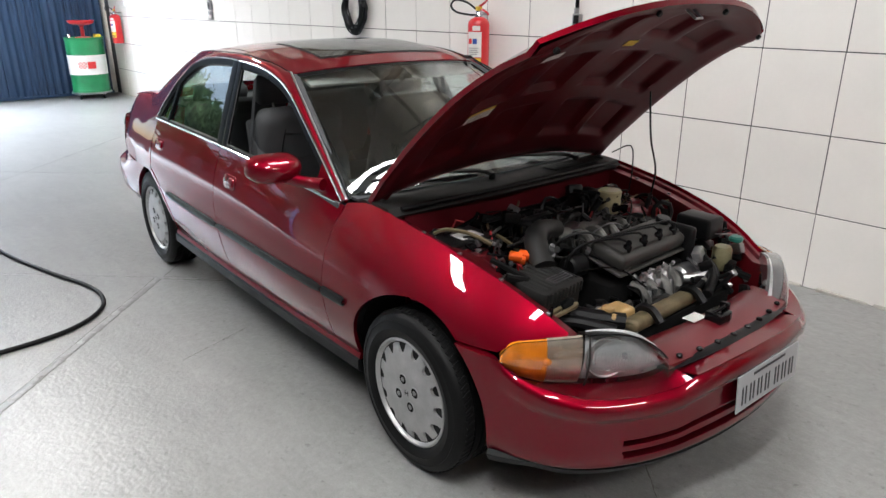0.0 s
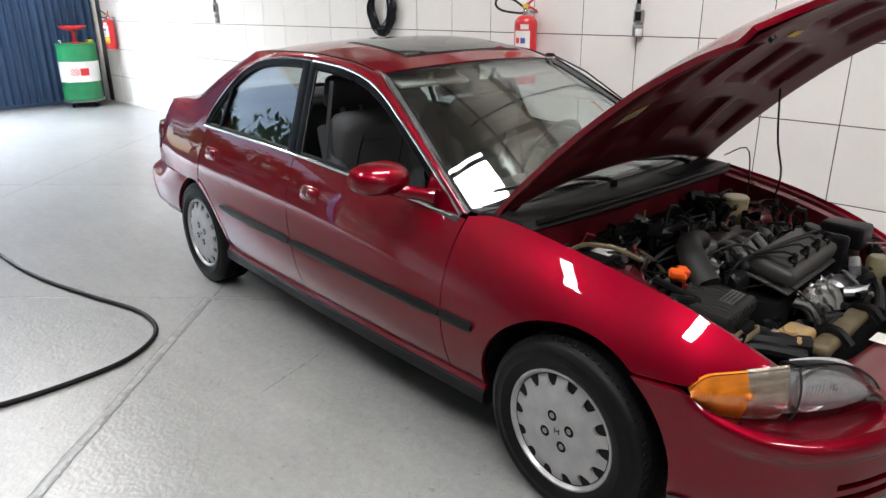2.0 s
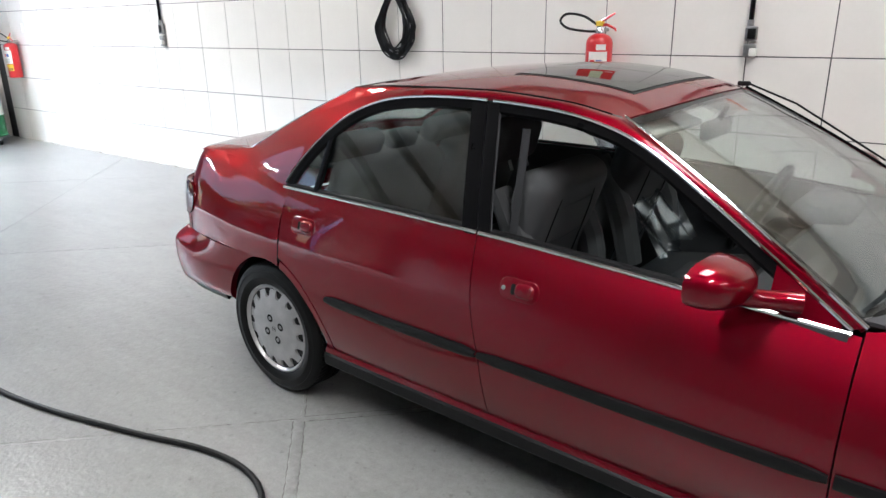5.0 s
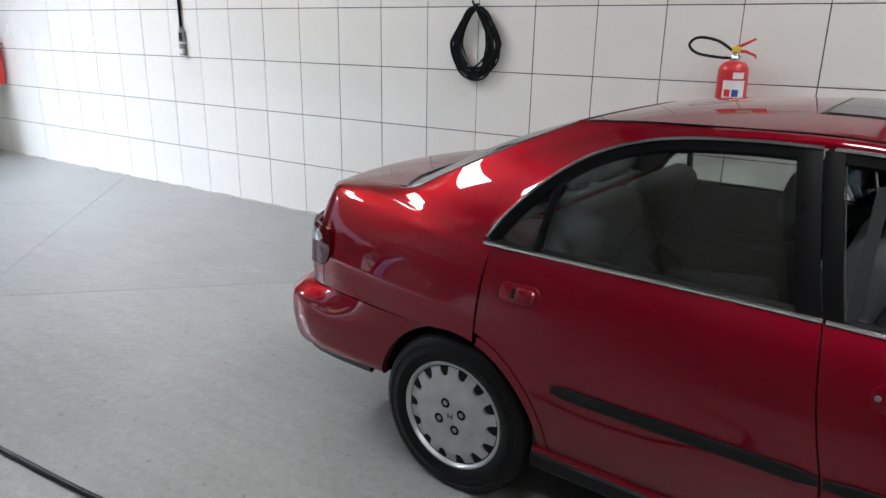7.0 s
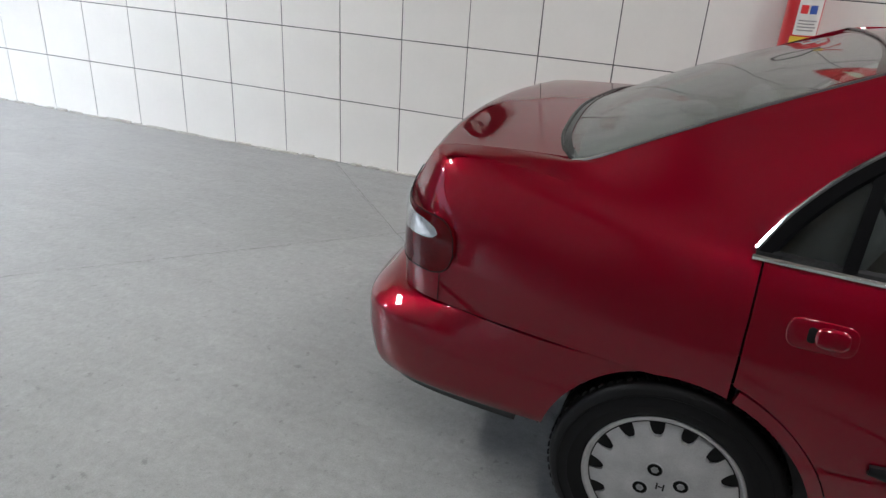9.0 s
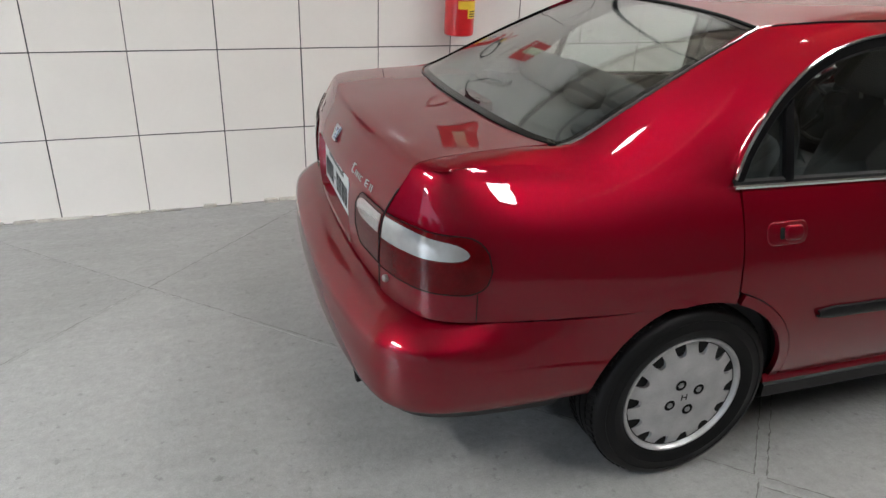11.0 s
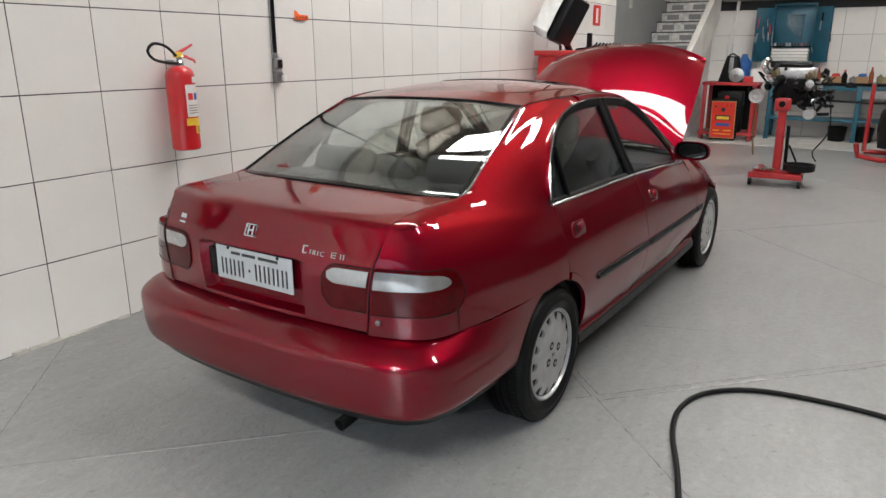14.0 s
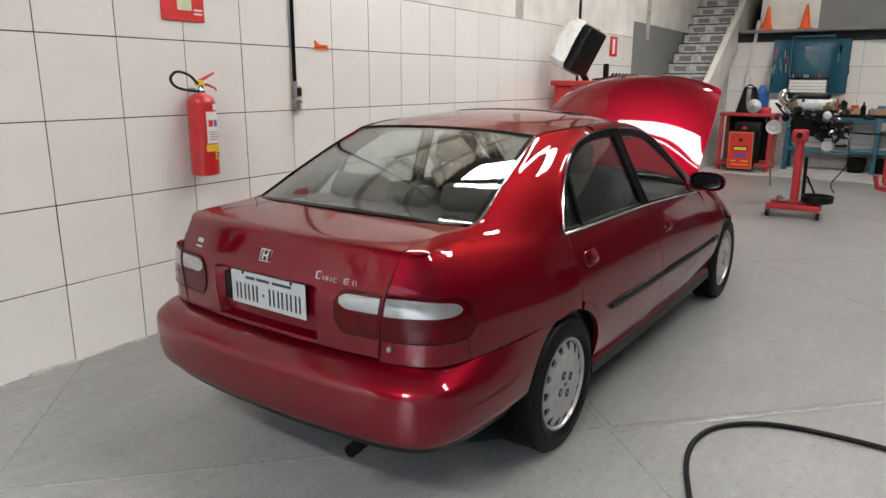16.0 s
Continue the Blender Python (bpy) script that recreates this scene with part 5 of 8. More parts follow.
def wheel(x, sg):
    m = Matrix.Translation((x, sg * 0.718, 0.288)) @ Matrix.Rotation(sg * radians(-90), 4, "X")
    w_hub = new("wheel")
    w_hub.parent = car
    w_hub.matrix_basis = m
    prof = [(0.180, -0.085), (0.225, -0.096), (0.2690, -0.095), (0.2820, -0.087), (0.2890, -0.070), (0.2905, -0.030), (0.2845, -0.029), (0.2845, -0.024), (0.2905, -0.023), (0.2915, 0.0), (0.2855, 0.001), (0.2855, 0.007), (0.2915, 0.008), (0.2905, 0.032), (0.2845, 0.033), (0.2845, 0.038),
            (0.2900, 0.039), (0.2885, 0.070), (0.2830, 0.086), (0.2740, 0.0935), (0.2600, 0.0985), (0.2580, 0.0965), (0.235, 0.0995), (0.232, 0.1015), (0.215, 0.0990), (0.200, 0.091), (0.192, 0.080)]
    t = part("tyre", lathe(prof, 72), "rubber", w_hub, "worn black tyre")
    tread = Geo()
    for k in range(72):
        a = 2 * math.pi * k / 72
        for zc in (-0.050, 0.056):
            tread.join(rbox(0.2895, 0, 0, 0.006, 0.014, 0.034, 0.001, 1), Matrix.Rotation(a + (0.02 if zc > 0 else 0), 4, "Z") @ Matrix.Translation((0, 0, zc)) @ Matrix.Rotation(0.4 if zc > 0 else -0.4, 4, "X"))
    tagged(part("tread_pattern", tread, "rubber", t), kind="stuff")
    part("wheel_back", lathe([(0.02, 0.060), (0.19, 0.060), (0.19, 0.02), (0.02, 0.02)], 32), "dark", w_hub)
    # the cover: a raised disc with fourteen round-ended slots, and a rolled outer rim
    rr = [(0.001, 0.0955), (0.022, 0.0953), (0.075, 0.0942), (0.112, 0.0930), (0.136, 0.0920), (0.1430, 0.0910), (0.1460, 0.0904), (0.1510, 0.0892), (0.1580, 0.0870), (0.1660, 0.0840), (0.1735, 0.0812), (0.1800, 0.0795), (0.1825, 0.0805), (0.1850, 0.0860), (0.1890, 0.0920), (0.1930, 0.0930), (0.1968, 0.0908), (0.1985, 0.0860), (0.1985, 0.068)]
    R0, R1, PITCH, COLS = 5, 11, 2 * math.pi / 14, 10
    n = 14 * COLS
    vv = []
    for i, (r, h) in enumerate(rr):
        q = min(1, max(0, (r - 0.1410) / (0.1800 - 0.1410)))
        w = 0.112 * (1 - (1 - q) ** 3.2) ** 0.5 * (1 - 0.08 * q) if R0 <= i <= R1 else 0.105
        w = max(w, 0.036)
        for k in range(14):
            for c in range(COLS):
                u = (-w + w * c) if c < 3 else w + (PITCH - 2 * w) * (c - 2) / (COLS - 2)
                a = k * PITCH + u
                vv.append((r * math.cos(a), r * math.sin(a), h))
    g = Geo()
    g.add(vv, [(i * n + k, i * n + (k + 1) % n, (i + 1) * n + (k + 1) % n, (i + 1) * n + k) for i in range(len(rr) - 1) for k in range(n) if not (R0 <= i < R1 and k % COLS < 2)] + [tuple(range(n))])
    for k in range(14):                   # the walls of the slots
        ks = [k * COLS + c for c in range(3)]
        ring = [R0 * n + c for c in ks] + [i * n + ks[2] for i in range(R0 + 1, R1)] + [R1 * n + c for c in ks[::-1]] + [i * n + ks[0] for i in range(R1 - 1, R0, -1)]
        deep = len(g.v)
        g.v += [(g.v[i][0], g.v[i][1], 0.066) for i in ring]
        g.f += [(ring[i], ring[(i + 1) % len(ring)], deep + (i + 1) % len(ring), deep + i) for i in range(len(ring))]
    cover = part("wheel_cover", g, "silver", w_hub, "scuffed silver wheel cover with fourteen slots")
    for k in range(4):
        a = math.radians(24) + k * math.pi / 2
        c = (0.050 * math.cos(a), 0.050 * math.sin(a), 0)
        # flat near-black discs under the nuts, with the wells' shade as their colour
        part("nut_well_shade", lathe([(0.0182, 0.0930), (0.0180, 0.0958), (0.0, 0.0960)], 24, Matrix.Translation(c)), "dark", cover)
        part("well_lip", lathe([(0.0178, 0.0935), (0.0182, 0.0966), (0.0206, 0.0962), (0.0212, 0.0930)], 24, Matrix.Translation(c), close=True), "silver", cover)
        part("wheel_nut", lathe([(0.0098, 0.094), (0.0098, 0.0970), (0.0080, 0.0984), (0.001, 0.0986)], 6, Matrix.Translation(c)), "steel", cover)
    mk = rbox(0.008, 0, 0.0958, 0.004, 0.020, 0.001, 0.0004, 1).join(rbox(-0.008, 0, 0.0958, 0.004, 0.020, 0.001, 0.0004, 1)).join(rbox(0, 0, 0.0958, 0.010, 0.004, 0.001, 0.0004, 1))
    part("centre_mark", mk, "black", cover)
    return w_hub


well_y = table((-2.0, 1.25, 1.38, 1.48, 1.62, 1.70, 1.78), (0.775, 0.772, 0.758, 0.742, 0.718, 0.698, 0.670))
for x in (1.31, -1.31):
    for sg in (-1, 1):
        wheel(x, sg)
        ac = ARCH_F if x > 0 else ARCH_R
        well = np.array([[(ac[0] + (ac[2] + 0.012) * math.cos(a), sg * min(y, float(well_y(ac[0] + ac[2] * math.cos(a)))), ac[1] + (ac[2] + 0.012) * math.sin(a)) for y in (0.775, 0.70, 0.55, 0.50)] for a in np.linspace(math.radians(-14), math.radians(194 if x > 0 else 172), 26)])
        part("wheel_well", sheet(well, thick=0.004), "dark", car)
        cap = [(ac[0] + (ac[2] + 0.012) * math.cos(a), sg * 0.50, ac[1] + (ac[2] + 0.012) * math.sin(a)) for a in np.linspace(0, math.pi, 20)] + [(ac[0] - 0.33, sg * 0.50, 0.30), (ac[0] + 0.33, sg * 0.50, 0.25)]
        part("wheel_well_wall", Geo().add(cap, [tuple(range(len(cap)))]), "dark", car)

# floor pan and what can be seen under the car
part("floor_pan", rbox(0.02, 0, 0.225, 1.90, 1.44, 0.03, 0.01), "dark", car)
part("boot_floor", rbox(-1.55, 0, 0.375, 1.10, 0.98, 0.03, 0.01), "dark", car)
part("exhaust_pipe", tube([(-1.75, -0.34, 0.29), (-2.0, -0.40, 0.280), (-2.10, -0.415, 0.272), (-2.16, -0.42, 0.264)], 0.020, 16, smooth=10).join(lathe([(0.017, 0.0), (0.0235, 0.0), (0.0235, 0.09), (0.020, 0.092), (0.020, 0.03)], 20, Matrix.Translation((-2.110, -0.418, 0.270)) @ Matrix.Rotation(radians(-96), 4, "Y"))), "dark", car, "sooty exhaust tail pipe")
part("silencer", rbox(-1.85, -0.30, 0.33, 0.36, 0.26, 0.12, 0.05, 3), "dark", car)
part("axle_beam", cyl((-1.31, -0.6, 0.25), (-1.31, 0.6, 0.25), 0.03), "dark", car)
part("fuel_tank", rbox(-0.95, 0.05, 0.24, 0.5, 0.9, 0.16, 0.04), "dark", car)

# hood, hinged at its rear edge and propped open
HINGE = Vector((0.885, 0, 0.845))
hood = new("hood")
hood.parent = car
tagged(hood, "open red hood, ribbed on its underside")
hood.matrix_basis = Matrix.Translation(HINGE) @ Matrix.Rotation(radians(-51.5), 4, "Y") @ Matrix.Translation(-HINGE)
hood_y = table((0.88, 1.2, 1.5, 1.68, 1.84), (0.668, 0.664, 0.648, 0.624, 0.597))


def hood_point(u, s, drop=0.0):
    """u from the rear edge to the front, s across from -1 to 1."""
    xe = 0.895 + (1.840 - 0.895) * u
    xc = 0.985 + (2.000 - 0.985) * u
    a = abs(s)
    x = xc + (xe - xc) * a ** (2.0 + 0.4 * u)
    y = float(hood_y(xe)) * s
    ze = float(fender_z(xe)) + 0.002
    zc = float(table((0, 0.3, 0.6, 0.85, 1.0), (0.880, 0.866, 0.812, 0.722, 0.602))(u))
    z = zc + (ze - zc) * a ** 2.4
    return np.array((x, y, z - drop))


NU, NS = 44, 61
skin = np.array([[hood_point(u, s) for s in np.linspace(-1, 1, NS)] for u in np.linspace(0, 1, NU)])
part("outer_skin", sheet(skin, 0.018), "paint", hood)
pockets = ((0.14, 0.36, 0.10, 0.42), (0.14, 0.36, 0.50, 0.80), (0.44, 0.66, 0.08, 0.36), (0.44, 0.66, 0.46, 0.74), (0.74, 0.90, 0.12, 0.40), (0.74, 0.90, 0.48, 0.78))
inner = np.zeros((67, 81, 3))
for i, u in enumerate(np.linspace(0.012, 0.985, 67)):
    for j, s in enumerate(np.linspace(-0.985, 0.985, 81)):
        rim = min(1, (1 - abs(s)) / 0.06, u / 0.05, (1 - u) / 0.05)
        d = 0.018 + 0.016 * max(0, rim)
        for u0, u1, s0, s1 in pockets:
            k = min((u - u0) / 0.025, (u1 - u) / 0.025, (abs(s) - s0) / 0.035, (s1 - abs(s)) / 0.035)
            d -= 0.022 * min(1, max(0, k))
        inner[i, j] = hood_point(u, s, d)
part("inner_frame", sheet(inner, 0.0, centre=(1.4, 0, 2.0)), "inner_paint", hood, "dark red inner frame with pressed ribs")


def under_label(u, s, su, ss, mat, name, label=""):
    g = np.array([[hood_point(u + du, s + ds, 0.0375) for ds in np.linspace(-ss, ss, 6)] for du in np.linspace(-su, su, 6)])
    return part(name, sheet(g, thick=0.0006, centre=(1.4, 0, 2)), mat, hood, label)


under_label(0.400, -0.62, 0.022, 0.085, "paper", "data_label", "white data label with a yellow head")
for i in range(4):
    g = np.array([[hood_point(0.385 + 0.010 * i + du, -0.62 + ds, 0.0385) for ds in (-0.07, 0.0, 0.07)] for du in (0, 0.0025)])
    part("label_line", sheet(g, thick=0.0004, centre=(1.4, 0, 2)), "steel", hood)
under_label(0.430, -0.62, 0.008, 0.085, "yellow", "label_head")
under_label(0.70, 0.10, 0.016, 0.045, "yellow", "small_label")
under_label(0.69, -0.48, 0.016, 0.06, "paper", "small_label")
part("latch_striker", tube([tuple(hood_point(0.945, -0.03, 0.03)), tuple(hood_point(0.945, -0.03, 0.075)), tuple(hood_point(0.945, 0.03, 0.075)), tuple(hood_point(0.945, 0.03, 0.03))], 0.005, 6), "steel", hood)
for s in (-0.9, -0.3, 0.3, 0.9):
    p = hood_point(0.955, s, 0.036)
    part("rubber_stop", cyl(p, p - (0, 0, 0.012), 0.010, 12, 0.002), "black", hood)
for sg in (-1, 1):
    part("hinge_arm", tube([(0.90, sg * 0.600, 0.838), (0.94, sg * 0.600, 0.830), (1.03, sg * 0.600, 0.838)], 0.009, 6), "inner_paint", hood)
# the prop rod, from the bay's left side up to the hood
hp = hood.matrix_basis @ Vector(hood_point(0.47, 0.80, 0.03))
part("prop_rod", tube([tuple(hp), (hp.x + 0.012, 0.545, 1.0), (hp.x + 0.035, 0.57, 0.86), (hp.x + 0.02, 0.575, 0.74)], 0.0042, 8, smooth=14), "black", car, "thin black hood prop rod")
part("washer_hose", tube([(1.02, 0.60, 0.89), (1.10, 0.63, 0.93), (1.14, 0.60, 0.84), (1.16, 0.56, 0.74)], 0.003, 6, smooth=14), "black", car)

# ---------------------------------------------------------------- engine bay
bay = new("engine_bay")
bay.parent = car
for sg in (-1, 1):
    xs_ = np.linspace(0.86, 1.84, 26)
    g = np.array([[(x, sg * (float(fender_y(min(x, 1.8))) - a), float(fender_z(min(x, 1.8))) - b) for a, b in ((-0.004, 0.012), (0.022, 0.016), (0.030, 0.030), (0.062, 0.034), (0.070, 0.060), (0.085, 0.36))] for x in xs_])
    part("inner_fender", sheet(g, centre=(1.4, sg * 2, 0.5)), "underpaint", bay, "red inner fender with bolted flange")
    for x in (0.98, 1.16, 1.34, 1.52, 1.70):
        p = (x, sg * (float(fender_y(x)) - 0.047), float(fender_z(x)) - 0.034)
        part("flange_bolt", cyl(p, (p[0], p[1], p[2] + 0.008), 0.009, 6, 0.001), "steel", bay)
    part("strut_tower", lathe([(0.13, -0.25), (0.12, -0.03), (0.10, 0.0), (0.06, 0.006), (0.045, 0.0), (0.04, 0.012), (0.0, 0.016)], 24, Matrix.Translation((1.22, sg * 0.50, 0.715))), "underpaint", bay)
    for k in range(3):
        a = k * 2.09 + 0.4
        part("tower_nut", cyl((1.22 + 0.075 * math.cos(a), sg * 0.50 + 0.075 * math.sin(a), 0.713), (1.22 + 0.075 * math.cos(a), sg * 0.50 + 0.075 * math.sin(a), 0.731), 0.010, 6, 0.001), "steel", bay)
fw = np.array([[(1.02 + 0.03 * math.sin(9 * y) * 0.3, y, z) for z in np.linspace(0.30, 0.842, 10)] for y in np.linspace(-0.60, 0.60, 30)])
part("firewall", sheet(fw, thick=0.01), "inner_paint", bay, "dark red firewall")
part("insulation_pad", sheet(np.array([[(1.036 + 0.006 * math.sin(23 * y) * math.sin(9 * z), y, z) for z in np.linspace(0.32, 0.735, 12)] for y in np.linspace(-0.30, 0.56, 40)]), thick=0.012, centre=(0, 0, 0.5)), "black", bay, "black felt pad on the firewall")
cowl = np.array([[(0.80 + 0.23 * t + (0.09 - 0.05 * t) * (1 - (y / 0.66) ** 2), y, 0.842 + 0.010 * math.sin(math.pi * t) + 0.012 * (1 - (y / 0.66) ** 2) - (0.02 if t > 0.95 else 0)) for t in np.linspace(0, 1, 10)] for y in np.linspace(-0.66, 0.66, 34)])
part("cowl_panel", sheet(cowl, 0.02), "dusty", bay, "black plastic cowl panel")
for k in range(22):
    y = 0.20 + 0.0165 * k
    part("vent_slat", rbox(0.955 + 0.05 * (1 - (y / 0.66) ** 2), y, 0.866 + 0.004 * (1 - (y / 0.66) ** 2), 0.085, 0.006, 0.008, 0.002, 1), "dusty", bay)
part("cowl_seal", tube([(1.035 + 0.035 * (1 - (y / 0.62) ** 2), y, 0.848 + 0.010 * (1 - (y / 0.62) ** 2)) for y in np.linspace(-0.62, 0.62, 20)], 0.010, 8), "black", bay)
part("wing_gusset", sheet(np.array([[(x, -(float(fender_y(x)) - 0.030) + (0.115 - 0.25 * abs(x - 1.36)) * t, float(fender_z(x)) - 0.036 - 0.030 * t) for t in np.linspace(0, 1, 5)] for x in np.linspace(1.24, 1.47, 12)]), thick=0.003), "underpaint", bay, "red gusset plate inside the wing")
# wipers
for y0, y1, x1 in ((0.42, -0.12, 0.80), (-0.10, -0.60, 0.755)):
    zf = lambda x: 0.868 + (0.90 - x) * 0.58 * 0.86
    wp = part("wiper", tube([(0.955, y0, 0.880), (0.92, y0 - 0.05, 0.895), (0.86, (y0 + y1) / 2, 0.912), (0.845, (y0 + y1) / 2 - 0.03, 0.918)], [0.010, 0.007, 0.006, 0.005], 8, smooth=10), "black", car, "black wiper arm and blade")
    part("wiper_blade", tube([(0.900, y0 - 0.02, 0.893), (0.860, (y0 + y1) / 2, 0.912), (0.815, y1, 0.905)], 0.006, 6, smooth=8), "black", wp)
    part("wiper_pivot", cyl((0.955, y0, 0.850), (0.955, y0, 0.890), 0.014, 14, 0.004), "black", wp)
# floor of the bay
part("bay_floor", rbox(1.45, 0, 0.27, 0.86, 1.10, 0.02, 0.004), "dark", bay)
# radiator and its red carrier
carrier = np.array([[(x_, y, z_) for x_, z_ in ((1.845 + 0.05 * (1 - (y / 0.5) ** 2), 0.46), (1.845 + 0.05 * (1 - (y / 0.5) ** 2), 0.556), (1.86 + 0.05 * (1 - (y / 0.5) ** 2), 0.563), (1.915 + 0.055 * (1 - (y / 0.5) ** 2), 0.563), (1.928 + 0.055 * (1 - (y / 0.5) ** 2), 0.557), (1.965 + 0.055 * (1 - (y / 0.5) ** 2), 0.551), (1.985 + 0.055 * (1 - (y / 0.5) ** 2), 0.540), (1.99 + 0.055 * (1 - (y / 0.5) ** 2), 0.50))] for y in np.linspace(-0.36, 0.36, 30)])
part("radiator_carrier", sheet(carrier, thick=0.004), "underpaint", bay, "red radiator cross member")
lipm = np.array([[(2.026 + 0.055 * (1 - (y / 0.4) ** 2) - 0.045 * t - 0.02, y, 0.542 + 0.010 * math.sin(math.pi * t) - 0.03 * (y / 0.45) ** 2) for t in np.linspace(0, 1, 6)] for y in np.linspace(-0.36, 0.36, 26)])
part("bumper_seal", sheet(lipm, 0.01), "black", bay, "black rubber strip behind the bumper")
for k in range(8):
    y = -0.30 + 0.60 * k / 7
    x = 2.026 + 0.055 * (1 - (y / 0.4) ** 2) - 0.043
    part("seal_clip", cyl((x, y, 0.545), (x, y, 0.557), 0.010, 12, 0.003), "gloss_black", bay)
part("bumper_shelf", sheet(np.array([[(2.128 - 0.42 * y * y - 0.21 * t, y, 0.5515 - 0.29 * y * y - 0.026 * t ** 0.6) for t in np.linspace(0, 1, 6)] for y in np.linspace(-0.315, 0.315, 24)]), thick=0.004), "paint", bay)
part("hood_latch", rbox(1.955, 0.0, 0.575, 0.06, 0.075, 0.035, 0.006).join(rbox(1.95, 0.045, 0.585, 0.03, 0.02, 0.05, 0.004)).join(tube([(1.95, -0.03, 0.59), (1.97, 0.0, 0.61), (1.95, 0.04, 0.60)], 0.006, 6)), "gloss_black", bay, "black hood latch")
part("data_sticker", rbox(1.905, -0.06, 0.568, 0.045, 0.075, 0.001, 0, 1), "paper", bay)
part("radiator", rbox(1.815, -0.03, 0.40, 0.035, 0.64, 0.30, 0.004), "dark", bay)
part("radiator_tank", Geo().join(rbox(0, 0, 0, 0.060, 0.42, 0.045, 0.018, 3), pose(1.805, -0.08, 0.572, 0, 0, 3)), "rust", bay, "brown radiator top tank")
for y in (-0.19, 0.06):
    part("radiator_strap", tube([(1.77, y, 0.575), (1.79, y, 0.602), (1.83, y, 0.604), (1.865, y, 0.572)], [0.016] * 4, 6, smooth=8), "black", bay)
for k in range(2):
    part("fan_shroud", lathe([(0.145, -0.02), (0.15, 0.02), (0.142, 0.02), (0.137, -0.02)], 28, pose(1.775, -0.17 + 0.32 * k, 0.40, 0, 90, 0), close=True), "black", bay)
part("coolant_tank", rbox(1.735, -0.262, 0.565, 0.085, 0.125, 0.075, 0.016, 3).join(cyl((1.735, -0.30, 0.60), (1.735, -0.30, 0.618), 0.022, 16, 0.004)), "tan", bay, "tan plastic coolant tank")
part("lower_hose", tube([(1.80, -0.34, 0.565), (1.70, -0.42, 0.585), (1.62, -0.46, 0.57)], 0.022, 10, smooth=10), "black", bay)
part("snorkel", tube([(1.60, -0.44, 0.60), (1.70, -0.36, 0.585), (1.78, -0.27, 0.57)], 0.030, 10, smooth=10), "black", bay)
# air box
part("air_box", Geo().join(rbox(0, 0, 0, 0.185, 0.215, 0.045, 0.010, 2), pose(1.545, -0.415, 0.672, 0, 6, 6)), "dusty", bay, "black air filter box")
part("box_base", Geo().join(rbox(0, 0, 0, 0.175, 0.205, 0.12, 0.010, 2), pose(1.540, -0.415, 0.590, 0, 4, 6)), "dusty", bay)
for k in range(10):
    part("box_rib", Geo().join(rbox(0.095, -0.09 + 0.02 * k, 0, 0.008, 0.007, 0.035, 0.001, 1), pose(1.545, -0.415, 0.672, 0, 6, 6)), "dusty", bay)
for k in range(9):
    part("lid_rib", Geo().join(rbox(-0.005, -0.088 + 0.022 * k, 0.0235, 0.16, 0.006, 0.005, 0.0015, 1), pose(1.545, -0.415, 0.672, 0, 6, 6)), "dusty", bay)
part("box_label", Geo().join(rbox(0.045, 0.03, 0.0268, 0.040, 0.10, 0.001, 0, 1), pose(1.545, -0.415, 0.672, 0, 6, 6)), "steel", bay)
part("intake_duct", tube([(1.50, -0.36, 0.695), (1.42, -0.32, 0.755), (1.36, -0.24, 0.765), (1.33, -0.12, 0.745)], [0.044, 0.042, 0.040, 0.038], 14, smooth=18), "dusty", bay, "ribbed black intake duct")
part("battery", rbox(1.17, -0.46, 0.65, 0.17, 0.23, 0.17, 0.008).join(rbox(1.17, -0.46, 0.742, 0.16, 0.22, 0.016, 0.006)), "black", bay, "black battery")
part("battery_label", rbox(1.19, -0.44, 0.7515, 0.07, 0.10, 0.002, 0, 1), "paper", bay)
for k in range(3):
    part("label_bar", Geo().join(rbox(0.033 + 0.012 * k, 0.03, 0.0276, 0.006, 0.085, 0.001, 0, 1), pose(1.545, -0.415, 0.672, 0, 6, 6)), "ink", bay)
part("battery_clamp", tube([(1.11, -0.53, 0.755), (1.15, -0.50, 0.775), (1.24, -0.46, 0.770), (1.30, -0.42, 0.74)], 0.008, 6, smooth=10), "rust", bay)
for y, z, r in ((-0.43, 0.735, 0.017), (-0.385, 0.730, 0.016), (-0.41, 0.720, 0.015), (-0.36, 0.715, 0.013)):
    part("orange_connector", Geo().join(rbox(0, 0, 0, 0.045, 0.032, 0.026, 0.007, 2), pose(1.415 + r, y, z, 20, 10, 35 + 900 * r)), "orange", bay)
# engine
part("engine_block", rbox(1.52, 0.08, 0.46, 0.22, 0.46, 0.30, 0.02, 2), "dark", bay, "dark dirty engine block")
tilt = pose(1.560, 0.085, 0.690, 0, 14, 3)
vc = part("valve_cover", Geo().join(rbox(0, 0, 0.012, 0.155, 0.420, 0.060, 0.022, 4), tilt).join(rbox(0.0, 0.0, 0.046, 0.10, 0.38, 0.016, 0.007, 2), tilt).join(rbox(0, 0, -0.024, 0.172, 0.436, 0.012, 0.004, 1), tilt), "black", bay, "dark grey cast valve cover")
vc.data.materials[0] = material("dark_cast_cover", (0.046, 0.044, 0.041), 0.52, 0.1, 0, 0.25, 14, 160, bump=0.0012)
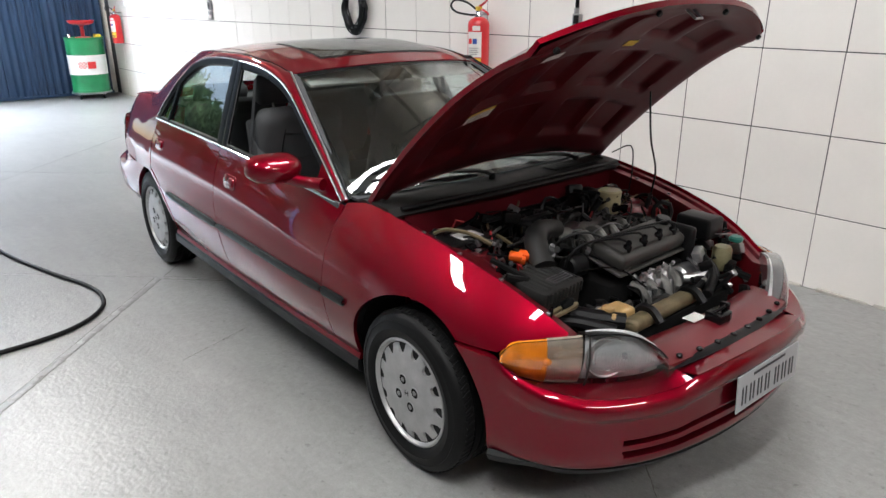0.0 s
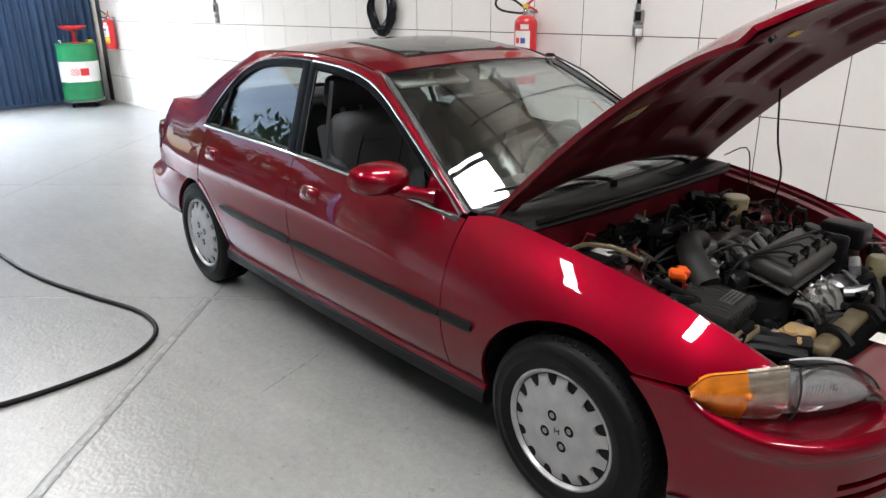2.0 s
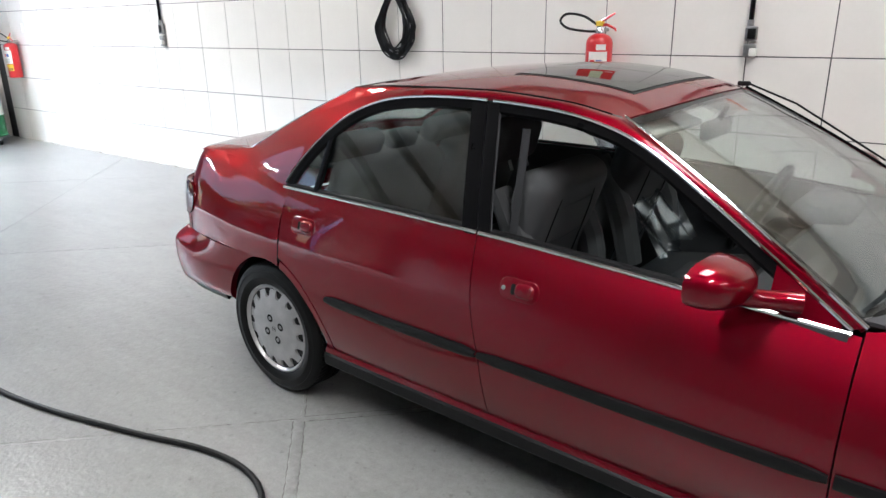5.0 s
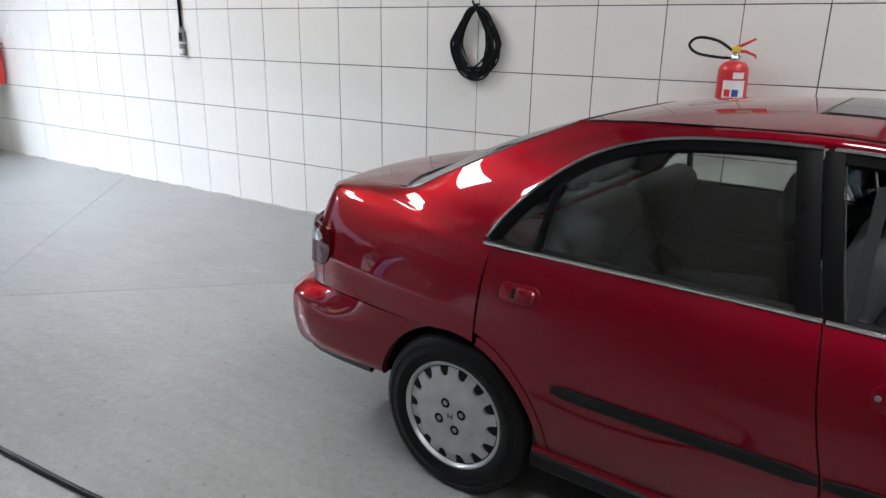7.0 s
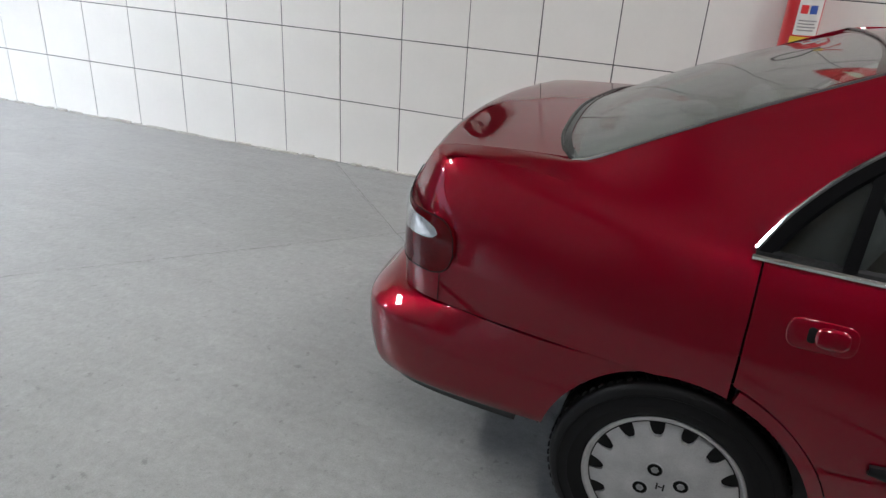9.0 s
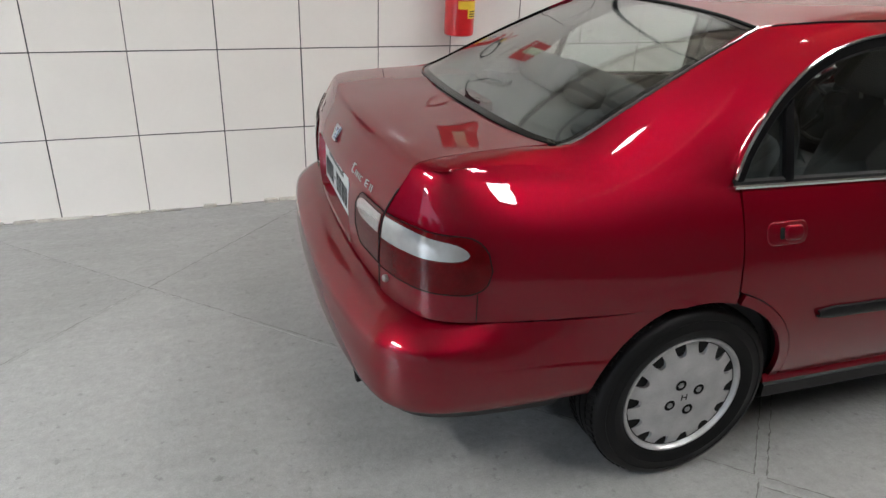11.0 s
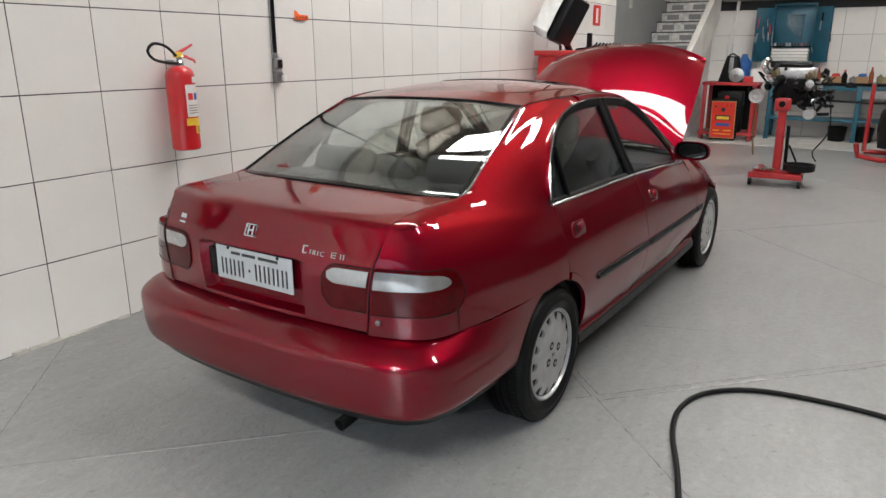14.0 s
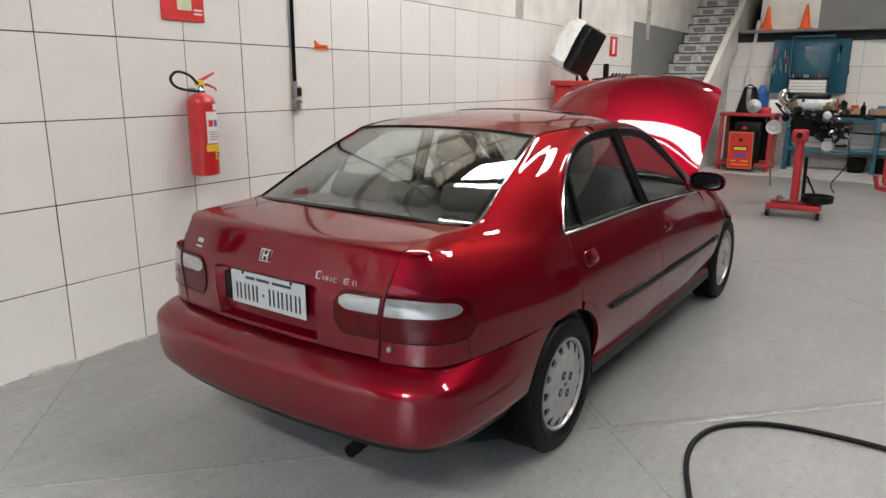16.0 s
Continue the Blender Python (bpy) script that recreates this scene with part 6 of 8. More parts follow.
for k in range(4):
    part("spark_boot", Geo().join(lathe([(0.015, 0.03), (0.016, 0.050), (0.011, 0.056), (0.009, 0.070), (0.004, 0.073)], 14), tilt @ Matrix.Translation((0.040, -0.15 + 0.10 * k, 0.012))), "gloss_black", bay)
    a = tilt @ Vector((0.040, -0.15 + 0.10 * k, 0.074))
    part("spark_lead", tube([tuple(a), (a.x - 0.03, a.y - 0.03, a.z + 0.015), (1.52, -0.16 - 0.012 * k, 0.745), (1.50, -0.25, 0.70 - 0.01 * k)], 0.0042, 6, smooth=14), "black", bay)
part("oil_cap", Geo().join(lathe([(0.028, 0.055), (0.030, 0.070), (0.026, 0.076), (0.0, 0.077)], 20), tilt @ Matrix.Translation((-0.02, 0.17, 0))), "black", bay)
part("belt_cover", rbox(1.56, 0.315, 0.62, 0.19, 0.035, 0.24, 0.02, 3), "black", bay)
rh = random.Random(4)
hs = np.array([[(1.650 + 0.042 * t + rh.uniform(-0.006, 0.006), -0.05 + 0.22 * s + rh.uniform(-0.006, 0.006), 0.628 - 0.075 * t ** 1.4 + 0.014 * math.sin(s * 31 + t * 5) * (0.4 + t) + rh.uniform(-0.009, 0.009)) for t in np.linspace(0, 1, 10)] for s in np.linspace(0, 1, 30)])
part("heat_shield", sheet(hs, thick=0.002), "steel", bay, "crumpled bright exhaust heat shield", angle=60)
for k in range(4):                        # short exhaust branches under the shield
    part("exhaust_branch", tube([(1.645, -0.055 + 0.072 * k, 0.600), (1.690, -0.050 + 0.070 * k, 0.585), (1.715, -0.030 + 0.058 * k, 0.535)], 0.0165, 10, smooth=8), "dull_alu", bay)
    part("shield_bolt", cyl((1.662, -0.020 + 0.062 * k, 0.630), (1.668, -0.020 + 0.062 * k, 0.642), 0.007, 6, 0.001), "steel", bay)
part("front_pipe", tube([(1.70, 0.19, 0.58), (1.735, 0.22, 0.585), (1.76, 0.26, 0.60)], [0.018, 0.022, 0.018], 10, smooth=8), "alu", bay)
part("alternator", cyl((1.66, 0.21, 0.55), (1.66, 0.31, 0.55), 0.055, 20, 0.01), "alu", bay)
part("intake_plenum", rbox(1.335, 0.06, 0.700, 0.075, 0.30, 0.070, 0.025, 3).join(cyl((1.335, -0.13, 0.705), (1.335, -0.05, 0.705), 0.036, 18, 0.006)), "dull_alu", bay, "cast aluminium intake plenum")
for k in range(4):
    part("intake_runner", tube([(1.36, -0.05 + 0.075 * k, 0.71), (1.41, -0.05 + 0.075 * k, 0.735), (1.46, -0.05 + 0.075 * k, 0.70)], 0.016, 8, smooth=8), "dull_alu", bay)
part("throttle_lever", lathe([(0.03, 0), (0.03, 0.006), (0.006, 0.008)], 18, pose(1.335, -0.03, 0.735, 20, 0, 0)), "steel", bay)
part("distributor", cyl((1.50, -0.24, 0.665), (1.50, -0.16, 0.665), 0.042, 18, 0.008), "black", bay)
# left side: brake reservoir, booster, tanks
part("brake_booster", lathe([(0.02, -0.07), (0.10, -0.06), (0.115, -0.02), (0.115, 0.02), (0.10, 0.05), (0.03, 0.07), (0.02, 0.09)], 28, pose(1.09, 0.36, 0.66, 0, 90, 0)), "black", bay)
part("brake_reservoir", lathe([(0.030, -0.065), (0.046, -0.055), (0.048, 0.0), (0.046, 0.012)], 24, Matrix.Translation((1.215, 0.350, 0.752))), "fluid", bay, "yellowed brake fluid reservoir")
part("reservoir_cap", lathe([(0.049, 0.012), (0.050, 0.036), (0.044, 0.042), (0.0, 0.043)], 28, Matrix.Translation((1.215, 0.350, 0.752))), "fluid", bay)
part("master_cylinder", cyl((1.14, 0.356, 0.655), (1.29, 0.356, 0.655), 0.022, 14, 0.004), "alu", bay)
part("fuse_box", rbox(1.60, 0.43, 0.715, 0.15, 0.11, 0.085, 0.014, 3), "black", bay, "black fuse box")
part("washer_tank", lathe([(0.030, -0.06), (0.037, -0.05), (0.037, 0.02), (0.030, 0.034), (0.020, 0.036)], 20, Matrix.Translation((1.735, 0.385, 0.638))), "old_fluid", bay, "pale washer tank")
part("washer_cap", cyl((1.765, 0.42, 0.690), (1.765, 0.42, 0.712), 0.026, 18, 0.006), "green_cap", bay, "teal green filler cap")
part("upper_hose", tube([(1.80, 0.20, 0.575), (1.76, 0.27, 0.60), (1.72, 0.33, 0.59), (1.70, 0.40, 0.56)], 0.021, 10, smooth=12), "black", bay)
part("upper_hose", tube([(1.83, 0.14, 0.57), (1.79, 0.24, 0.605), (1.72, 0.30, 0.63), (1.66, 0.30, 0.64)], 0.018, 10, smooth=12), "black", bay)
part("hose_clamp", lathe([(0.0235, -0.006), (0.0235, 0.006), (0.021, 0.006), (0.021, -0.006)], 18, pose(1.775, 0.25, 0.598, 60, 0, 40), close=True), "steel", bay)
rb_ = random.Random(21)
for k in range(90):                       # hoses, lines and wires that fill the bay
    x0, y0 = rb_.uniform(1.06, 1.50), rb_.uniform(-0.45, 0.48)
    pts, z = [(x0, y0, rb_.uniform(0.60, 0.70))], 0
    for q in range(4):
        px, py, pz = pts[-1]
        pts.append((min(1.72, max(1.05, px + rb_.uniform(-0.09, 0.10))), min(0.52, max(-0.50, py + rb_.uniform(-0.13, 0.13))), min(0.775 - 0.26 * max(0, px - 1.3), max(0.50, 0.66 + rb_.uniform(-0.10, 0.12)))))
    part("wire" if k % 3 else "hose", tube(pts, rb_.choice((0.003, 0.004, 0.005)) if k % 3 else rb_.choice((0.008, 0.011, 0.013)), 6, smooth=16), rb_.choice(("black", "dusty", "gloss_black", "dusty", "steel", "dark_red")) if k % 3 else rb_.choice(("dusty", "black")), bay)
for k in range(46):                       # brackets, valves, bolts and plugs
    x, y = rb_.uniform(1.08, 1.50), rb_.uniform(-0.40, 0.50)
    z = rb_.uniform(0.62, 0.735)
    s = rb_.uniform(0.014, 0.036)
    m_ = pose(x, y, z, rb_.uniform(-30, 30), rb_.uniform(-30, 30), rb_.uniform(0, 180))
    gq = Geo().join(rbox(0, 0, 0, s * rb_.uniform(1, 2.2), s, s * rb_.uniform(0.6, 1.3), s * 0.2, 2), m_) if k % 2 else Geo().join(lathe([(s * 0.3, -s), (s * 0.55, -s * 0.8), (s * 0.55, s * 0.3), (s * 0.3, s * 0.4), (s * 0.3, s)], 12), m_)
    part("bracket" if k % 2 else "valve", gq, rb_.choice(("dusty", "steel", "dusty", "alu", "black", "dusty", "rust")), bay)

for k in range(44):                       # lines along the firewall and the wings
    side = k % 3
    x0 = rb_.uniform(1.05, 1.16) if side < 2 else rb_.uniform(1.15, 1.70)
    y0 = rb_.uniform(-0.55, 0.50) if side < 2 else rb_.choice((0.50, 0.47, -0.53, 0.45))
    zt = 0.79 - 0.22 * max(0, x0 - 1.2)
    pts = [(x0, y0, zt - rb_.uniform(0.0, 0.10))]
    for w in range(3):
        px, py, pz = pts[-1]
        pts.append((px + rb_.uniform(-0.03, 0.08), min(0.54, max(-0.55, py + rb_.uniform(-0.12, 0.12))), min(zt, max(0.58, pz + rb_.uniform(-0.06, 0.05)))))
    part("line", tube(pts, rb_.choice((0.0035, 0.005, 0.008, 0.011)), 6, smooth=14), rb_.choice(("black", "black", "dark", "steel", "gloss_black", "rust")), bay)
    if k % 2:
        s = rb_.uniform(0.02, 0.045)
        part("bracket", Geo().join(rbox(0, 0, 0, s * 1.6, s, s, s * 0.2, 2), pose(*pts[1], rb_.uniform(-30, 30), rb_.uniform(-30, 30), rb_.uniform(0, 90))), rb_.choice(("black", "black", "steel", "dark", "alu")), bay)

rl = random.Random(8)
for k in range(34):                       # clutter between the fuse box and the far headlamp, and by the radiator
    x, y = (rl.uniform(1.62, 1.86), rl.uniform(0.34, 0.50)) if k % 3 else (rl.uniform(1.66, 1.84), rl.uniform(0.24, 0.36))
    z = rl.uniform(0.52, 0.66 - 0.3 * max(0, x - 1.68))
    s = rl.uniform(0.016, 0.038)
    if k % 2:
        part("hose", tube([(x, y, z), (x + rl.uniform(-0.05, 0.05), y + rl.uniform(-0.06, 0.04), z + rl.uniform(-0.02, 0.03)), (x + rl.uniform(-0.09, 0.06), y + rl.uniform(-0.10, 0.04), z - rl.uniform(0, 0.06))], rl.choice((0.005, 0.008, 0.014)), 7, smooth=9), rl.choice(("black", "black", "dark", "steel")), bay)
    else:
        part("bracket", Geo().join(rbox(0, 0, 0, s * 1.8, s, s * 1.3, s * 0.2, 2), pose(x, y, z, rl.uniform(-40, 40), rl.uniform(-40, 40), rl.uniform(0, 180))), rl.choice(("black", "black", "steel", "dark", "underpaint", "alu")), bay)

rc = random.Random(33)
for k in range(46):                       # dark hoses and leads round the cover, by the air box and behind the radiator
    if k % 2:
        x, y, z = rc.uniform(1.62, 1.76), rc.uniform(-0.36, 0.16), rc.uniform(0.530, 0.585)
    else:
        x, y, z = rc.uniform(1.24, 1.46), rc.uniform(-0.22, 0.34), rc.uniform(0.690, 0.755)
    pts = [(x, y, z)]
    for q in range(3):
        px, py, pz = pts[-1]
        pts.append((min(1.78, px + rc.uniform(-0.05, 0.06)), py + rc.uniform(-0.09, 0.09), min(0.765 if k % 2 == 0 else 0.60, max(0.50, pz + rc.uniform(-0.045, 0.035)))))
    part("hose", tube(pts, rc.choice((0.0045, 0.007, 0.010, 0.013)), 7, smooth=14), rc.choice(("black", "gloss_black", "black", "dusty")), bay)
    if k % 5 == 0:
        part("connector", Geo().join(rbox(0, 0, 0, 0.030, 0.020, 0.018, 0.004, 2), pose(*pts[2], rc.uniform(-30, 30), rc.uniform(-30, 30), rc.uniform(0, 180))), rc.choice(("dusty", "steel", "black", "dull_alu")), bay)

# ---------------------------------------------------------------- cabin


def padded(cx, cy, cz, sx, sy, sz, m, r=0.06, bulge=0.02):
    """A stuffed cushion."""
    g = rbox(0, 0, 0, sx, sy, sz, r, 5)
    out = []
    for x, y, z in g.v:
        k = (1 - (2 * x / sx) ** 2) * (1 - (2 * y / sy) ** 2)
        out.append((x, y, z + (bulge * max(0, k) if z > 0 else 0)))
    g.v = out
    return Geo().join(g, Matrix.Translation((cx, cy, cz)) @ m)


for sg in (-1, 1):
    st = part("front_seat", padded(0.06, sg * 0.36, 0.46, 0.50, 0.48, 0.15, pose(0, 0, 0, 0, -8, 0), 0.06, 0.03), "seat", car, "grey fabric front seat")
    part("backrest", padded(-0.275, sg * 0.36, 0.775, 0.60, 0.47, 0.14, pose(0, 0, 0, 0, -70, 0), 0.065, 0.02), "seat", st)
    part("headrest", padded(-0.405, sg * 0.36, 1.125, 0.16, 0.26, 0.09, pose(0, 0, 0, 0, -74, 0), 0.04, 0.01), "seat", st)
    bm_ = Matrix.Translation((-0.275, sg * 0.36, 0.775)) @ pose(0, 0, 0, 0, -70, 0)
    for y in (-0.125, 0.125):
        part("piping", Geo().join(tube([(-0.26, y, -0.071), (0.0, y, -0.073), (0.20, y * 0.94, -0.071), (0.27, y * 0.7, -0.055)], 0.0028, 6, smooth=10), bm_), "black", st)
    for x in (-0.08, 0.06, 0.20):
        part("piping", Geo().join(tube([(x, -0.125, -0.072), (x - 0.01, 0, -0.073), (x, 0.125, -0.072)], 0.0022, 6, smooth=8), bm_), "trim", st)
    for k in (-1, 1):
        part("bolster", tube([(-0.16, sg * 0.36 + k * 0.205, 0.56), (-0.21, sg * 0.36 + k * 0.215, 0.78), (-0.33, sg * 0.36 + k * 0.19, 0.98)], [0.05, 0.055, 0.04], 10, smooth=8), "seat", st)
        part("headrest_post", cyl((-0.375, sg * 0.36 + k * 0.05, 1.02), (-0.395, sg * 0.36 + k * 0.05, 1.08), 0.006), "steel", st)
    # door cards
    dc = np.array([[(x, sg * (float(half_width(x)) - 0.075 - 0.045 * max(0, (z - 0.6) / 0.3)), z) for z in np.linspace(0.28, float(belt(min(x, 0.77))) + 0.003, 10)] for x in np.linspace(-1.20, 0.77, 30)])
    part("door_card", sheet(dc, thick=0.01), "trim", car, "dark grey door lining")
    for x in (0.15, -0.72):
        part("armrest", rbox(x, sg * 0.725, 0.66, 0.42, 0.07, 0.06, 0.02, 3), "trim", car)
    ipil = rail.copy()
    ipil[:, :, 1] += 0.028
    part("pillar_trim", sheet(ipil if sg < 0 else flip_y(ipil)), "trim", car)
    qp = upper[:ARC + 14, 1:].copy() + np.array((0.012, 0.030, -0.018))
    part("pillar_lining", sheet(qp if sg < 0 else flip_y(qp)), "trim", car)
    # seat belt
    part("seat_belt", sheet(np.array([[(-0.245 + 0.02 * t + dx, sg * (0.575 + 0.12 * (1 - t)), 1.20 - 0.72 * (1 - t)) for dx in (0, 0.030)] for t in np.linspace(0, 1, 8)]), thick=0.002), "trim", car)
rear = part("rear_seat", padded(-0.82, 0, 0.46, 0.50, 1.28, 0.16, pose(0, 0, 0, 0, -6, 0), 0.06, 0.02), "seat", car, "grey fabric rear bench")
for y in (-0.33, 0.33):
    part("backrest", padded(-1.135, y, 0.735, 0.58, 0.62, 0.14, pose(0, 0, 0, 0, -66, 0), 0.06, 0.025), "seat", rear)
    part("headrest", padded(-1.275, y, 1.010, 0.13, 0.34, 0.10, pose(0, 0, 0, 0, -60, 0), 0.045, 0.01), "seat", rear)
part("centre_headrest", padded(-1.29, 0.0, 0.995, 0.10, 0.18, 0.09, pose(0, 0, 0, 0, -60, 0), 0.04, 0.01), "seat", rear)
shelf = np.array([[(x - 0.10 * (1 - (y / 0.56) ** 2) * (1 if x < -1.4 else 0.0), y, 0.958) for x in np.linspace(-1.22, -1.66, 7)] for y in np.linspace(-0.56, 0.56, 20)])
part("parcel_shelf", sheet(shelf, thick=0.012), "seat", car, "grey parcel shelf")
for y in (-0.40, 0.40):
    part("speaker_grille", lathe([(0.085, 0), (0.085, 0.012), (0.07, 0.022), (0.0, 0.024)], 24, Matrix.Translation((-1.47, y, 0.964)) @ Matrix.Diagonal((0.75, 1.2, 1, 1))), "trim", car)
part("high_brake_lamp", rbox(-1.70, 0, 0.985, 0.05, 0.20, 0.035, 0.01), "lamp_red", car, "red high brake lamp behind the rear window")
part("cabin_floor", rbox(-0.2, 0, 0.27, 2.1, 1.40, 0.02, 0.005), "trim", car)
hd = roof[2:-2, 2:-2].copy()
hd[:, :, 2] -= 0.035
part("headliner", sheet(hd, thick=0.006), "liner", car, "pale fabric headliner")
dash = np.array([[(0.40 + 0.50 * t + (0.0 if t < 0.3 else 0.05 * (1 - (y / 0.7) ** 2)), y, z) for t, z in ((0.10, 0.50), (0.05, 0.66), (0.08, 0.76), (0.20, 0.825), (0.45, 0.842), (0.72, 0.846), (0.86, 0.842))] for y in np.linspace(-0.68, 0.68, 24)])
dsh = part("dashboard", sheet(dash, thick=0.01), "trim", car, "dark grey dashboard")
part("instrument_hood", padded(0.50, 0.36, 0.845, 0.20, 0.36, 0.09, pose(0, 0, 0, 0, 6, 0), 0.035, 0.015), "trim", dsh)
part("console", rbox(0.28, 0, 0.48, 0.36, 0.20, 0.34, 0.03, 3), "trim", dsh)
swm = pose(0.265, 0.36, 0.815, 0, -64, 0)
sw = part("steering_wheel", Geo().join(tube([(0.185 * math.cos(a), 0.185 * math.sin(a), 0) for a in np.linspace(0, 2 * math.pi, 33)], 0.014, 8, cap=False), swm).join(rbox(0, 0, -0.012, 0.13, 0.16, 0.05, 0.03, 3), swm), "black", car, "black steering wheel")
for a in (0.35, math.pi - 0.35, -1.1, math.pi + 1.1):
    part("spoke", Geo().join(tube([(0, 0, -0.01), (0.18 * math.sin(a), 0.18 * math.cos(a), 0)], 0.014, 6), swm), "black", sw)
part("steering_column", cyl((0.28, 0.36, 0.80), (0.50, 0.36, 0.70), 0.04), "trim", sw)
part("rear_view_mirror", rbox(0.185, 0.0, 1.165, 0.035, 0.24, 0.065, 0.018, 3).join(cyl((0.19, 0, 1.19), (0.215, 0, 1.245), 0.010)), "trim", car, "dark rear view mirror")
for y in (-0.30, 0.30):
    part("sun_visor", Geo().join(rbox(0, 0, 0, 0.16, 0.38, 0.018, 0.008, 2), pose(0.10, y, 1.222, 0, 20, 0)), "liner", car)
# clear plastic draped over the driver's seat
fl = np.zeros((26, 18, 3))
for i, a in enumerate(np.linspace(0, 1, 26)):
    for j, b in enumerate(np.linspace(0, 1, 18)):
        w_ = 0.018 * math.sin(19 * b + 3 * a) + 0.010 * math.sin(37 * b + 5 * a)
        fl[i, j] = (-0.155 - 0.22 * a + 0.12 * (1 - a) ** 2 + w_, 0.16 + 0.42 * b, 0.60 + 0.50 * a + 0.01 * math.sin(12 * b))
part("plastic_cover", sheet(fl, thick=0.0006), "film", car, "clear plastic sheet over the driver's seat")
part("aerial_base", rbox(0.11, 0.50, 1.272, 0.05, 0.022, 0.018, 0.007, 2).join(tube([(0.12, 0.50, 1.275), (0.30, 0.545, 1.20), (0.62, 0.62, 1.00)], 0.004, 6)), "black", car, "black roof aerial folded along the pillar")

# ---------------------------------------------------------------- things on the wall and the floor


def extinguisher(x, y, z0, h, r, m=None, group="fire extinguishers"):
    e = thing("fire_extinguisher", "red fire extinguisher with black hose hung on the tiled wall", "extinguisher", m or pose(x, y, z0), group)
    part("cylinder", lathe([(r * 0.86, 0), (r * 0.98, 0.006), (r, 0.02), (r, h * 0.88), (r * 0.93, h * 0.93), (r * 0.72, h * 0.97), (r * 0.36, h)], 36), "red", e)
    part("neck", lathe([(r * 0.36, h), (r * 0.34, h + 0.02), (r * 0.26, h + 0.03), (r * 0.26, h + 0.045)], 20), "chrome", e)
    part("valve", rbox(0.0, 0, h + 0.058, 0.05, 0.035, 0.035, 0.008, 2), "yellow", e, "brass valve body")
    part("handle", tube([(0.0, 0, h + 0.070), (0.045, -0.005, h + 0.090), (0.10, -0.012, h + 0.118)], [0.010, 0.009, 0.006], 8), "red", e)
    part("carrying_grip", tube([(0.0, 0, h + 0.050), (0.05, -0.004, h + 0.050), (0.105, -0.010, h + 0.028), (0.112, -0.010, h + 0.012)], [0.010, 0.009, 0.007, 0.005], 8), "red", e)
    part("hose", tube([(-0.02, -0.01, h + 0.055), (-0.10, -0.035, h + 0.105), (-0.20, -0.06, h + 0.120), (-0.245, -0.065, h + 0.080), (-0.20, -0.055, h + 0.035), (-0.09, -0.03, h + 0.015), (-0.025, -0.02, h + 0.012)], 0.0080, 10, smooth=30), "black", e, "black rubber hose loop")

    def curved(a0, a1, za, zb, mat, name, lift=0.0008):
        g = np.array([[((r + lift) * math.cos(a), (r + lift) * math.sin(a), z) for z in (za, zb)] for a in np.linspace(math.radians(a0), math.radians(a1), 14)])
        return part(name, sheet(g, thick=0.0005, centre=(0, 0, h / 2)), mat, e)

    curved(-112, -28, h * 0.40, h * 0.78, "paper", "instruction_label")
    curved(-104, -82, h * 0.60, h * 0.68, "bright_red", "label_mark", 0.0016)
    curved(-76, -52, h * 0.60, h * 0.68, "blue_ink", "label_mark", 0.0016)
    for k in range(4):
        curved(-104, -50 + 6 * (k % 2), h * (0.44 + 0.03 * k), h * (0.452 + 0.03 * k), "steel", "label_line", 0.0014)
    curved(-118, -30, h * 0.30, h * 0.385, "yellow", "yellow_tag", 0.0016)
    curved(-80, -30, h * 0.20, h * 0.31, "yellow", "yellow_tag", 0.0017)
    for k in range(3):
        curved(-72, -36, h * (0.215 + 0.027 * k), h * (0.228 + 0.027 * k), "ink", "tag_line", 0.0024)
    curved(-78, -36, h * 0.80, h * 0.87, "paper", "seal_label")
    part("wall_hook", rbox(0, r * 0.7, h + 0.02, 0.03, max(0.03, 2 * (1.77 - y) - r * 1.2), 0.02, 0.004, 1), "steel", e)
    return e


extinguisher(-1.135, 1.672, 0.945, 0.490, 0.083)
extinguisher(-9.70, 1.665, 0.88, 0.46, 0.085)

# coil of cable on a hook
coil = thing("cable_coil", "coil of black electric cable hanging on the wall", "cable", pose(-2.885, 1.735, 1.50))
rc = random.Random(5)
for k in range(22):
    wx, wz, ox, oz = 0.155 + rc.uniform(-0.045, 0.035), 0.205 + rc.uniform(-0.035, 0.045), rc.uniform(-0.02, 0.02), rc.uniform(-0.015, 0.0)
    top = 0.235
    pts = []
    for a in np.linspace(0, 2 * math.pi, 29):
        q = math.sin(a)
        w = wx * (1 - 0.35 * max(0, q))
        pts.append((ox + w * math.cos(a) + 0.012 * math.sin(3 * a + k), -0.004 * (k % 5) + rc.uniform(-0.004, 0.004), oz + (top - oz if q > 0 else wz) * q))
    pts[-1] = pts[0]
    part("cable_turn", tube(pts, 0.0074, 6, cap=False, smooth=48), "gloss_black", coil)
part("hook", tube([(0.0, 0.034, 0.255), (0.0, -0.03, 0.245), (0.0, -0.055, 0.270)], 0.008, 8), "black", coil)


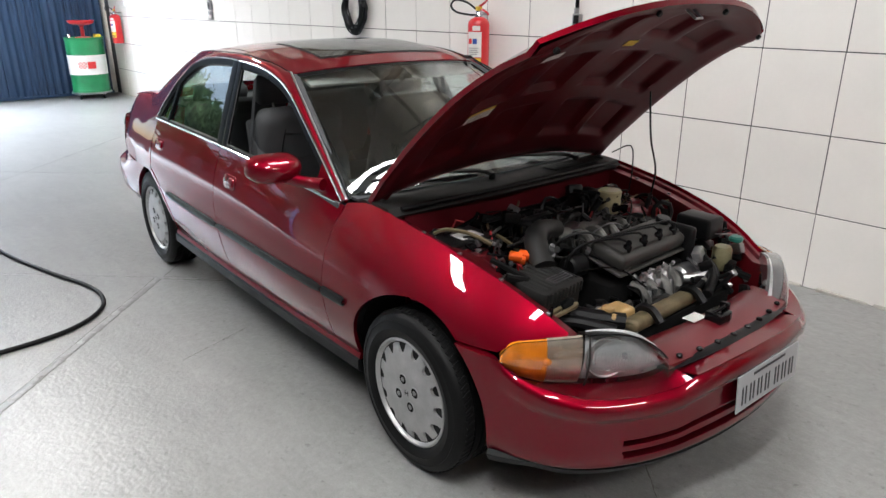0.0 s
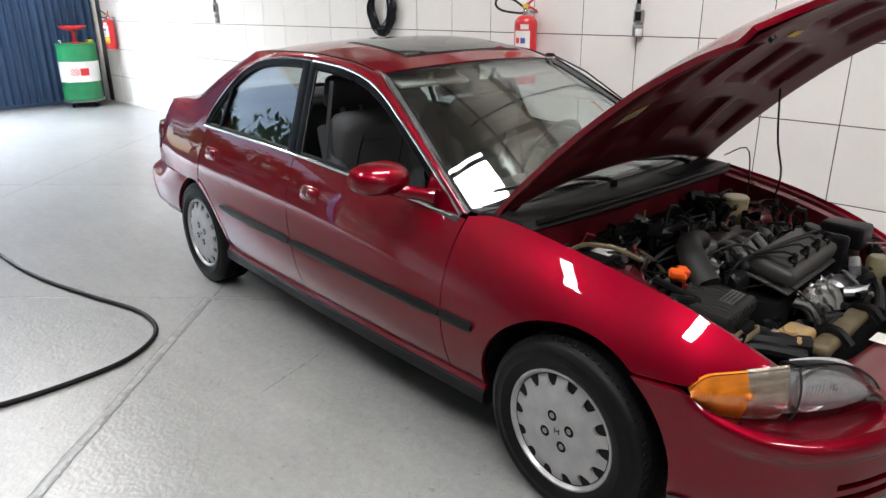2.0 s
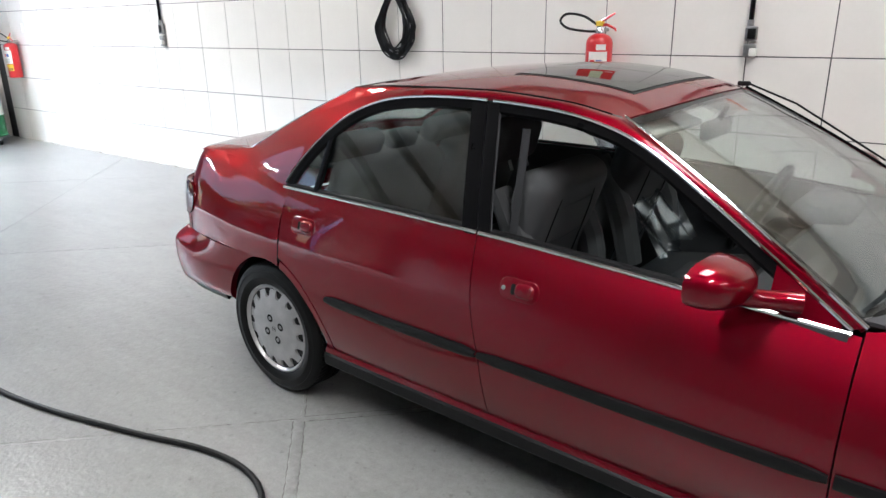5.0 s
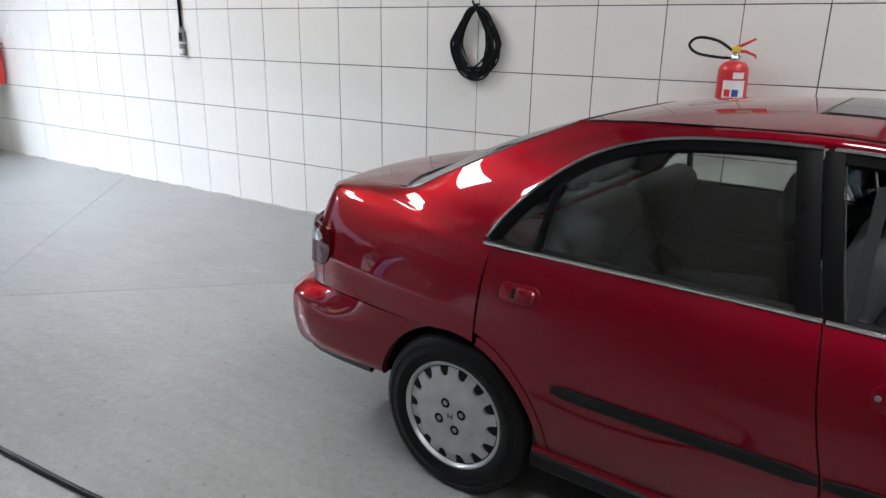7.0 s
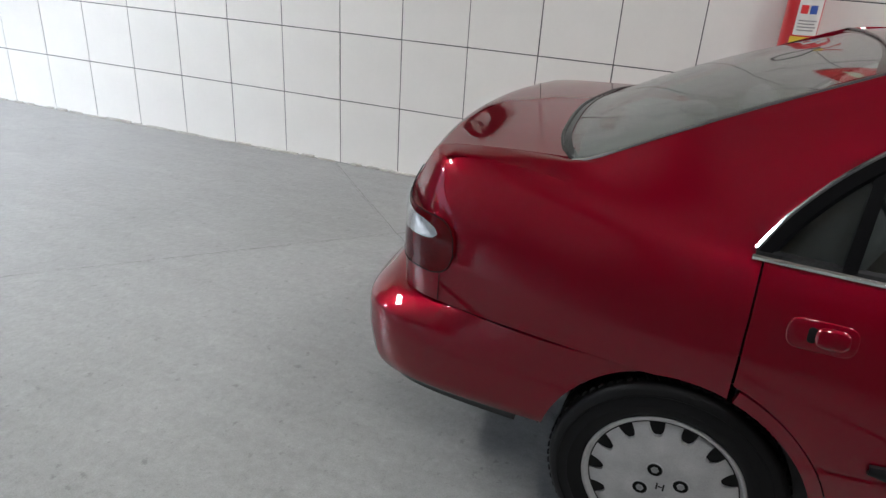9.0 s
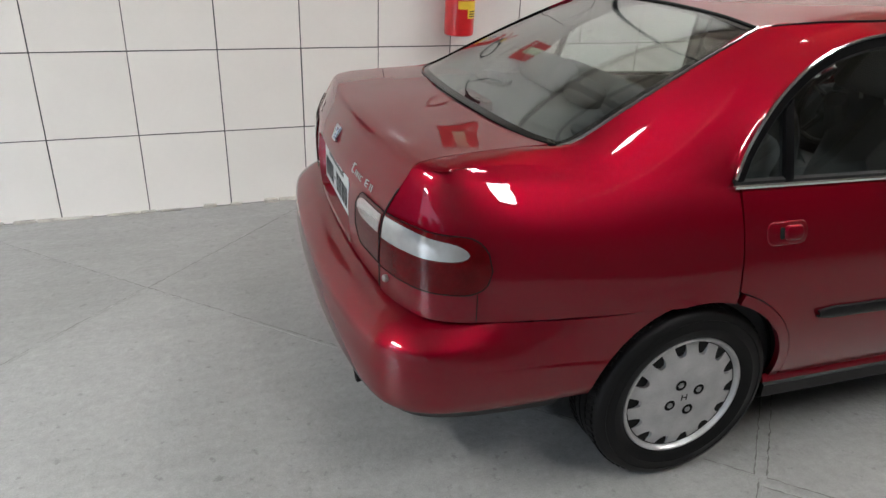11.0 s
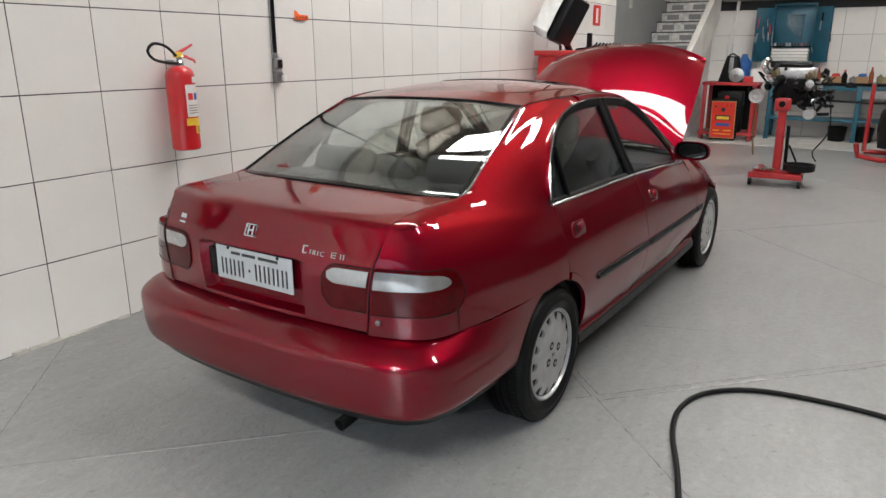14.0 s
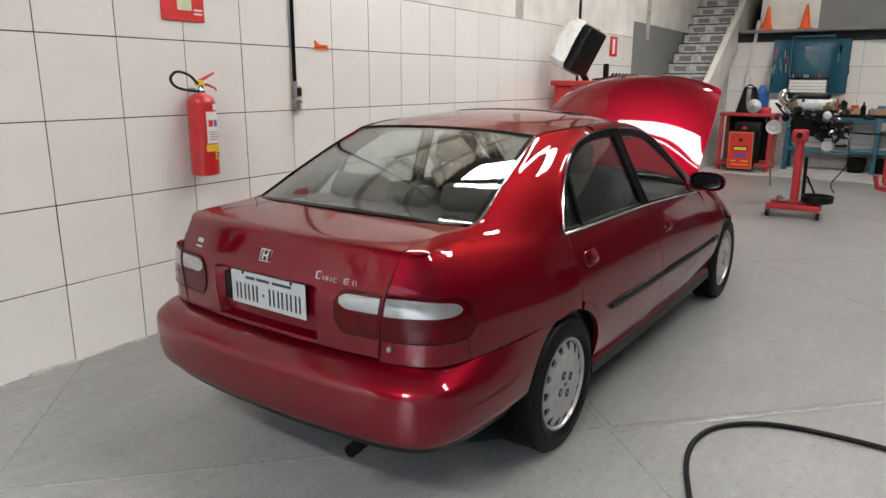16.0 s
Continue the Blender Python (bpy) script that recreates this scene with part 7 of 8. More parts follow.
def socket(x, z0, z1, high):
    s = thing("socket_conduit", "grey socket box under a dark conduit on the wall", "socket", pose(x, 1.748, z0), "socket conduits")
    part("conduit", cyl((0, 0.004, z1 - z0), (0, 0.004, high - z0), 0.014, 14), "gloss_black", s, "dark metal conduit")
    h = (z1 - z0) / 2
    for k in range(2):
        b = part("box", rbox(0.01, 0, h * (k + 0.5), 0.062, 0.044, h - 0.012, 0.009, 3), "steel", s, "grey cast box")
        part("box_cover", rbox(0.016, -0.023, h * (k + 0.5), 0.044, 0.004, h * 0.62, 0.003, 2), "black" if k else "steel", b)
    part("neck", cyl((0, 0.0, z1 - z0 - 0.02), (0, 0.0, z1 - z0 + 0.03), 0.018, 14, 0.003), "steel", s)
    part("plug", rbox(0.036, -0.030, h * 0.40, 0.040, 0.030, 0.044, 0.006, 2), "paper", s, "white plug")
    return s


socket(-0.262, 1.295, 1.475, 5.1)
socket(-6.16, 1.31, 1.55, 5.1)
sw_ = thing("light_switch", "small white switch plate on the tiles", "switch", pose(-9.46, 1.764, 1.52))
part("plate", rbox(0, 0, 0, 0.08, 0.012, 0.12, 0.004, 2), "paper", sw_)
part("rocker", rbox(0, -0.008, 0, 0.03, 0.008, 0.05, 0.003, 2), "paper", sw_)

sign = thing("safety_sign", "red safety sign with a pale green centre", "sign", pose(-1.14, 1.764, 2.00))
part("panel", rbox(0, 0, 0, 0.30, 0.004, 0.30, 0.001, 1), "bright_red", sign)
part("pictogram", rbox(0.01, -0.0026, 0.03, 0.10, 0.002, 0.24, 0.001, 1), material("pale_green", (0.55, 0.62, 0.42), 0.5), sign)
for k in range(2):
    part("writing_bar", rbox(0.105, -0.0026, -0.085 - 0.022 * k, 0.06, 0.0014, 0.010, 0.0004, 1), "paper", sign)
sign2 = thing("safety_sign", "small red and white safety sign", "sign", pose(6.25, 1.764, 2.005))
part("panel", rbox(0, 0, 0, 0.30, 0.004, 0.28, 0.001, 1), "bright_red", sign2)
part("pictogram", rbox(0, -0.0026, 0.0, 0.09, 0.002, 0.20, 0.002, 1), "paper", sign2)
tag = thing("sticker", "small orange sticker with dark bars on the tiles", "sticker", pose(0.03, 1.757, 1.757))
part("label", Geo().add([(-0.07, 0, -0.028), (0.07, 0, -0.028), (0.07, 0, 0.006), (-0.02, 0, 0.008), (-0.06, 0, 0.036), (-0.07, 0, 0.036), (-0.07, 0.002, -0.028), (0.07, 0.002, -0.028), (0.07, 0.002, 0.006), (-0.07, 0.002, 0.036)], [(0, 1, 2, 3, 4, 5), (0, 1, 7, 6), (1, 2, 8, 7), (5, 0, 6, 9)]), "orange", tag)
for k in range(4):
    part("writing_bar", rbox(-0.045 + 0.03 * k, -0.001, -0.010, 0.018, 0.001, 0.012, 0, 1), "ink", tag)

# hose on the floor
hose = thing("air_hose", "long black air hose lying on the floor", "hose", pose(0, 0, 0))
part("tube", tube([(-7.6, -2.6, 0.012), (-5.6, -2.05, 0.012), (-4.0, -1.74, 0.012), (-3.06, -1.64, 0.012), (-2.22, -1.57, 0.012), (-1.62, -1.43, 0.012), (-1.27, -1.325, 0.012), (-1.04, -1.305, 0.012), (-0.85, -1.37, 0.012), (-0.71, -1.545, 0.012), (-0.665, -1.80, 0.012), (-0.69, -2.12, 0.012), (-0.85, -2.5, 0.012), (-1.2, -3.0, 0.012), (-1.6, -4.6, 0.012)], 0.0115, 10, smooth=170), "rubber", hose)

# blue gate leaf at the street end
# added covers that keep the brightly lit jambs from reflecting in the car
for y in (-8.37, -1.58):
    slab_wall("trim_gate_post", [((X0 - 0.23, y - 0.028, -0.02), (X0 + 0.03, y + 0.028, 4.49))], "blue_gate", "navy blue cover added over the brightly lit gateway jamb", "trim")
gate = thing("steel_gate", "navy blue corrugated steel gate leaf", "gate", pose(-10.44, -0.05, 0), kind="structure")
n = 150
gg = []
for k in range(n):
    y = -1.60 + 3.32 * k / (n - 1)
    ph = (y / 0.115) % 1
    d = 0.0 if ph < 0.55 else (0.028 if 0.62 < ph < 0.93 else 0.014)
    gg.append([(d, y, z) for z in (0.05, 1.9, 3.8)])
part("corrugated_sheet", sheet(np.array(gg), thick=0.002, centre=(-1, 0, 1)), "blue_gate", gate, angle=20)
for z in (0.03, 3.82):
    part("gate_rail", rbox(0.0, 0.06, z, 0.05, 3.36, 0.05, 0.004), "blue_gate", gate)

# oil drum on a dolly
drum = thing("oil_drum", "green and white oil drum with red funnel on castors", "drum", pose(-9.98, 1.205, 0))
part("barrel", lathe([(0.285, 0.115), (0.295, 0.118), (0.298, 0.13), (0.290, 0.14), (0.290, 0.38), (0.297, 0.395), (0.290, 0.41), (0.290, 0.70), (0.297, 0.715), (0.290, 0.73), (0.290, 0.955), (0.298, 0.965), (0.298, 0.98), (0.288, 0.985), (0.285, 0.972), (0.0, 0.970)], 48), "green", drum)
part("white_band", lathe([(0.2915, 0.40), (0.2985, 0.402), (0.2925, 0.42), (0.2925, 0.692), (0.2985, 0.708), (0.2915, 0.712)], 48), "white_paint", drum)
for k in range(5):
    for j in range(5):
        if (k + j) % 2:
            a = math.radians(-20 - 5.2 * k)
            part("red_check", rbox(0, 0, 0, 0.004, 0.022, 0.022, 0, 1), "bright_red", drum, pos=pose(0.2945 * math.cos(a), 0.2945 * math.sin(a), 0.510 + 0.022 * j, 0, 0, math.degrees(a)))
for k in range(4):
    a = math.radians(6 - 6 * k)
    part("red_block", rbox(0, 0, 0, 0.004, 0.032, 0.11, 0, 1), "bright_red", drum, pos=pose(0.2945 * math.cos(a), 0.2945 * math.sin(a), 0.554, 0, 0, math.degrees(a)))
part("dolly", lathe([(0.30, 0.085), (0.312, 0.09), (0.312, 0.112), (0.30, 0.114)], 40), "steel", drum)
for k in range(4):
    a = k * math.pi / 2 + 0.5
    c = part("castor", cyl((0.25 * math.cos(a), 0.25 * math.sin(a) - 0.014, 0.035), (0.25 * math.cos(a), 0.25 * math.sin(a) + 0.014, 0.035), 0.035, 18, 0.004), "black", drum)
    part("castor_fork", rbox(0.25 * math.cos(a), 0.25 * math.sin(a), 0.07, 0.04, 0.04, 0.035, 0.004), "steel", drum)
part("funnel_foot", lathe([(0.13, 0.972), (0.12, 0.985), (0.03, 1.00), (0.028, 1.15), (0.06, 1.18)], 28), "red", drum)
part("funnel", lathe([(0.03, 1.165), (0.12, 1.175), (0.185, 1.20), (0.21, 1.245), (0.205, 1.245), (0.17, 1.205), (0.03, 1.18)], 36), "red", drum, "red drain funnel")
part("filler_cap", lathe([(0.035, 0.97), (0.035, 1.02), (0.03, 1.03), (0.0, 1.032)], 18, Matrix.Translation((-0.05, -0.21, 0))), "chrome", drum)
part("rag", rbox(0.05, 0.2, 1.0, 0.14, 0.10, 0.06, 0.025, 3), "yellow", drum, "yellow rag")

# ---------------------------------------------------------------- the far end
# stairs along the wall
stairs = thing("stairs", "tiled stairs with dark nosings climbing along the wall", "stairs", pose(0, 0, 0), kind="structure")
RUN, RISE, XS = 0.285, 0.1835, 6.62
st_mass = Geo()
for k in range(20):
    xk = XS + RUN * k
    st_mass.join(rbox((xk + 13.2) / 2, 1.36, RISE * (k + 0.5) - 0.004, 13.2 - xk - 0.002 * k, 0.80 - 0.0004 * k, RISE - 0.002, 0))
part("flight", st_mass, "stair_tile", stairs)
for k in range(20):
    xk = XS + RUN * k
    part("nosing", rbox(xk + 0.012, 1.36, RISE * (k + 1) - 0.006, 0.05, 0.81, 0.022, 0.004, 1), "step_edge", stairs)
    for j in range(2):
        part("riser_tile", rbox(xk - 0.004, 1.165 + 0.385 * j, RISE * (k + 0.5) - 0.006, 0.008, 0.375, 0.145, 0.002, 1), "stair_tile", stairs)
        part("riser_motif", rbox(xk - 0.0095, 1.165 + 0.385 * j, RISE * (k + 0.5) - 0.006, 0.004, 0.21, 0.085, 0.001, 1), "grey_wall", stairs)
str_ = Geo()
prof = [(XS - 0.15, 0.0), (XS + 0.45, 0.0), (13.2, 3.75), (13.2, 4.40), (XS - 0.15, 0.36)]
vv = [(x, y, z) for y in (0.86, 0.958) for x, z in prof]
str_.add(vv, [(0, 1, 2, 3, 4), (9, 8, 7, 6, 5)] + [(i, (i + 1) % 5, 5 + (i + 1) % 5, 5 + i) for i in range(5)])
part("balustrade", str_, "white_wall", stairs, "white sloping balustrade wall")

# tool cabinet on the end wall
cab = thing("tool_cabinet", "open teal tool cabinet with wrenches on the wall", "cabinet", pose(10.42, -0.42, 1.80, 0, 0, -90))
part("back_panel", rbox(0, -0.01, 0.0, 0.66, 0.02, 0.98, 0.004), "teal", cab)
for k, (x, a) in enumerate(((-0.335, 28), (0.335, -28))):
    d = part("door", Geo().join(rbox(-0.155 if x < 0 else 0.155, 0, 0, 0.30, 0.018, 0.92, 0.004), pose(x, -0.13, -0.02, 0, 0, a)), "teal", cab)
for x in (-0.33, 0.33):
    part("side", rbox(x, -0.085, 0.0, 0.016, 0.15, 0.98, 0.003), "teal", cab)
part("top", rbox(0, -0.085, 0.50, 0.68, 0.16, 0.02, 0.003), "teal", cab)
part("shelf", rbox(0, -0.11, -0.22, 0.64, 0.20, 0.02, 0.003), "gloss_black", cab)
part("drawer_stack", rbox(0, -0.11, -0.36, 0.60, 0.20, 0.20, 0.005), "steel", cab)
for k in range(4):
    part("drawer_edge", rbox(0, -0.214, -0.44 + 0.055 * k, 0.58, 0.008, 0.044, 0.003, 1), "paper", cab)
for k in range(9):
    h = 0.14 + 0.035 * k
    wr = part("wrench", tube([(-0.12 + 0.032 * k, -0.028, 0.30 - h), (-0.12 + 0.032 * k + 0.012, -0.028, 0.30)], 0.007, 6), "chrome", cab)
    part("wrench_head", lathe([(0.009, -0.004), (0.017, -0.004), (0.017, 0.004), (0.009, 0.004)], 12, pose(-0.108 + 0.032 * k, -0.028, 0.31, 90, 0, 0), close=True), "chrome", wr)
rt = random.Random(3)
for k in range(22):
    x, z = rt.uniform(-0.60, 0.60), rt.uniform(-0.35, 0.38)
    if abs(x) < 0.3 and z > -0.1:
        x = 0.36 * (1 if x > 0 else -1) + x * 0.6
    yy = -0.16 - 0.45 * max(0, abs(x) - 0.34)
    part("tool", tube([(x, yy - 0.02, z), (x + rt.uniform(-0.03, 0.03), yy - 0.02, z - rt.uniform(0.08, 0.2))], rt.choice((0.006, 0.009, 0.012)), 6), rt.choice(("chrome", "ink", "steel", "red", "chrome", "dark")), cab)
for k in range(12):
    part("small_tool", rbox(-0.26 + 0.048 * k, -0.12 - 0.02 * (k % 3), -0.185, 0.03, 0.05, rt.uniform(0.03, 0.08), 0.006), rt.choice(("steel", "red", "ink", "orange", "rust")), cab)

# bench
bench = thing("workbench", "teal steel workbench along the end wall", "workbench", pose(10.05, -2.3, 0))
part("worktop", rbox(0, 0, 0.965, 0.68, 4.3, 0.05, 0.006), "gloss_black", bench)
part("apron", rbox(-0.30, 0, 0.90, 0.04, 4.2, 0.08, 0.004), "teal", bench)
part("lower_shelf", rbox(0, 0, 0.36, 0.60, 4.2, 0.04, 0.005), "teal", bench)
for y in (-2.05, -0.7, 0.7, 2.05):
    for x in (-0.29, 0.29):
        part("leg", rbox(x, y, 0.472, 0.07, 0.07, 0.944, 0.005), "teal", bench)
part("drawer", rbox(-0.31, 0.35, 0.80, 0.05, 0.62, 0.14, 0.006), "grey_wall", bench, "grey drawer front")
for k in range(9):
    y = -0.95 - 0.13 * k
    kind = k % 3
    if kind < 2:
        b = thing("bottle", "small workshop bottle standing on the bench", "bottle", pose(9.88 + 0.06 * (k % 2), y, 0.991), "bench bottles")
        hk, wk = (1.0, 0.62, 1.18, 0.8, 0.5, 1.05)[k % 6], (1.0, 1.5, 0.9, 1.2, 1.6, 0.8)[k % 6]
        part("body", lathe([(0.030 * wk, 0), (0.036 * wk, 0.006), (0.036 * wk, 0.15 * hk), (0.016, 0.20 * hk), (0.014, 0.225 * hk)], 18), ("bottle", "old_fluid", "blue_plastic", "dark", "steel", "bottle")[k % 6], b)
        part("cap", lathe([(0.017, 0.225 * hk), (0.017, 0.225 * hk + 0.025), (0.012, 0.225 * hk + 0.028)], 14), ("red", "paper", "ink")[k % 3], b)
    else:
        b = thing("parts_box", "open carton of small parts on the bench", "box", pose(9.90, y, 0.991), "bench boxes")
        part("carton", rbox(0, 0, 0.05, 0.20, 0.18, 0.10, 0.004), "cardboard", b)
        part("contents", rbox(0, 0, 0.12, 0.15, 0.12, 0.06, 0.02, 2), ("red", "blue_plastic", "steel")[k // 3], b)
vise = thing("bench_vise", "dark grey bench vise on the workbench", "vise", pose(9.86, -2.45, 0.991))
part("base", rbox(0, 0, 0.05, 0.20, 0.16, 0.10, 0.02, 2), "steel", vise)
part("jaw", rbox(-0.05, 0, 0.14, 0.22, 0.14, 0.10, 0.015, 2), "steel", vise)
part("screw_bar", cyl((-0.20, -0.10, 0.12), (-0.20, 0.10, 0.12), 0.009), "chrome", vise)
for k, y in enumerate((-1.35, -1.75)):
    bx = thing("storage_tub", "dark tub stored below the bench", "tub", pose(9.95, y, 0.0), "tubs below the bench")
    part("tub", lathe([(0.11, 0.0), (0.13, 0.02), (0.15, 0.24), (0.155, 0.25), (0.14, 0.25), (0.12, 0.03)], 20), "dark", bx)

# engine on its stand
stand = thing("engine_stand", "red rolling engine stand", "stand", pose(4.97, -0.985, 0))
part("post", cyl((0, 0.02, 0.14), (0.02, 0.03, 0.86), 0.046, 28, 0.004), "dark_red", stand)
part("mount_head", Geo().join(rbox(0, 0, 0, 0.10, 0.17, 0.15, 0.03, 3), pose(0.0, 0.035, 0.92)).join(lathe([(0.045, -0.07), (0.045, 0.02)], 24, pose(-0.02, 0.035, 0.93, 0, 90, 0))), "dark_red", stand)
# a disc on the closed head; its near-black colour draws the hole's shade
part("mount_hole_shade", lathe([(0.034, 0.0), (0.034, 0.012), (0.0, 0.012)], 24, pose(-0.095, 0.035, 0.93, 0, 90, 0)), "dark", stand)
for y in (-0.22, 0.24):
    part("base_rail", rbox(0.18, y, 0.125, 0.72, 0.06, 0.055, 0.006), "dark_red", stand)
part("cross_beam", rbox(-0.16, 0.01, 0.125, 0.075, 0.56, 0.06, 0.006), "dark_red", stand)
part("cross_beam", rbox(0.0, 0.01, 0.155, 0.10, 0.46, 0.04, 0.006), "dark_red", stand)
part("brace", tube([(0.10, -0.06, 0.16), (0.05, -0.05, 0.68)], 0.020, 8), "black", stand)
part("brace", tube([(0.26, -0.20, 0.16), (0.06, -0.08, 0.46)], 0.011, 8), "black", stand)
for x, y in ((-0.16, -0.25), (-0.16, 0.27), (0.50, -0.22), (0.50, 0.24)):
    c = part("castor", cyl((x, y - 0.018, 0.045), (x, y + 0.018, 0.045), 0.045, 20, 0.006), "black", stand)
    part("castor_fork", rbox(x, y, 0.092, 0.05, 0.05, 0.02, 0.003), "steel", c)
pan = thing("drip_pan", "round black drip pan on the engine stand", "pan", pose(4.98, -1.20, 0.178))
part("pan", lathe([(0.15, 0.0), (0.165, 0.01), (0.17, 0.075), (0.176, 0.08), (0.160, 0.08), (0.150, 0.02), (0.0, 0.018)], 32), "black", pan)
for k in range(5):
    b = thing("spare_part", "small loose engine part lying on the stand base", "engine part", pose(4.84 + 0.03 * k, -0.93 + 0.06 * (k % 3) + 0.03 * k, 0.178), "loose engine parts")
    part("casting", rbox(0, 0, 0.015, 0.05, 0.06, 0.03, 0.008, 2), ("rust", "steel", "alu")[k % 3], b)
motor = thing("spare_engine", "bare greasy engine bolted to the stand", "engine", pose(5.20, -1.02, 1.12) @ Matrix.Diagonal((1.22, 1.30, 1.22, 1)))
part("block", rbox(0, 0, -0.05, 0.28, 0.30, 0.24, 0.04, 3), "dark", motor)
part("head", rbox(0, 0.02, 0.12, 0.24, 0.36, 0.10, 0.02, 3), "alu", motor)
part("cover", rbox(0, 0.04, 0.195, 0.20, 0.34, 0.065, 0.03, 4), "gloss_black", motor)
part("pulley", lathe([(0.012, -0.02), (0.03, -0.022), (0.040, -0.008), (0.062, -0.012), (0.067, 0.0), (0.062, 0.012), (0.060, 0.03), (0.0, 0.03)], 30, pose(-0.22, 0.27, -0.09, 0, 90, 0)), "alu", motor, "bright pulley")
part("pulley", lathe([(0.016, -0.02), (0.045, -0.022), (0.055, 0.0), (0.055, 0.03), (0.0, 0.03)], 24, pose(-0.20, -0.16, -0.24, 0, 90, 0)), "alu", motor)
part("outlet_pipe", tube([(-0.12, 0.20, 0.12), (-0.16, 0.235, 0.16), (-0.14, 0.24, 0.215), (-0.08, 0.22, 0.24)], 0.030, 12, smooth=10), "chrome", motor)
part("outlet_pipe", tube([(-0.14, 0.14, 0.02), (-0.19, 0.17, 0.06), (-0.19, 0.20, 0.10)], 0.022, 10, smooth=8), "chrome", motor)
rm = random.Random(11)
for k in range(110):
    x, y, z = rm.uniform(-0.20, 0.08), rm.gauss(-0.02, 0.13), rm.gauss(0.0, 0.11)
    if k % 2:
        part("hose", tube([(x, y, z), (x - rm.uniform(0, 0.06), y + rm.uniform(-0.06, 0.06), z + rm.uniform(-0.07, 0.05)), (x, y + rm.uniform(-0.10, 0.05), z + rm.uniform(-0.10, 0.03))], rm.choice((0.006, 0.010, 0.015)), 6, smooth=9), rm.choice(("black", "gloss_black", "dark", "steel", "black")), motor)
    else:
        s = rm.uniform(0.025, 0.07)
        part("fitting", Geo().join(rbox(0, 0, 0, s, s * rm.uniform(0.6, 1.5), s * rm.uniform(0.5, 1.2), s * 0.25, 2) if k % 4 else lathe([(s * 0.3, -s * 0.6), (s * 0.6, -s * 0.5), (s * 0.6, s * 0.4), (s * 0.2, s * 0.6)], 14), pose(x, y, z, rm.uniform(0, 90), rm.uniform(0, 90), rm.uniform(0, 90))), rm.choice(("alu", "steel", "dark", "black", "rust", "gloss_black", "chrome", "black")), motor)
part("dipstick", tube([(-0.10, -0.30, -0.10), (-0.12, -0.33, -0.36), (-0.11, -0.29, -0.48), (-0.12, -0.22, -0.60), (-0.12, -0.26, -0.68)], 0.006, 6, smooth=14), "black", motor)
part("drain_lead", tube([(-0.10, 0.27, -0.16), (-0.11, 0.28, -0.42), (-0.10, 0.26, -0.66)], 0.008, 6, smooth=10), "rust", motor)

# red cart, with what stands on it
cart = thing("tool_cart", "red steel cart with open shelves", "cart", pose(9.35, 0.33, 0))
for x in (-0.27, 0.27):
    for y in (-0.40, 0.40):
        part("post", rbox(x, y, 0.48, 0.06, 0.06, 0.92, 0.005), "dark_red", cart)
for z in (0.12, 0.965):
    part("shelf", rbox(0, 0, z, 0.62, 0.90, 0.05, 0.006), "dark_red", cart)
part("panel", rbox(0.26, 0, 0.54, 0.012, 0.76, 0.78, 0.002, 1), "dark", cart)
for x, y in ((-0.25, -0.38), (-0.25, 0.38), (0.25, -0.38), (0.25, 0.38)):
    part("castor", cyl((x, y - 0.015, 0.045), (x, y + 0.015, 0.045), 0.045, 16, 0.004), "black", cart)
ch = thing("battery_charger", "dark charger box on the cart shelf", "charger", pose(9.20, 0.30, 0.60))
part("case", rbox(0, 0, 0.12, 0.24, 0.40, 0.24, 0.015, 2), "black", ch)
part("dial", cyl((-0.12, 0.05, 0.13), (-0.13, 0.05, 0.13), 0.04, 18), "red", ch)
part("support_bar", rbox(0, 0, -0.23, 0.24, 0.40, 0.44, 0.01), "dark", ch)
bt = thing("booster_charger", "orange-red starter charger panel leaning on the cart", "charger", pose(8.93, 0.345, 0.03, 0, -7, 0))
part("case", rbox(0.05, 0, 0.34, 0.16, 0.42, 0.68, 0.012, 2), "dark", bt)
part("front", rbox(-0.036, 0, 0.35, 0.010, 0.40, 0.64, 0.004, 1), "cardboard", bt)
part("panel", rbox(-0.042, 0, 0.35, 0.006, 0.37, 0.61, 0.003, 1), material("orange_red_panel", (0.60, 0.025, 0.012), 0.4, 0, 0.2, 0.12, 8, 100), bt)
for k, (y, z, w, h, c) in enumerate(((0.0, 0.39, 0.24, 0.085, "ink"), (0.0, 0.385, 0.20, 0.05, "yellow"), (0.0, 0.27, 0.22, 0.05, "blue_ink"), (0.10, 0.17, 0.10, 0.016, "yellow"), (-0.08, 0.17, 0.13, 0.016, "yellow"), (0.0, 0.11, 0.28, 0.012, "yellow"))):
    part("writing_bar", rbox(-0.046 - 0.001 * (k % 2), y, z, 0.003, w, h, 0.001, 1), c, bt)
for y, z, r in ((0.0, 0.53, 0.035), (0.12, 0.58, 0.018), (-0.06, 0.60, 0.012), (-0.12, 0.60, 0.012)):
    part("knob", cyl((-0.044, y, z), (-0.066, y, z), r, 16, 0.004), "ink", bt)
for y in (-0.16, 0.16):
    part("wheel", cyl((0.10, y - 0.02, 0.02), (0.10, y + 0.02, 0.02), 0.05, 18, 0.006), "black", bt)
bag = thing("tool_bag", "black open tool bag standing on the red cart", "bag", pose(9.30, 0.36, 0.992))
g = np.array([[((0.16 - 0.07 * t) * math.cos(a) * 0.8, (0.21 - 0.11 * t) * math.sin(a), 0.43 * t) for t in np.linspace(0, 1, 6)] for a in np.linspace(0, 2 * math.pi, 21)])
part("body", sheet(g, thick=0.01, centre=(0, 0, 0.2)), "black", bag)
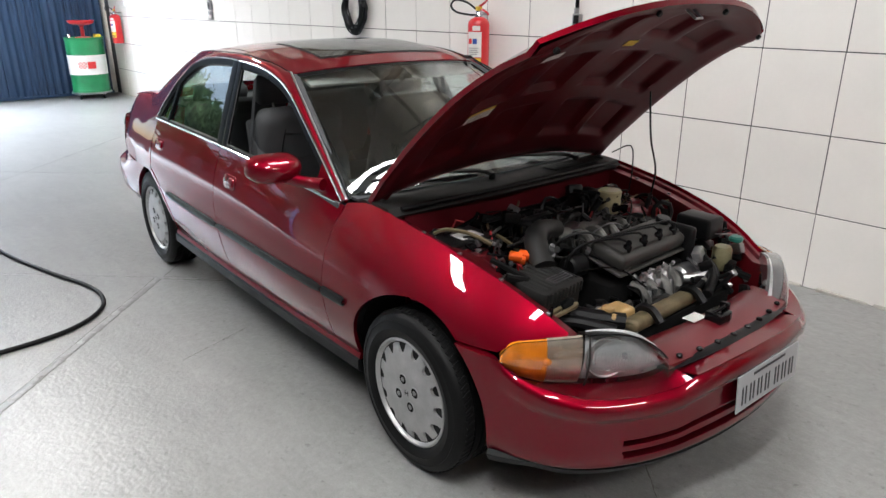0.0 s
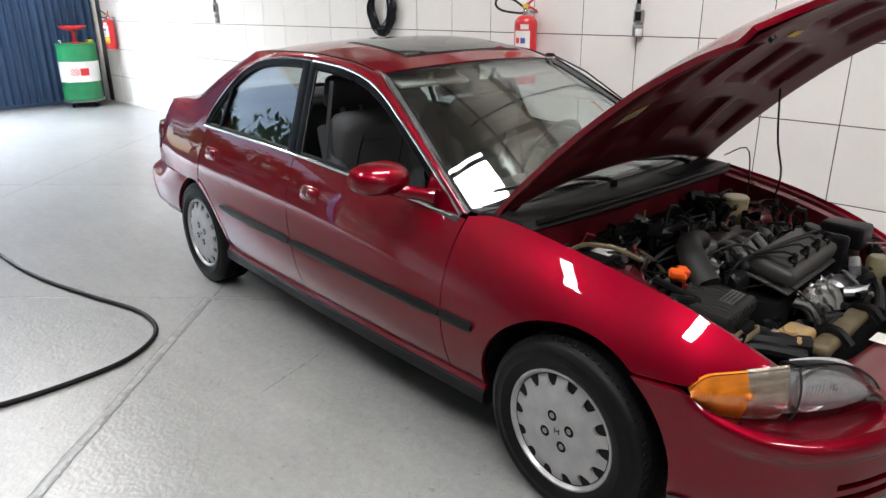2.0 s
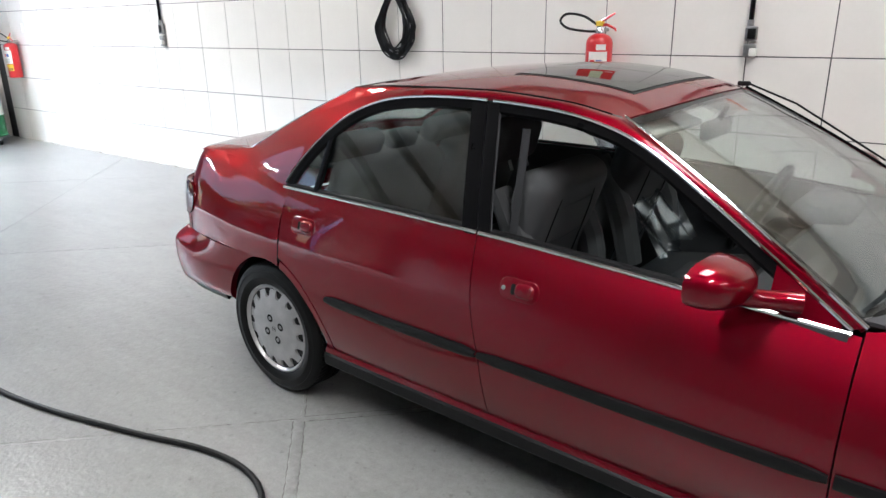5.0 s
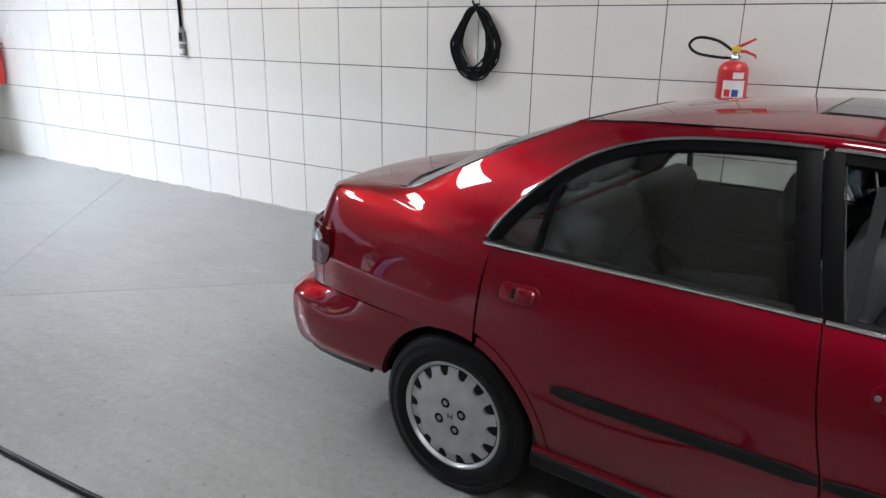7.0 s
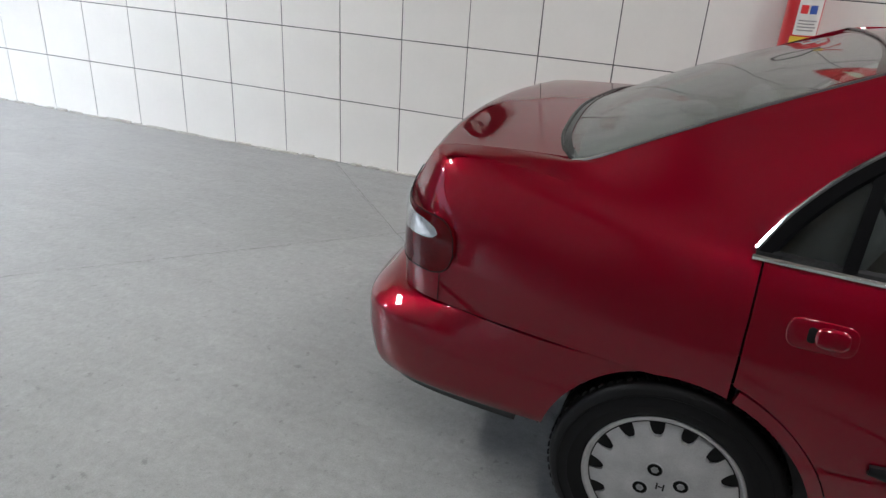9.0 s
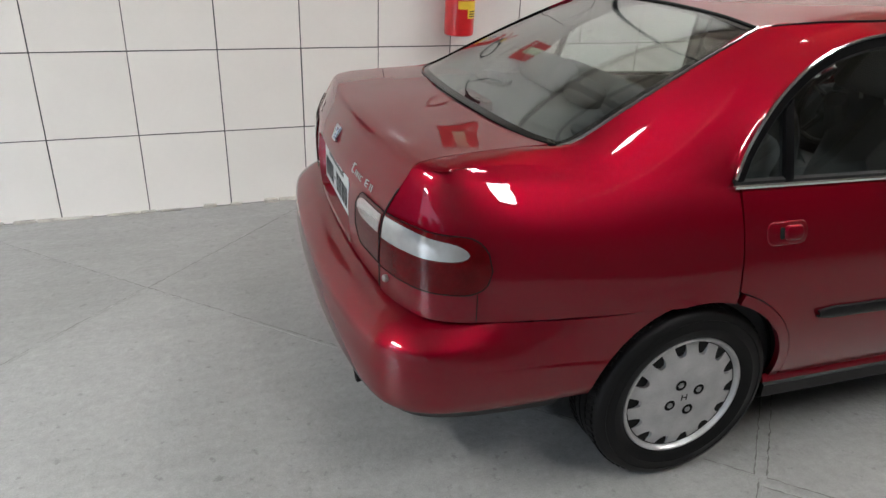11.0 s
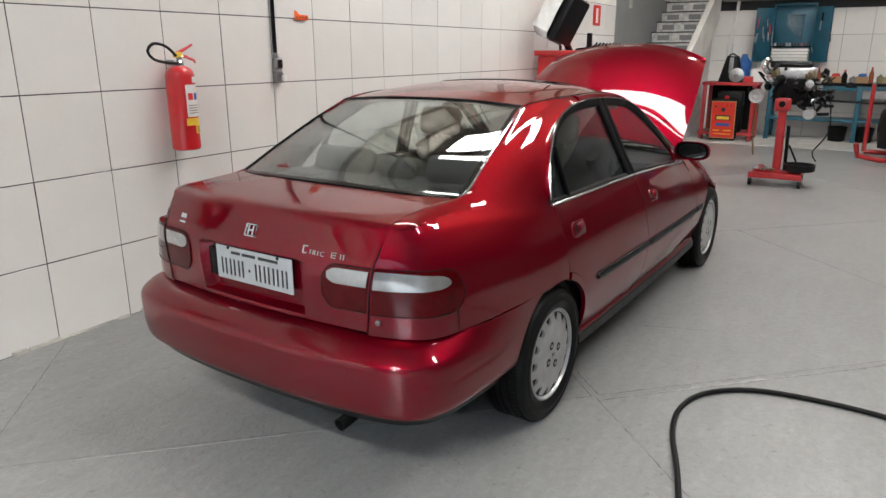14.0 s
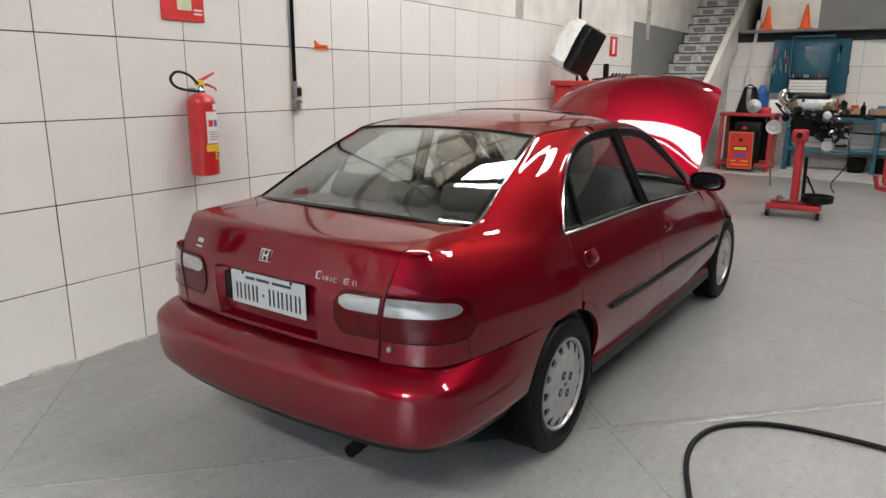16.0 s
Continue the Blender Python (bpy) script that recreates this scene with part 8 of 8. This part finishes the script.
part("strap", tube([(-0.03, -0.08, 0.42), (-0.05, 0, 0.47), (-0.03, 0.08, 0.42)], 0.012, 6, smooth=8), "black", bag)
part("flap", rbox(-0.10, 0, 0.28, 0.02, 0.07, 0.26, 0.008), "steel", bag)
fan = thing("horn_speaker", "round pale grey horn leaning on the bag", "horn", pose(9.10, 0.24, 1.11, 0, -90, 0))
part("dish", lathe([(0.03, 0.02), (0.10, 0.0), (0.118, 0.01), (0.118, 0.03), (0.10, 0.04), (0.0, 0.05)], 30), "alu", fan)
part("hub", lathe([(0.03, 0.05), (0.028, 0.07), (0.0, 0.074)], 18), "steel", fan)
part("foot", rbox(-0.10, 0, 0.0, 0.04, 0.10, 0.05, 0.006), "dark", fan)
for k, (y, c, h, lab) in enumerate(((0.02, "paper", 0.22, "crumpled white carton on the red cart"), (-0.10, "paper", 0.30, "tall white carton on the red cart"), (0.10, "red", 0.10, "small red box on the red cart"))):
    q = thing("carton", lab, "carton", pose(9.44 if k < 2 else 9.14, y - 0.05, 0.992), "cartons on the cart")
    part("box", rbox(0, 0, h / 2, 0.12, 0.14, h, 0.008), c, q)
jug = thing("water_jug", "blue plastic water jug by the tool cabinet", "jug", pose(10.12, 0.30, 0.992))
part("body", lathe([(0.10, 0), (0.13, 0.02), (0.13, 0.14), (0.122, 0.16), (0.13, 0.18), (0.13, 0.32), (0.05, 0.42), (0.045, 0.46)], 24), "blue_plastic", jug)
shelf_b = thing("wall_shelf", "narrow pale shelf below the cabinet", "shelf", pose(10.27, 0.33, 0.96))
part("board", rbox(0, 0, 0.014, 0.34, 0.40, 0.03, 0.004), "paper", shelf_b)
part("bracket", rbox(0.10, 0, -0.10, 0.12, 0.03, 0.20, 0.004), "steel", shelf_b)
pp = thing("drain_pipe", "white plastic pipe running up the end wall", "pipe", pose(10.36, 0.62, 0))
part("pipe", cyl((0, 0, 1.3), (0.02, -0.10, 2.6), 0.03, 14), "paper", pp)
part("joint", cyl((0, 0.0, 1.42), (0.0, 0.0, 1.62), 0.045, 14, 0.006), "paper", pp)
for k, y in enumerate((0.36, -0.26)):
    ledge_z = 2.424
    c = thing("traffic_cone", "orange traffic cone on the wall ledge", "cone", pose(10.30, y, ledge_z), "traffic cones")
    part("base", rbox(0, 0, 0.012, 0.24, 0.24, 0.024, 0.008, 2), "orange", c)
    part("cone", lathe([(0.095, 0.022), (0.085, 0.05), (0.022, 0.41), (0.016, 0.415)], 28), "orange", c)
led = tagged(part("trim_ledge", rbox(10.31, -4.0, 2.402, 0.29, 9.6, 0.04, 0.004), "grey_wall"), "grey concrete ledge on the end wall", "ledge", kind="structure")

# covered alignment machine behind the car
mach = thing("diagnostic_machine", "red diagnostic console with monitor under clear plastic", "machine", pose(4.5, 1.25, 0))
part("cabinet", rbox(0.1, 0.10, 0.74, 1.25, 0.62, 1.44, 0.02, 2), "red", mach)
part("top_plate", rbox(0.1, 0.08, 1.49, 1.40, 0.70, 0.06, 0.012, 2), "red", mach)
tilt_m = pose(-0.62, 0.06, 1.87, 22, 14, -12)
part("monitor", Geo().join(rbox(0, 0, 0, 0.34, 0.27, 0.52, 0.03, 3), tilt_m), "black", mach, "black monitor")
part("monitor_arm", tube([(-0.30, 0.1, 1.52), (-0.42, 0.1, 1.60), (-0.55, 0.09, 1.68)], 0.04, 10), "black", mach)
fg = np.zeros((34, 16, 3))
rf = random.Random(5)
for i, a in enumerate(np.linspace(radians(-12), radians(192), 34)):
    for j, t in enumerate(np.linspace(-1, 1, 16)):
        w = 1 + 0.035 * math.sin(6 * a + 5 * t) + rf.uniform(-0.02, 0.02)
        sq = (1 - 0.35 * max(0, abs(t) - 0.75) / 0.25) * w
        fg[i, j] = tilt_m @ Vector((0.225 * math.cos(a) * sq, 0.02 + 0.30 * math.sin(a) * sq, 0.285 * t))
part("plastic_cover", sheet(fg, thick=0.0006, centre=(-0.6, 0.1, 1.9)), material("milky_plastic_sheet", (0.62, 0.62, 0.60), 0.22, 0, 0.5, 0.12, 14, 60, bump=0.003), mach, "loose milky plastic cover")
for k in range(8):
    part("cable", tube([(-0.25 + 0.12 * k, -0.15, 1.53), (-0.20 + 0.12 * k, -0.20, 1.60), (-0.12 + 0.12 * k, -0.12, 1.56), (-0.1 + 0.12 * k, 0.1, 1.53)], 0.012, 6, smooth=10), "black", mach)
part("probe_holder", rbox(0.36, 0.1, 1.62, 0.06, 0.06, 0.22, 0.01), "black", mach)
part("mast", cyl((0.10, 0.38, 1.5), (0.10, 0.38, 2.9), 0.018, 12), "black", mach)

# red lifting frame with a covered seat, by the bench
lift = thing("floor_crane", "red floor crane with a black cover over it", "crane", pose(7.6, -2.0, 0))
part("post", tube([(0.3, 0.20, 0.10), (0.3, 0.20, 1.05)], 0.028, 8), "dark_red", lift)
part("leg", tube([(-0.55, 0.30, 0.30), (-0.52, 0.26, 0.13), (-0.40, 0.0, 0.07), (0.2, -0.9, 0.07)], 0.034, 8), "dark_red", lift)
part("leg", tube([(0.3, 0.20, 0.10), (0.3, -1.0, 0.08)], 0.034, 8), "dark_red", lift)
part("boom", tube([(0.9, 1.25, 0.78), (0.4, 0.2, 0.78), (0.3, -0.3, 0.80)], 0.016, 8), "black", lift)
g = np.zeros((24, 12, 3))
for i, a in enumerate(np.linspace(0, 2 * math.pi, 24)):
    for j, t in enumerate(np.linspace(0, 1, 12)):
        w = 1 + 0.08 * math.sin(4 * a + 3 * t)
        r = 0.42 * w * (1 if t < 0.75 else math.sqrt(max(0.001, 1 - ((t - 0.75) / 0.25) ** 2)))
        g[i, j] = (0.1 + r * math.cos(a), -0.42 + 1.1 * r * math.sin(a), 0.20 + 0.62 * t)
part("cover", sheet(g, thick=0.006, centre=(0.1, -0.42, 0.5)), "black", lift, "black cloth cover")

# ---------------------------------------------------------------- pieces of the walls and the floor
def piece_mesh(name, sx, sy, sz, bev, mat):
    g = Geo()
    a, b, h = sx / 2, sy / 2, sz
    v = [(-a, -b, 0), (a, -b, 0), (a, b, 0), (-a, b, 0), (-a, -b, h - bev), (a, -b, h - bev), (a, b, h - bev), (-a, b, h - bev), (-a + bev, -b + bev, h), (a - bev, -b + bev, h), (a - bev, b - bev, h), (-a + bev, b - bev, h)]
    f = [(0, 1, 5, 4), (1, 2, 6, 5), (2, 3, 7, 6), (3, 0, 4, 7), (4, 5, 9, 8), (5, 6, 10, 9), (6, 7, 11, 10), (7, 4, 8, 11), (8, 9, 10, 11)]
    me = bpy.data.meshes.new(name)
    me.from_pydata(v, [], f)
    me.materials.append(M[mat])
    return me


rnd = random.Random(7)
tile_me = piece_mesh("tile", PITCH_X - 0.0058, PITCH_Z - 0.0058, 0.009, 0.0012, "tile")
for k in range(-26, 14):
    xc = COL0 + PITCH_X * (k + 0.5)
    if xc > 6.95:
        continue
    for j in range(5):
        o = new("tile", tile_me)
        o.parent = wall_north
        o.matrix_basis = pose(xc + rnd.uniform(-0.0008, 0.0008), Y1 + 0.0115 - rnd.uniform(0, 0.0012), PITCH_Z * (j + 0.5), 90 + rnd.uniform(-0.12, 0.12), rnd.uniform(-0.1, 0.1), 0)
mort = Geo()
for k in range(110):
    x = -10 + 17 * k / 110 + rnd.uniform(-0.05, 0.05)
    mort.join(rbox(x, Y1 - 0.004, 0.004, rnd.uniform(0.06, 0.2), rnd.uniform(0.008, 0.03), rnd.uniform(0.008, 0.035), 0.004, 1))
tagged(part("trim_mortar", mort, "pale_grout"), "crumbling mortar along the foot of the wall", "trim", kind="structure")

slab_me = piece_mesh("slab", 2.53 - 0.0045, 2.53 - 0.0045, 0.030, 0.0015, "floor")
node, du_, dv_ = Vector((-1.12, -0.95, 0)), Vector((0.703, -0.711, 0)), Vector((0.711, 0.703, 0))
for i in range(-8, 9):
    for j in range(-8, 9):
        c = node + du_ * 2.53 * (i + 0.5) + dv_ * 2.53 * (j + 0.5)
        corners = [c + du_ * 1.26275 * a + dv_ * 1.26275 * b for a, b in ((-1, -1), (1, -1), (1, 1), (-1, 1))]
        inside = [X0 - 0.2 < p.x < X1 + 0.2 and Y0 - 0.2 < p.y < Y1 + 0.01 for p in corners]
        z = -0.030 + rnd.uniform(-0.0006, 0.0006)
        if all(inside):
            o = new("slab", slab_me)
            o.parent = floor
            o.matrix_basis = pose(c.x, c.y, z, 0, 0, -45.3)
            continue
        poly = [(p.x, p.y) for p in corners]   # a slab at the edge of the room is cut off at the wall
        for axis, lim, keep_below in ((0, X0 - 0.2, False), (0, X1 + 0.2, True), (1, Y0 - 0.2, False), (1, Y1 + 0.01, True)):
            cutp = []
            for p, r in zip(poly, poly[1:] + poly[:1]):
                pin, rin = (p[axis] <= lim) == keep_below, (r[axis] <= lim) == keep_below
                if pin:
                    cutp.append(p)
                if pin != rin:
                    t = (lim - p[axis]) / (r[axis] - p[axis])
                    cutp.append((p[0] + (r[0] - p[0]) * t, p[1] + (r[1] - p[1]) * t))
            poly = cutp
            if not poly:
                break
        if len(poly) > 2:
            n = len(poly)
            g = Geo().add([(x, y, h) for h in (z, z + 0.030) for x, y in poly], [tuple(range(n))[::-1], tuple(range(n, 2 * n))] + [(k, (k + 1) % n, n + (k + 1) % n, n + k) for k in range(n)])
            part("slab", g, "floor", floor)


def ridge(p, q, wide, high):
    """A strip of mortar along a floor joint, with ragged edges."""
    p, q = Vector((*p, 0)), Vector((*q, 0))
    d = (q - p).normalized()
    side = Vector((-d.y, d.x, 0))
    n = max(3, int((q - p).length / 0.018))
    g = np.zeros((n, 4, 3))
    for i in range(n):
        c = p + (q - p) * (i / (n - 1)) + side * rnd.gauss(0, 0.0012)
        for j, (w, h) in enumerate(((-0.5, -0.001), (-0.40, high), (0.40, high), (0.5, -0.001))):
            g[i, j] = c + side * (w * wide + rnd.gauss(0, 0.0010)) + Vector((0, 0, h * (1 + rnd.uniform(-0.35, 0.35)) if h > 0 else h))
    part("joint_mortar", sheet(g, centre=(0, 0, -5)), "floor", floor)
    for j, sd in ((0, -1), (3, 1)):       # the open crack along its edge
        if wide < 0.02 and sd > 0:
            continue
        e = g[:, j].copy()
        e[:, 2] = 0.0009
        w_ = np.array([abs(rnd.gauss(0.0014, 0.0012)) + 0.0004 for _ in range(n)])[:, None] * np.array(side)[None]
        part("joint_crack", sheet(np.stack([e - w_, e + w_], 1), centre=(0, 0, -5)), "crack", floor)


n0, n1, off = node, node - du_ * 2.53, dv_ * -0.012
for p, q, wide, high in ((n0 + off, n0 + off + du_ * 3.5, 0.046, 0.0022), (n0, n0 + dv_ * 2.5, 0.036, 0.0020), (n0, n0 - dv_ * 2.53, 0.013, 0.0012), (n0, n1, 0.015, 0.0016),
                         (n1, n1 - du_ * 1.25, 0.013, 0.0013), (n1, n1 - dv_ * 2.53, 0.013, 0.0013), (n1, n1 + dv_ * 1.25, 0.012, 0.0012), (n0 + du_ * 2.53, n0 + du_ * 2.53 + dv_ * 2.5, 0.013, 0.0012),
                         (n1 - dv_ * 2.53, n1 - dv_ * 5.06, 0.012, 0.0012), (n1 - dv_ * 2.53 - du_ * 2.5, n1 - dv_ * 2.53 + du_ * 2.5, 0.013, 0.0012), (n0 + dv_ * 2.53, n0 + dv_ * 2.53 + du_ * 5.06, 0.013, 0.0012)):
    ridge(p.xy, q.xy, wide, high)
ridge((-0.161, -0.871), (-0.042, -1.249), 0.006, 0.0009)
et = piece_mesh("tile", 0.44, 0.44, 0.009, 0.0012, "tile")
east = bpy.data.objects["wall_east"]
for i in range(12):
    for j in range(5 if i > 3 else 5):
        y = 0.80 - 0.4445 * i
        o = new("tile", et)
        o.parent = east
        o.matrix_basis = pose(X1 - 0.0005, y, 0.225 + 0.4445 * j, 90, 0, -90)
ft = piece_mesh("tile", 0.595, 0.595, 0.010, 0.001, "floor_tile")
for i in range(3):
    for j in range(12):
        o = new("tile", ft)
        o.parent = floor
        o.matrix_basis = pose(10.13 - 0.60 * i, 0.70 - 0.60 * j, -0.0045, 0, 0, 0)
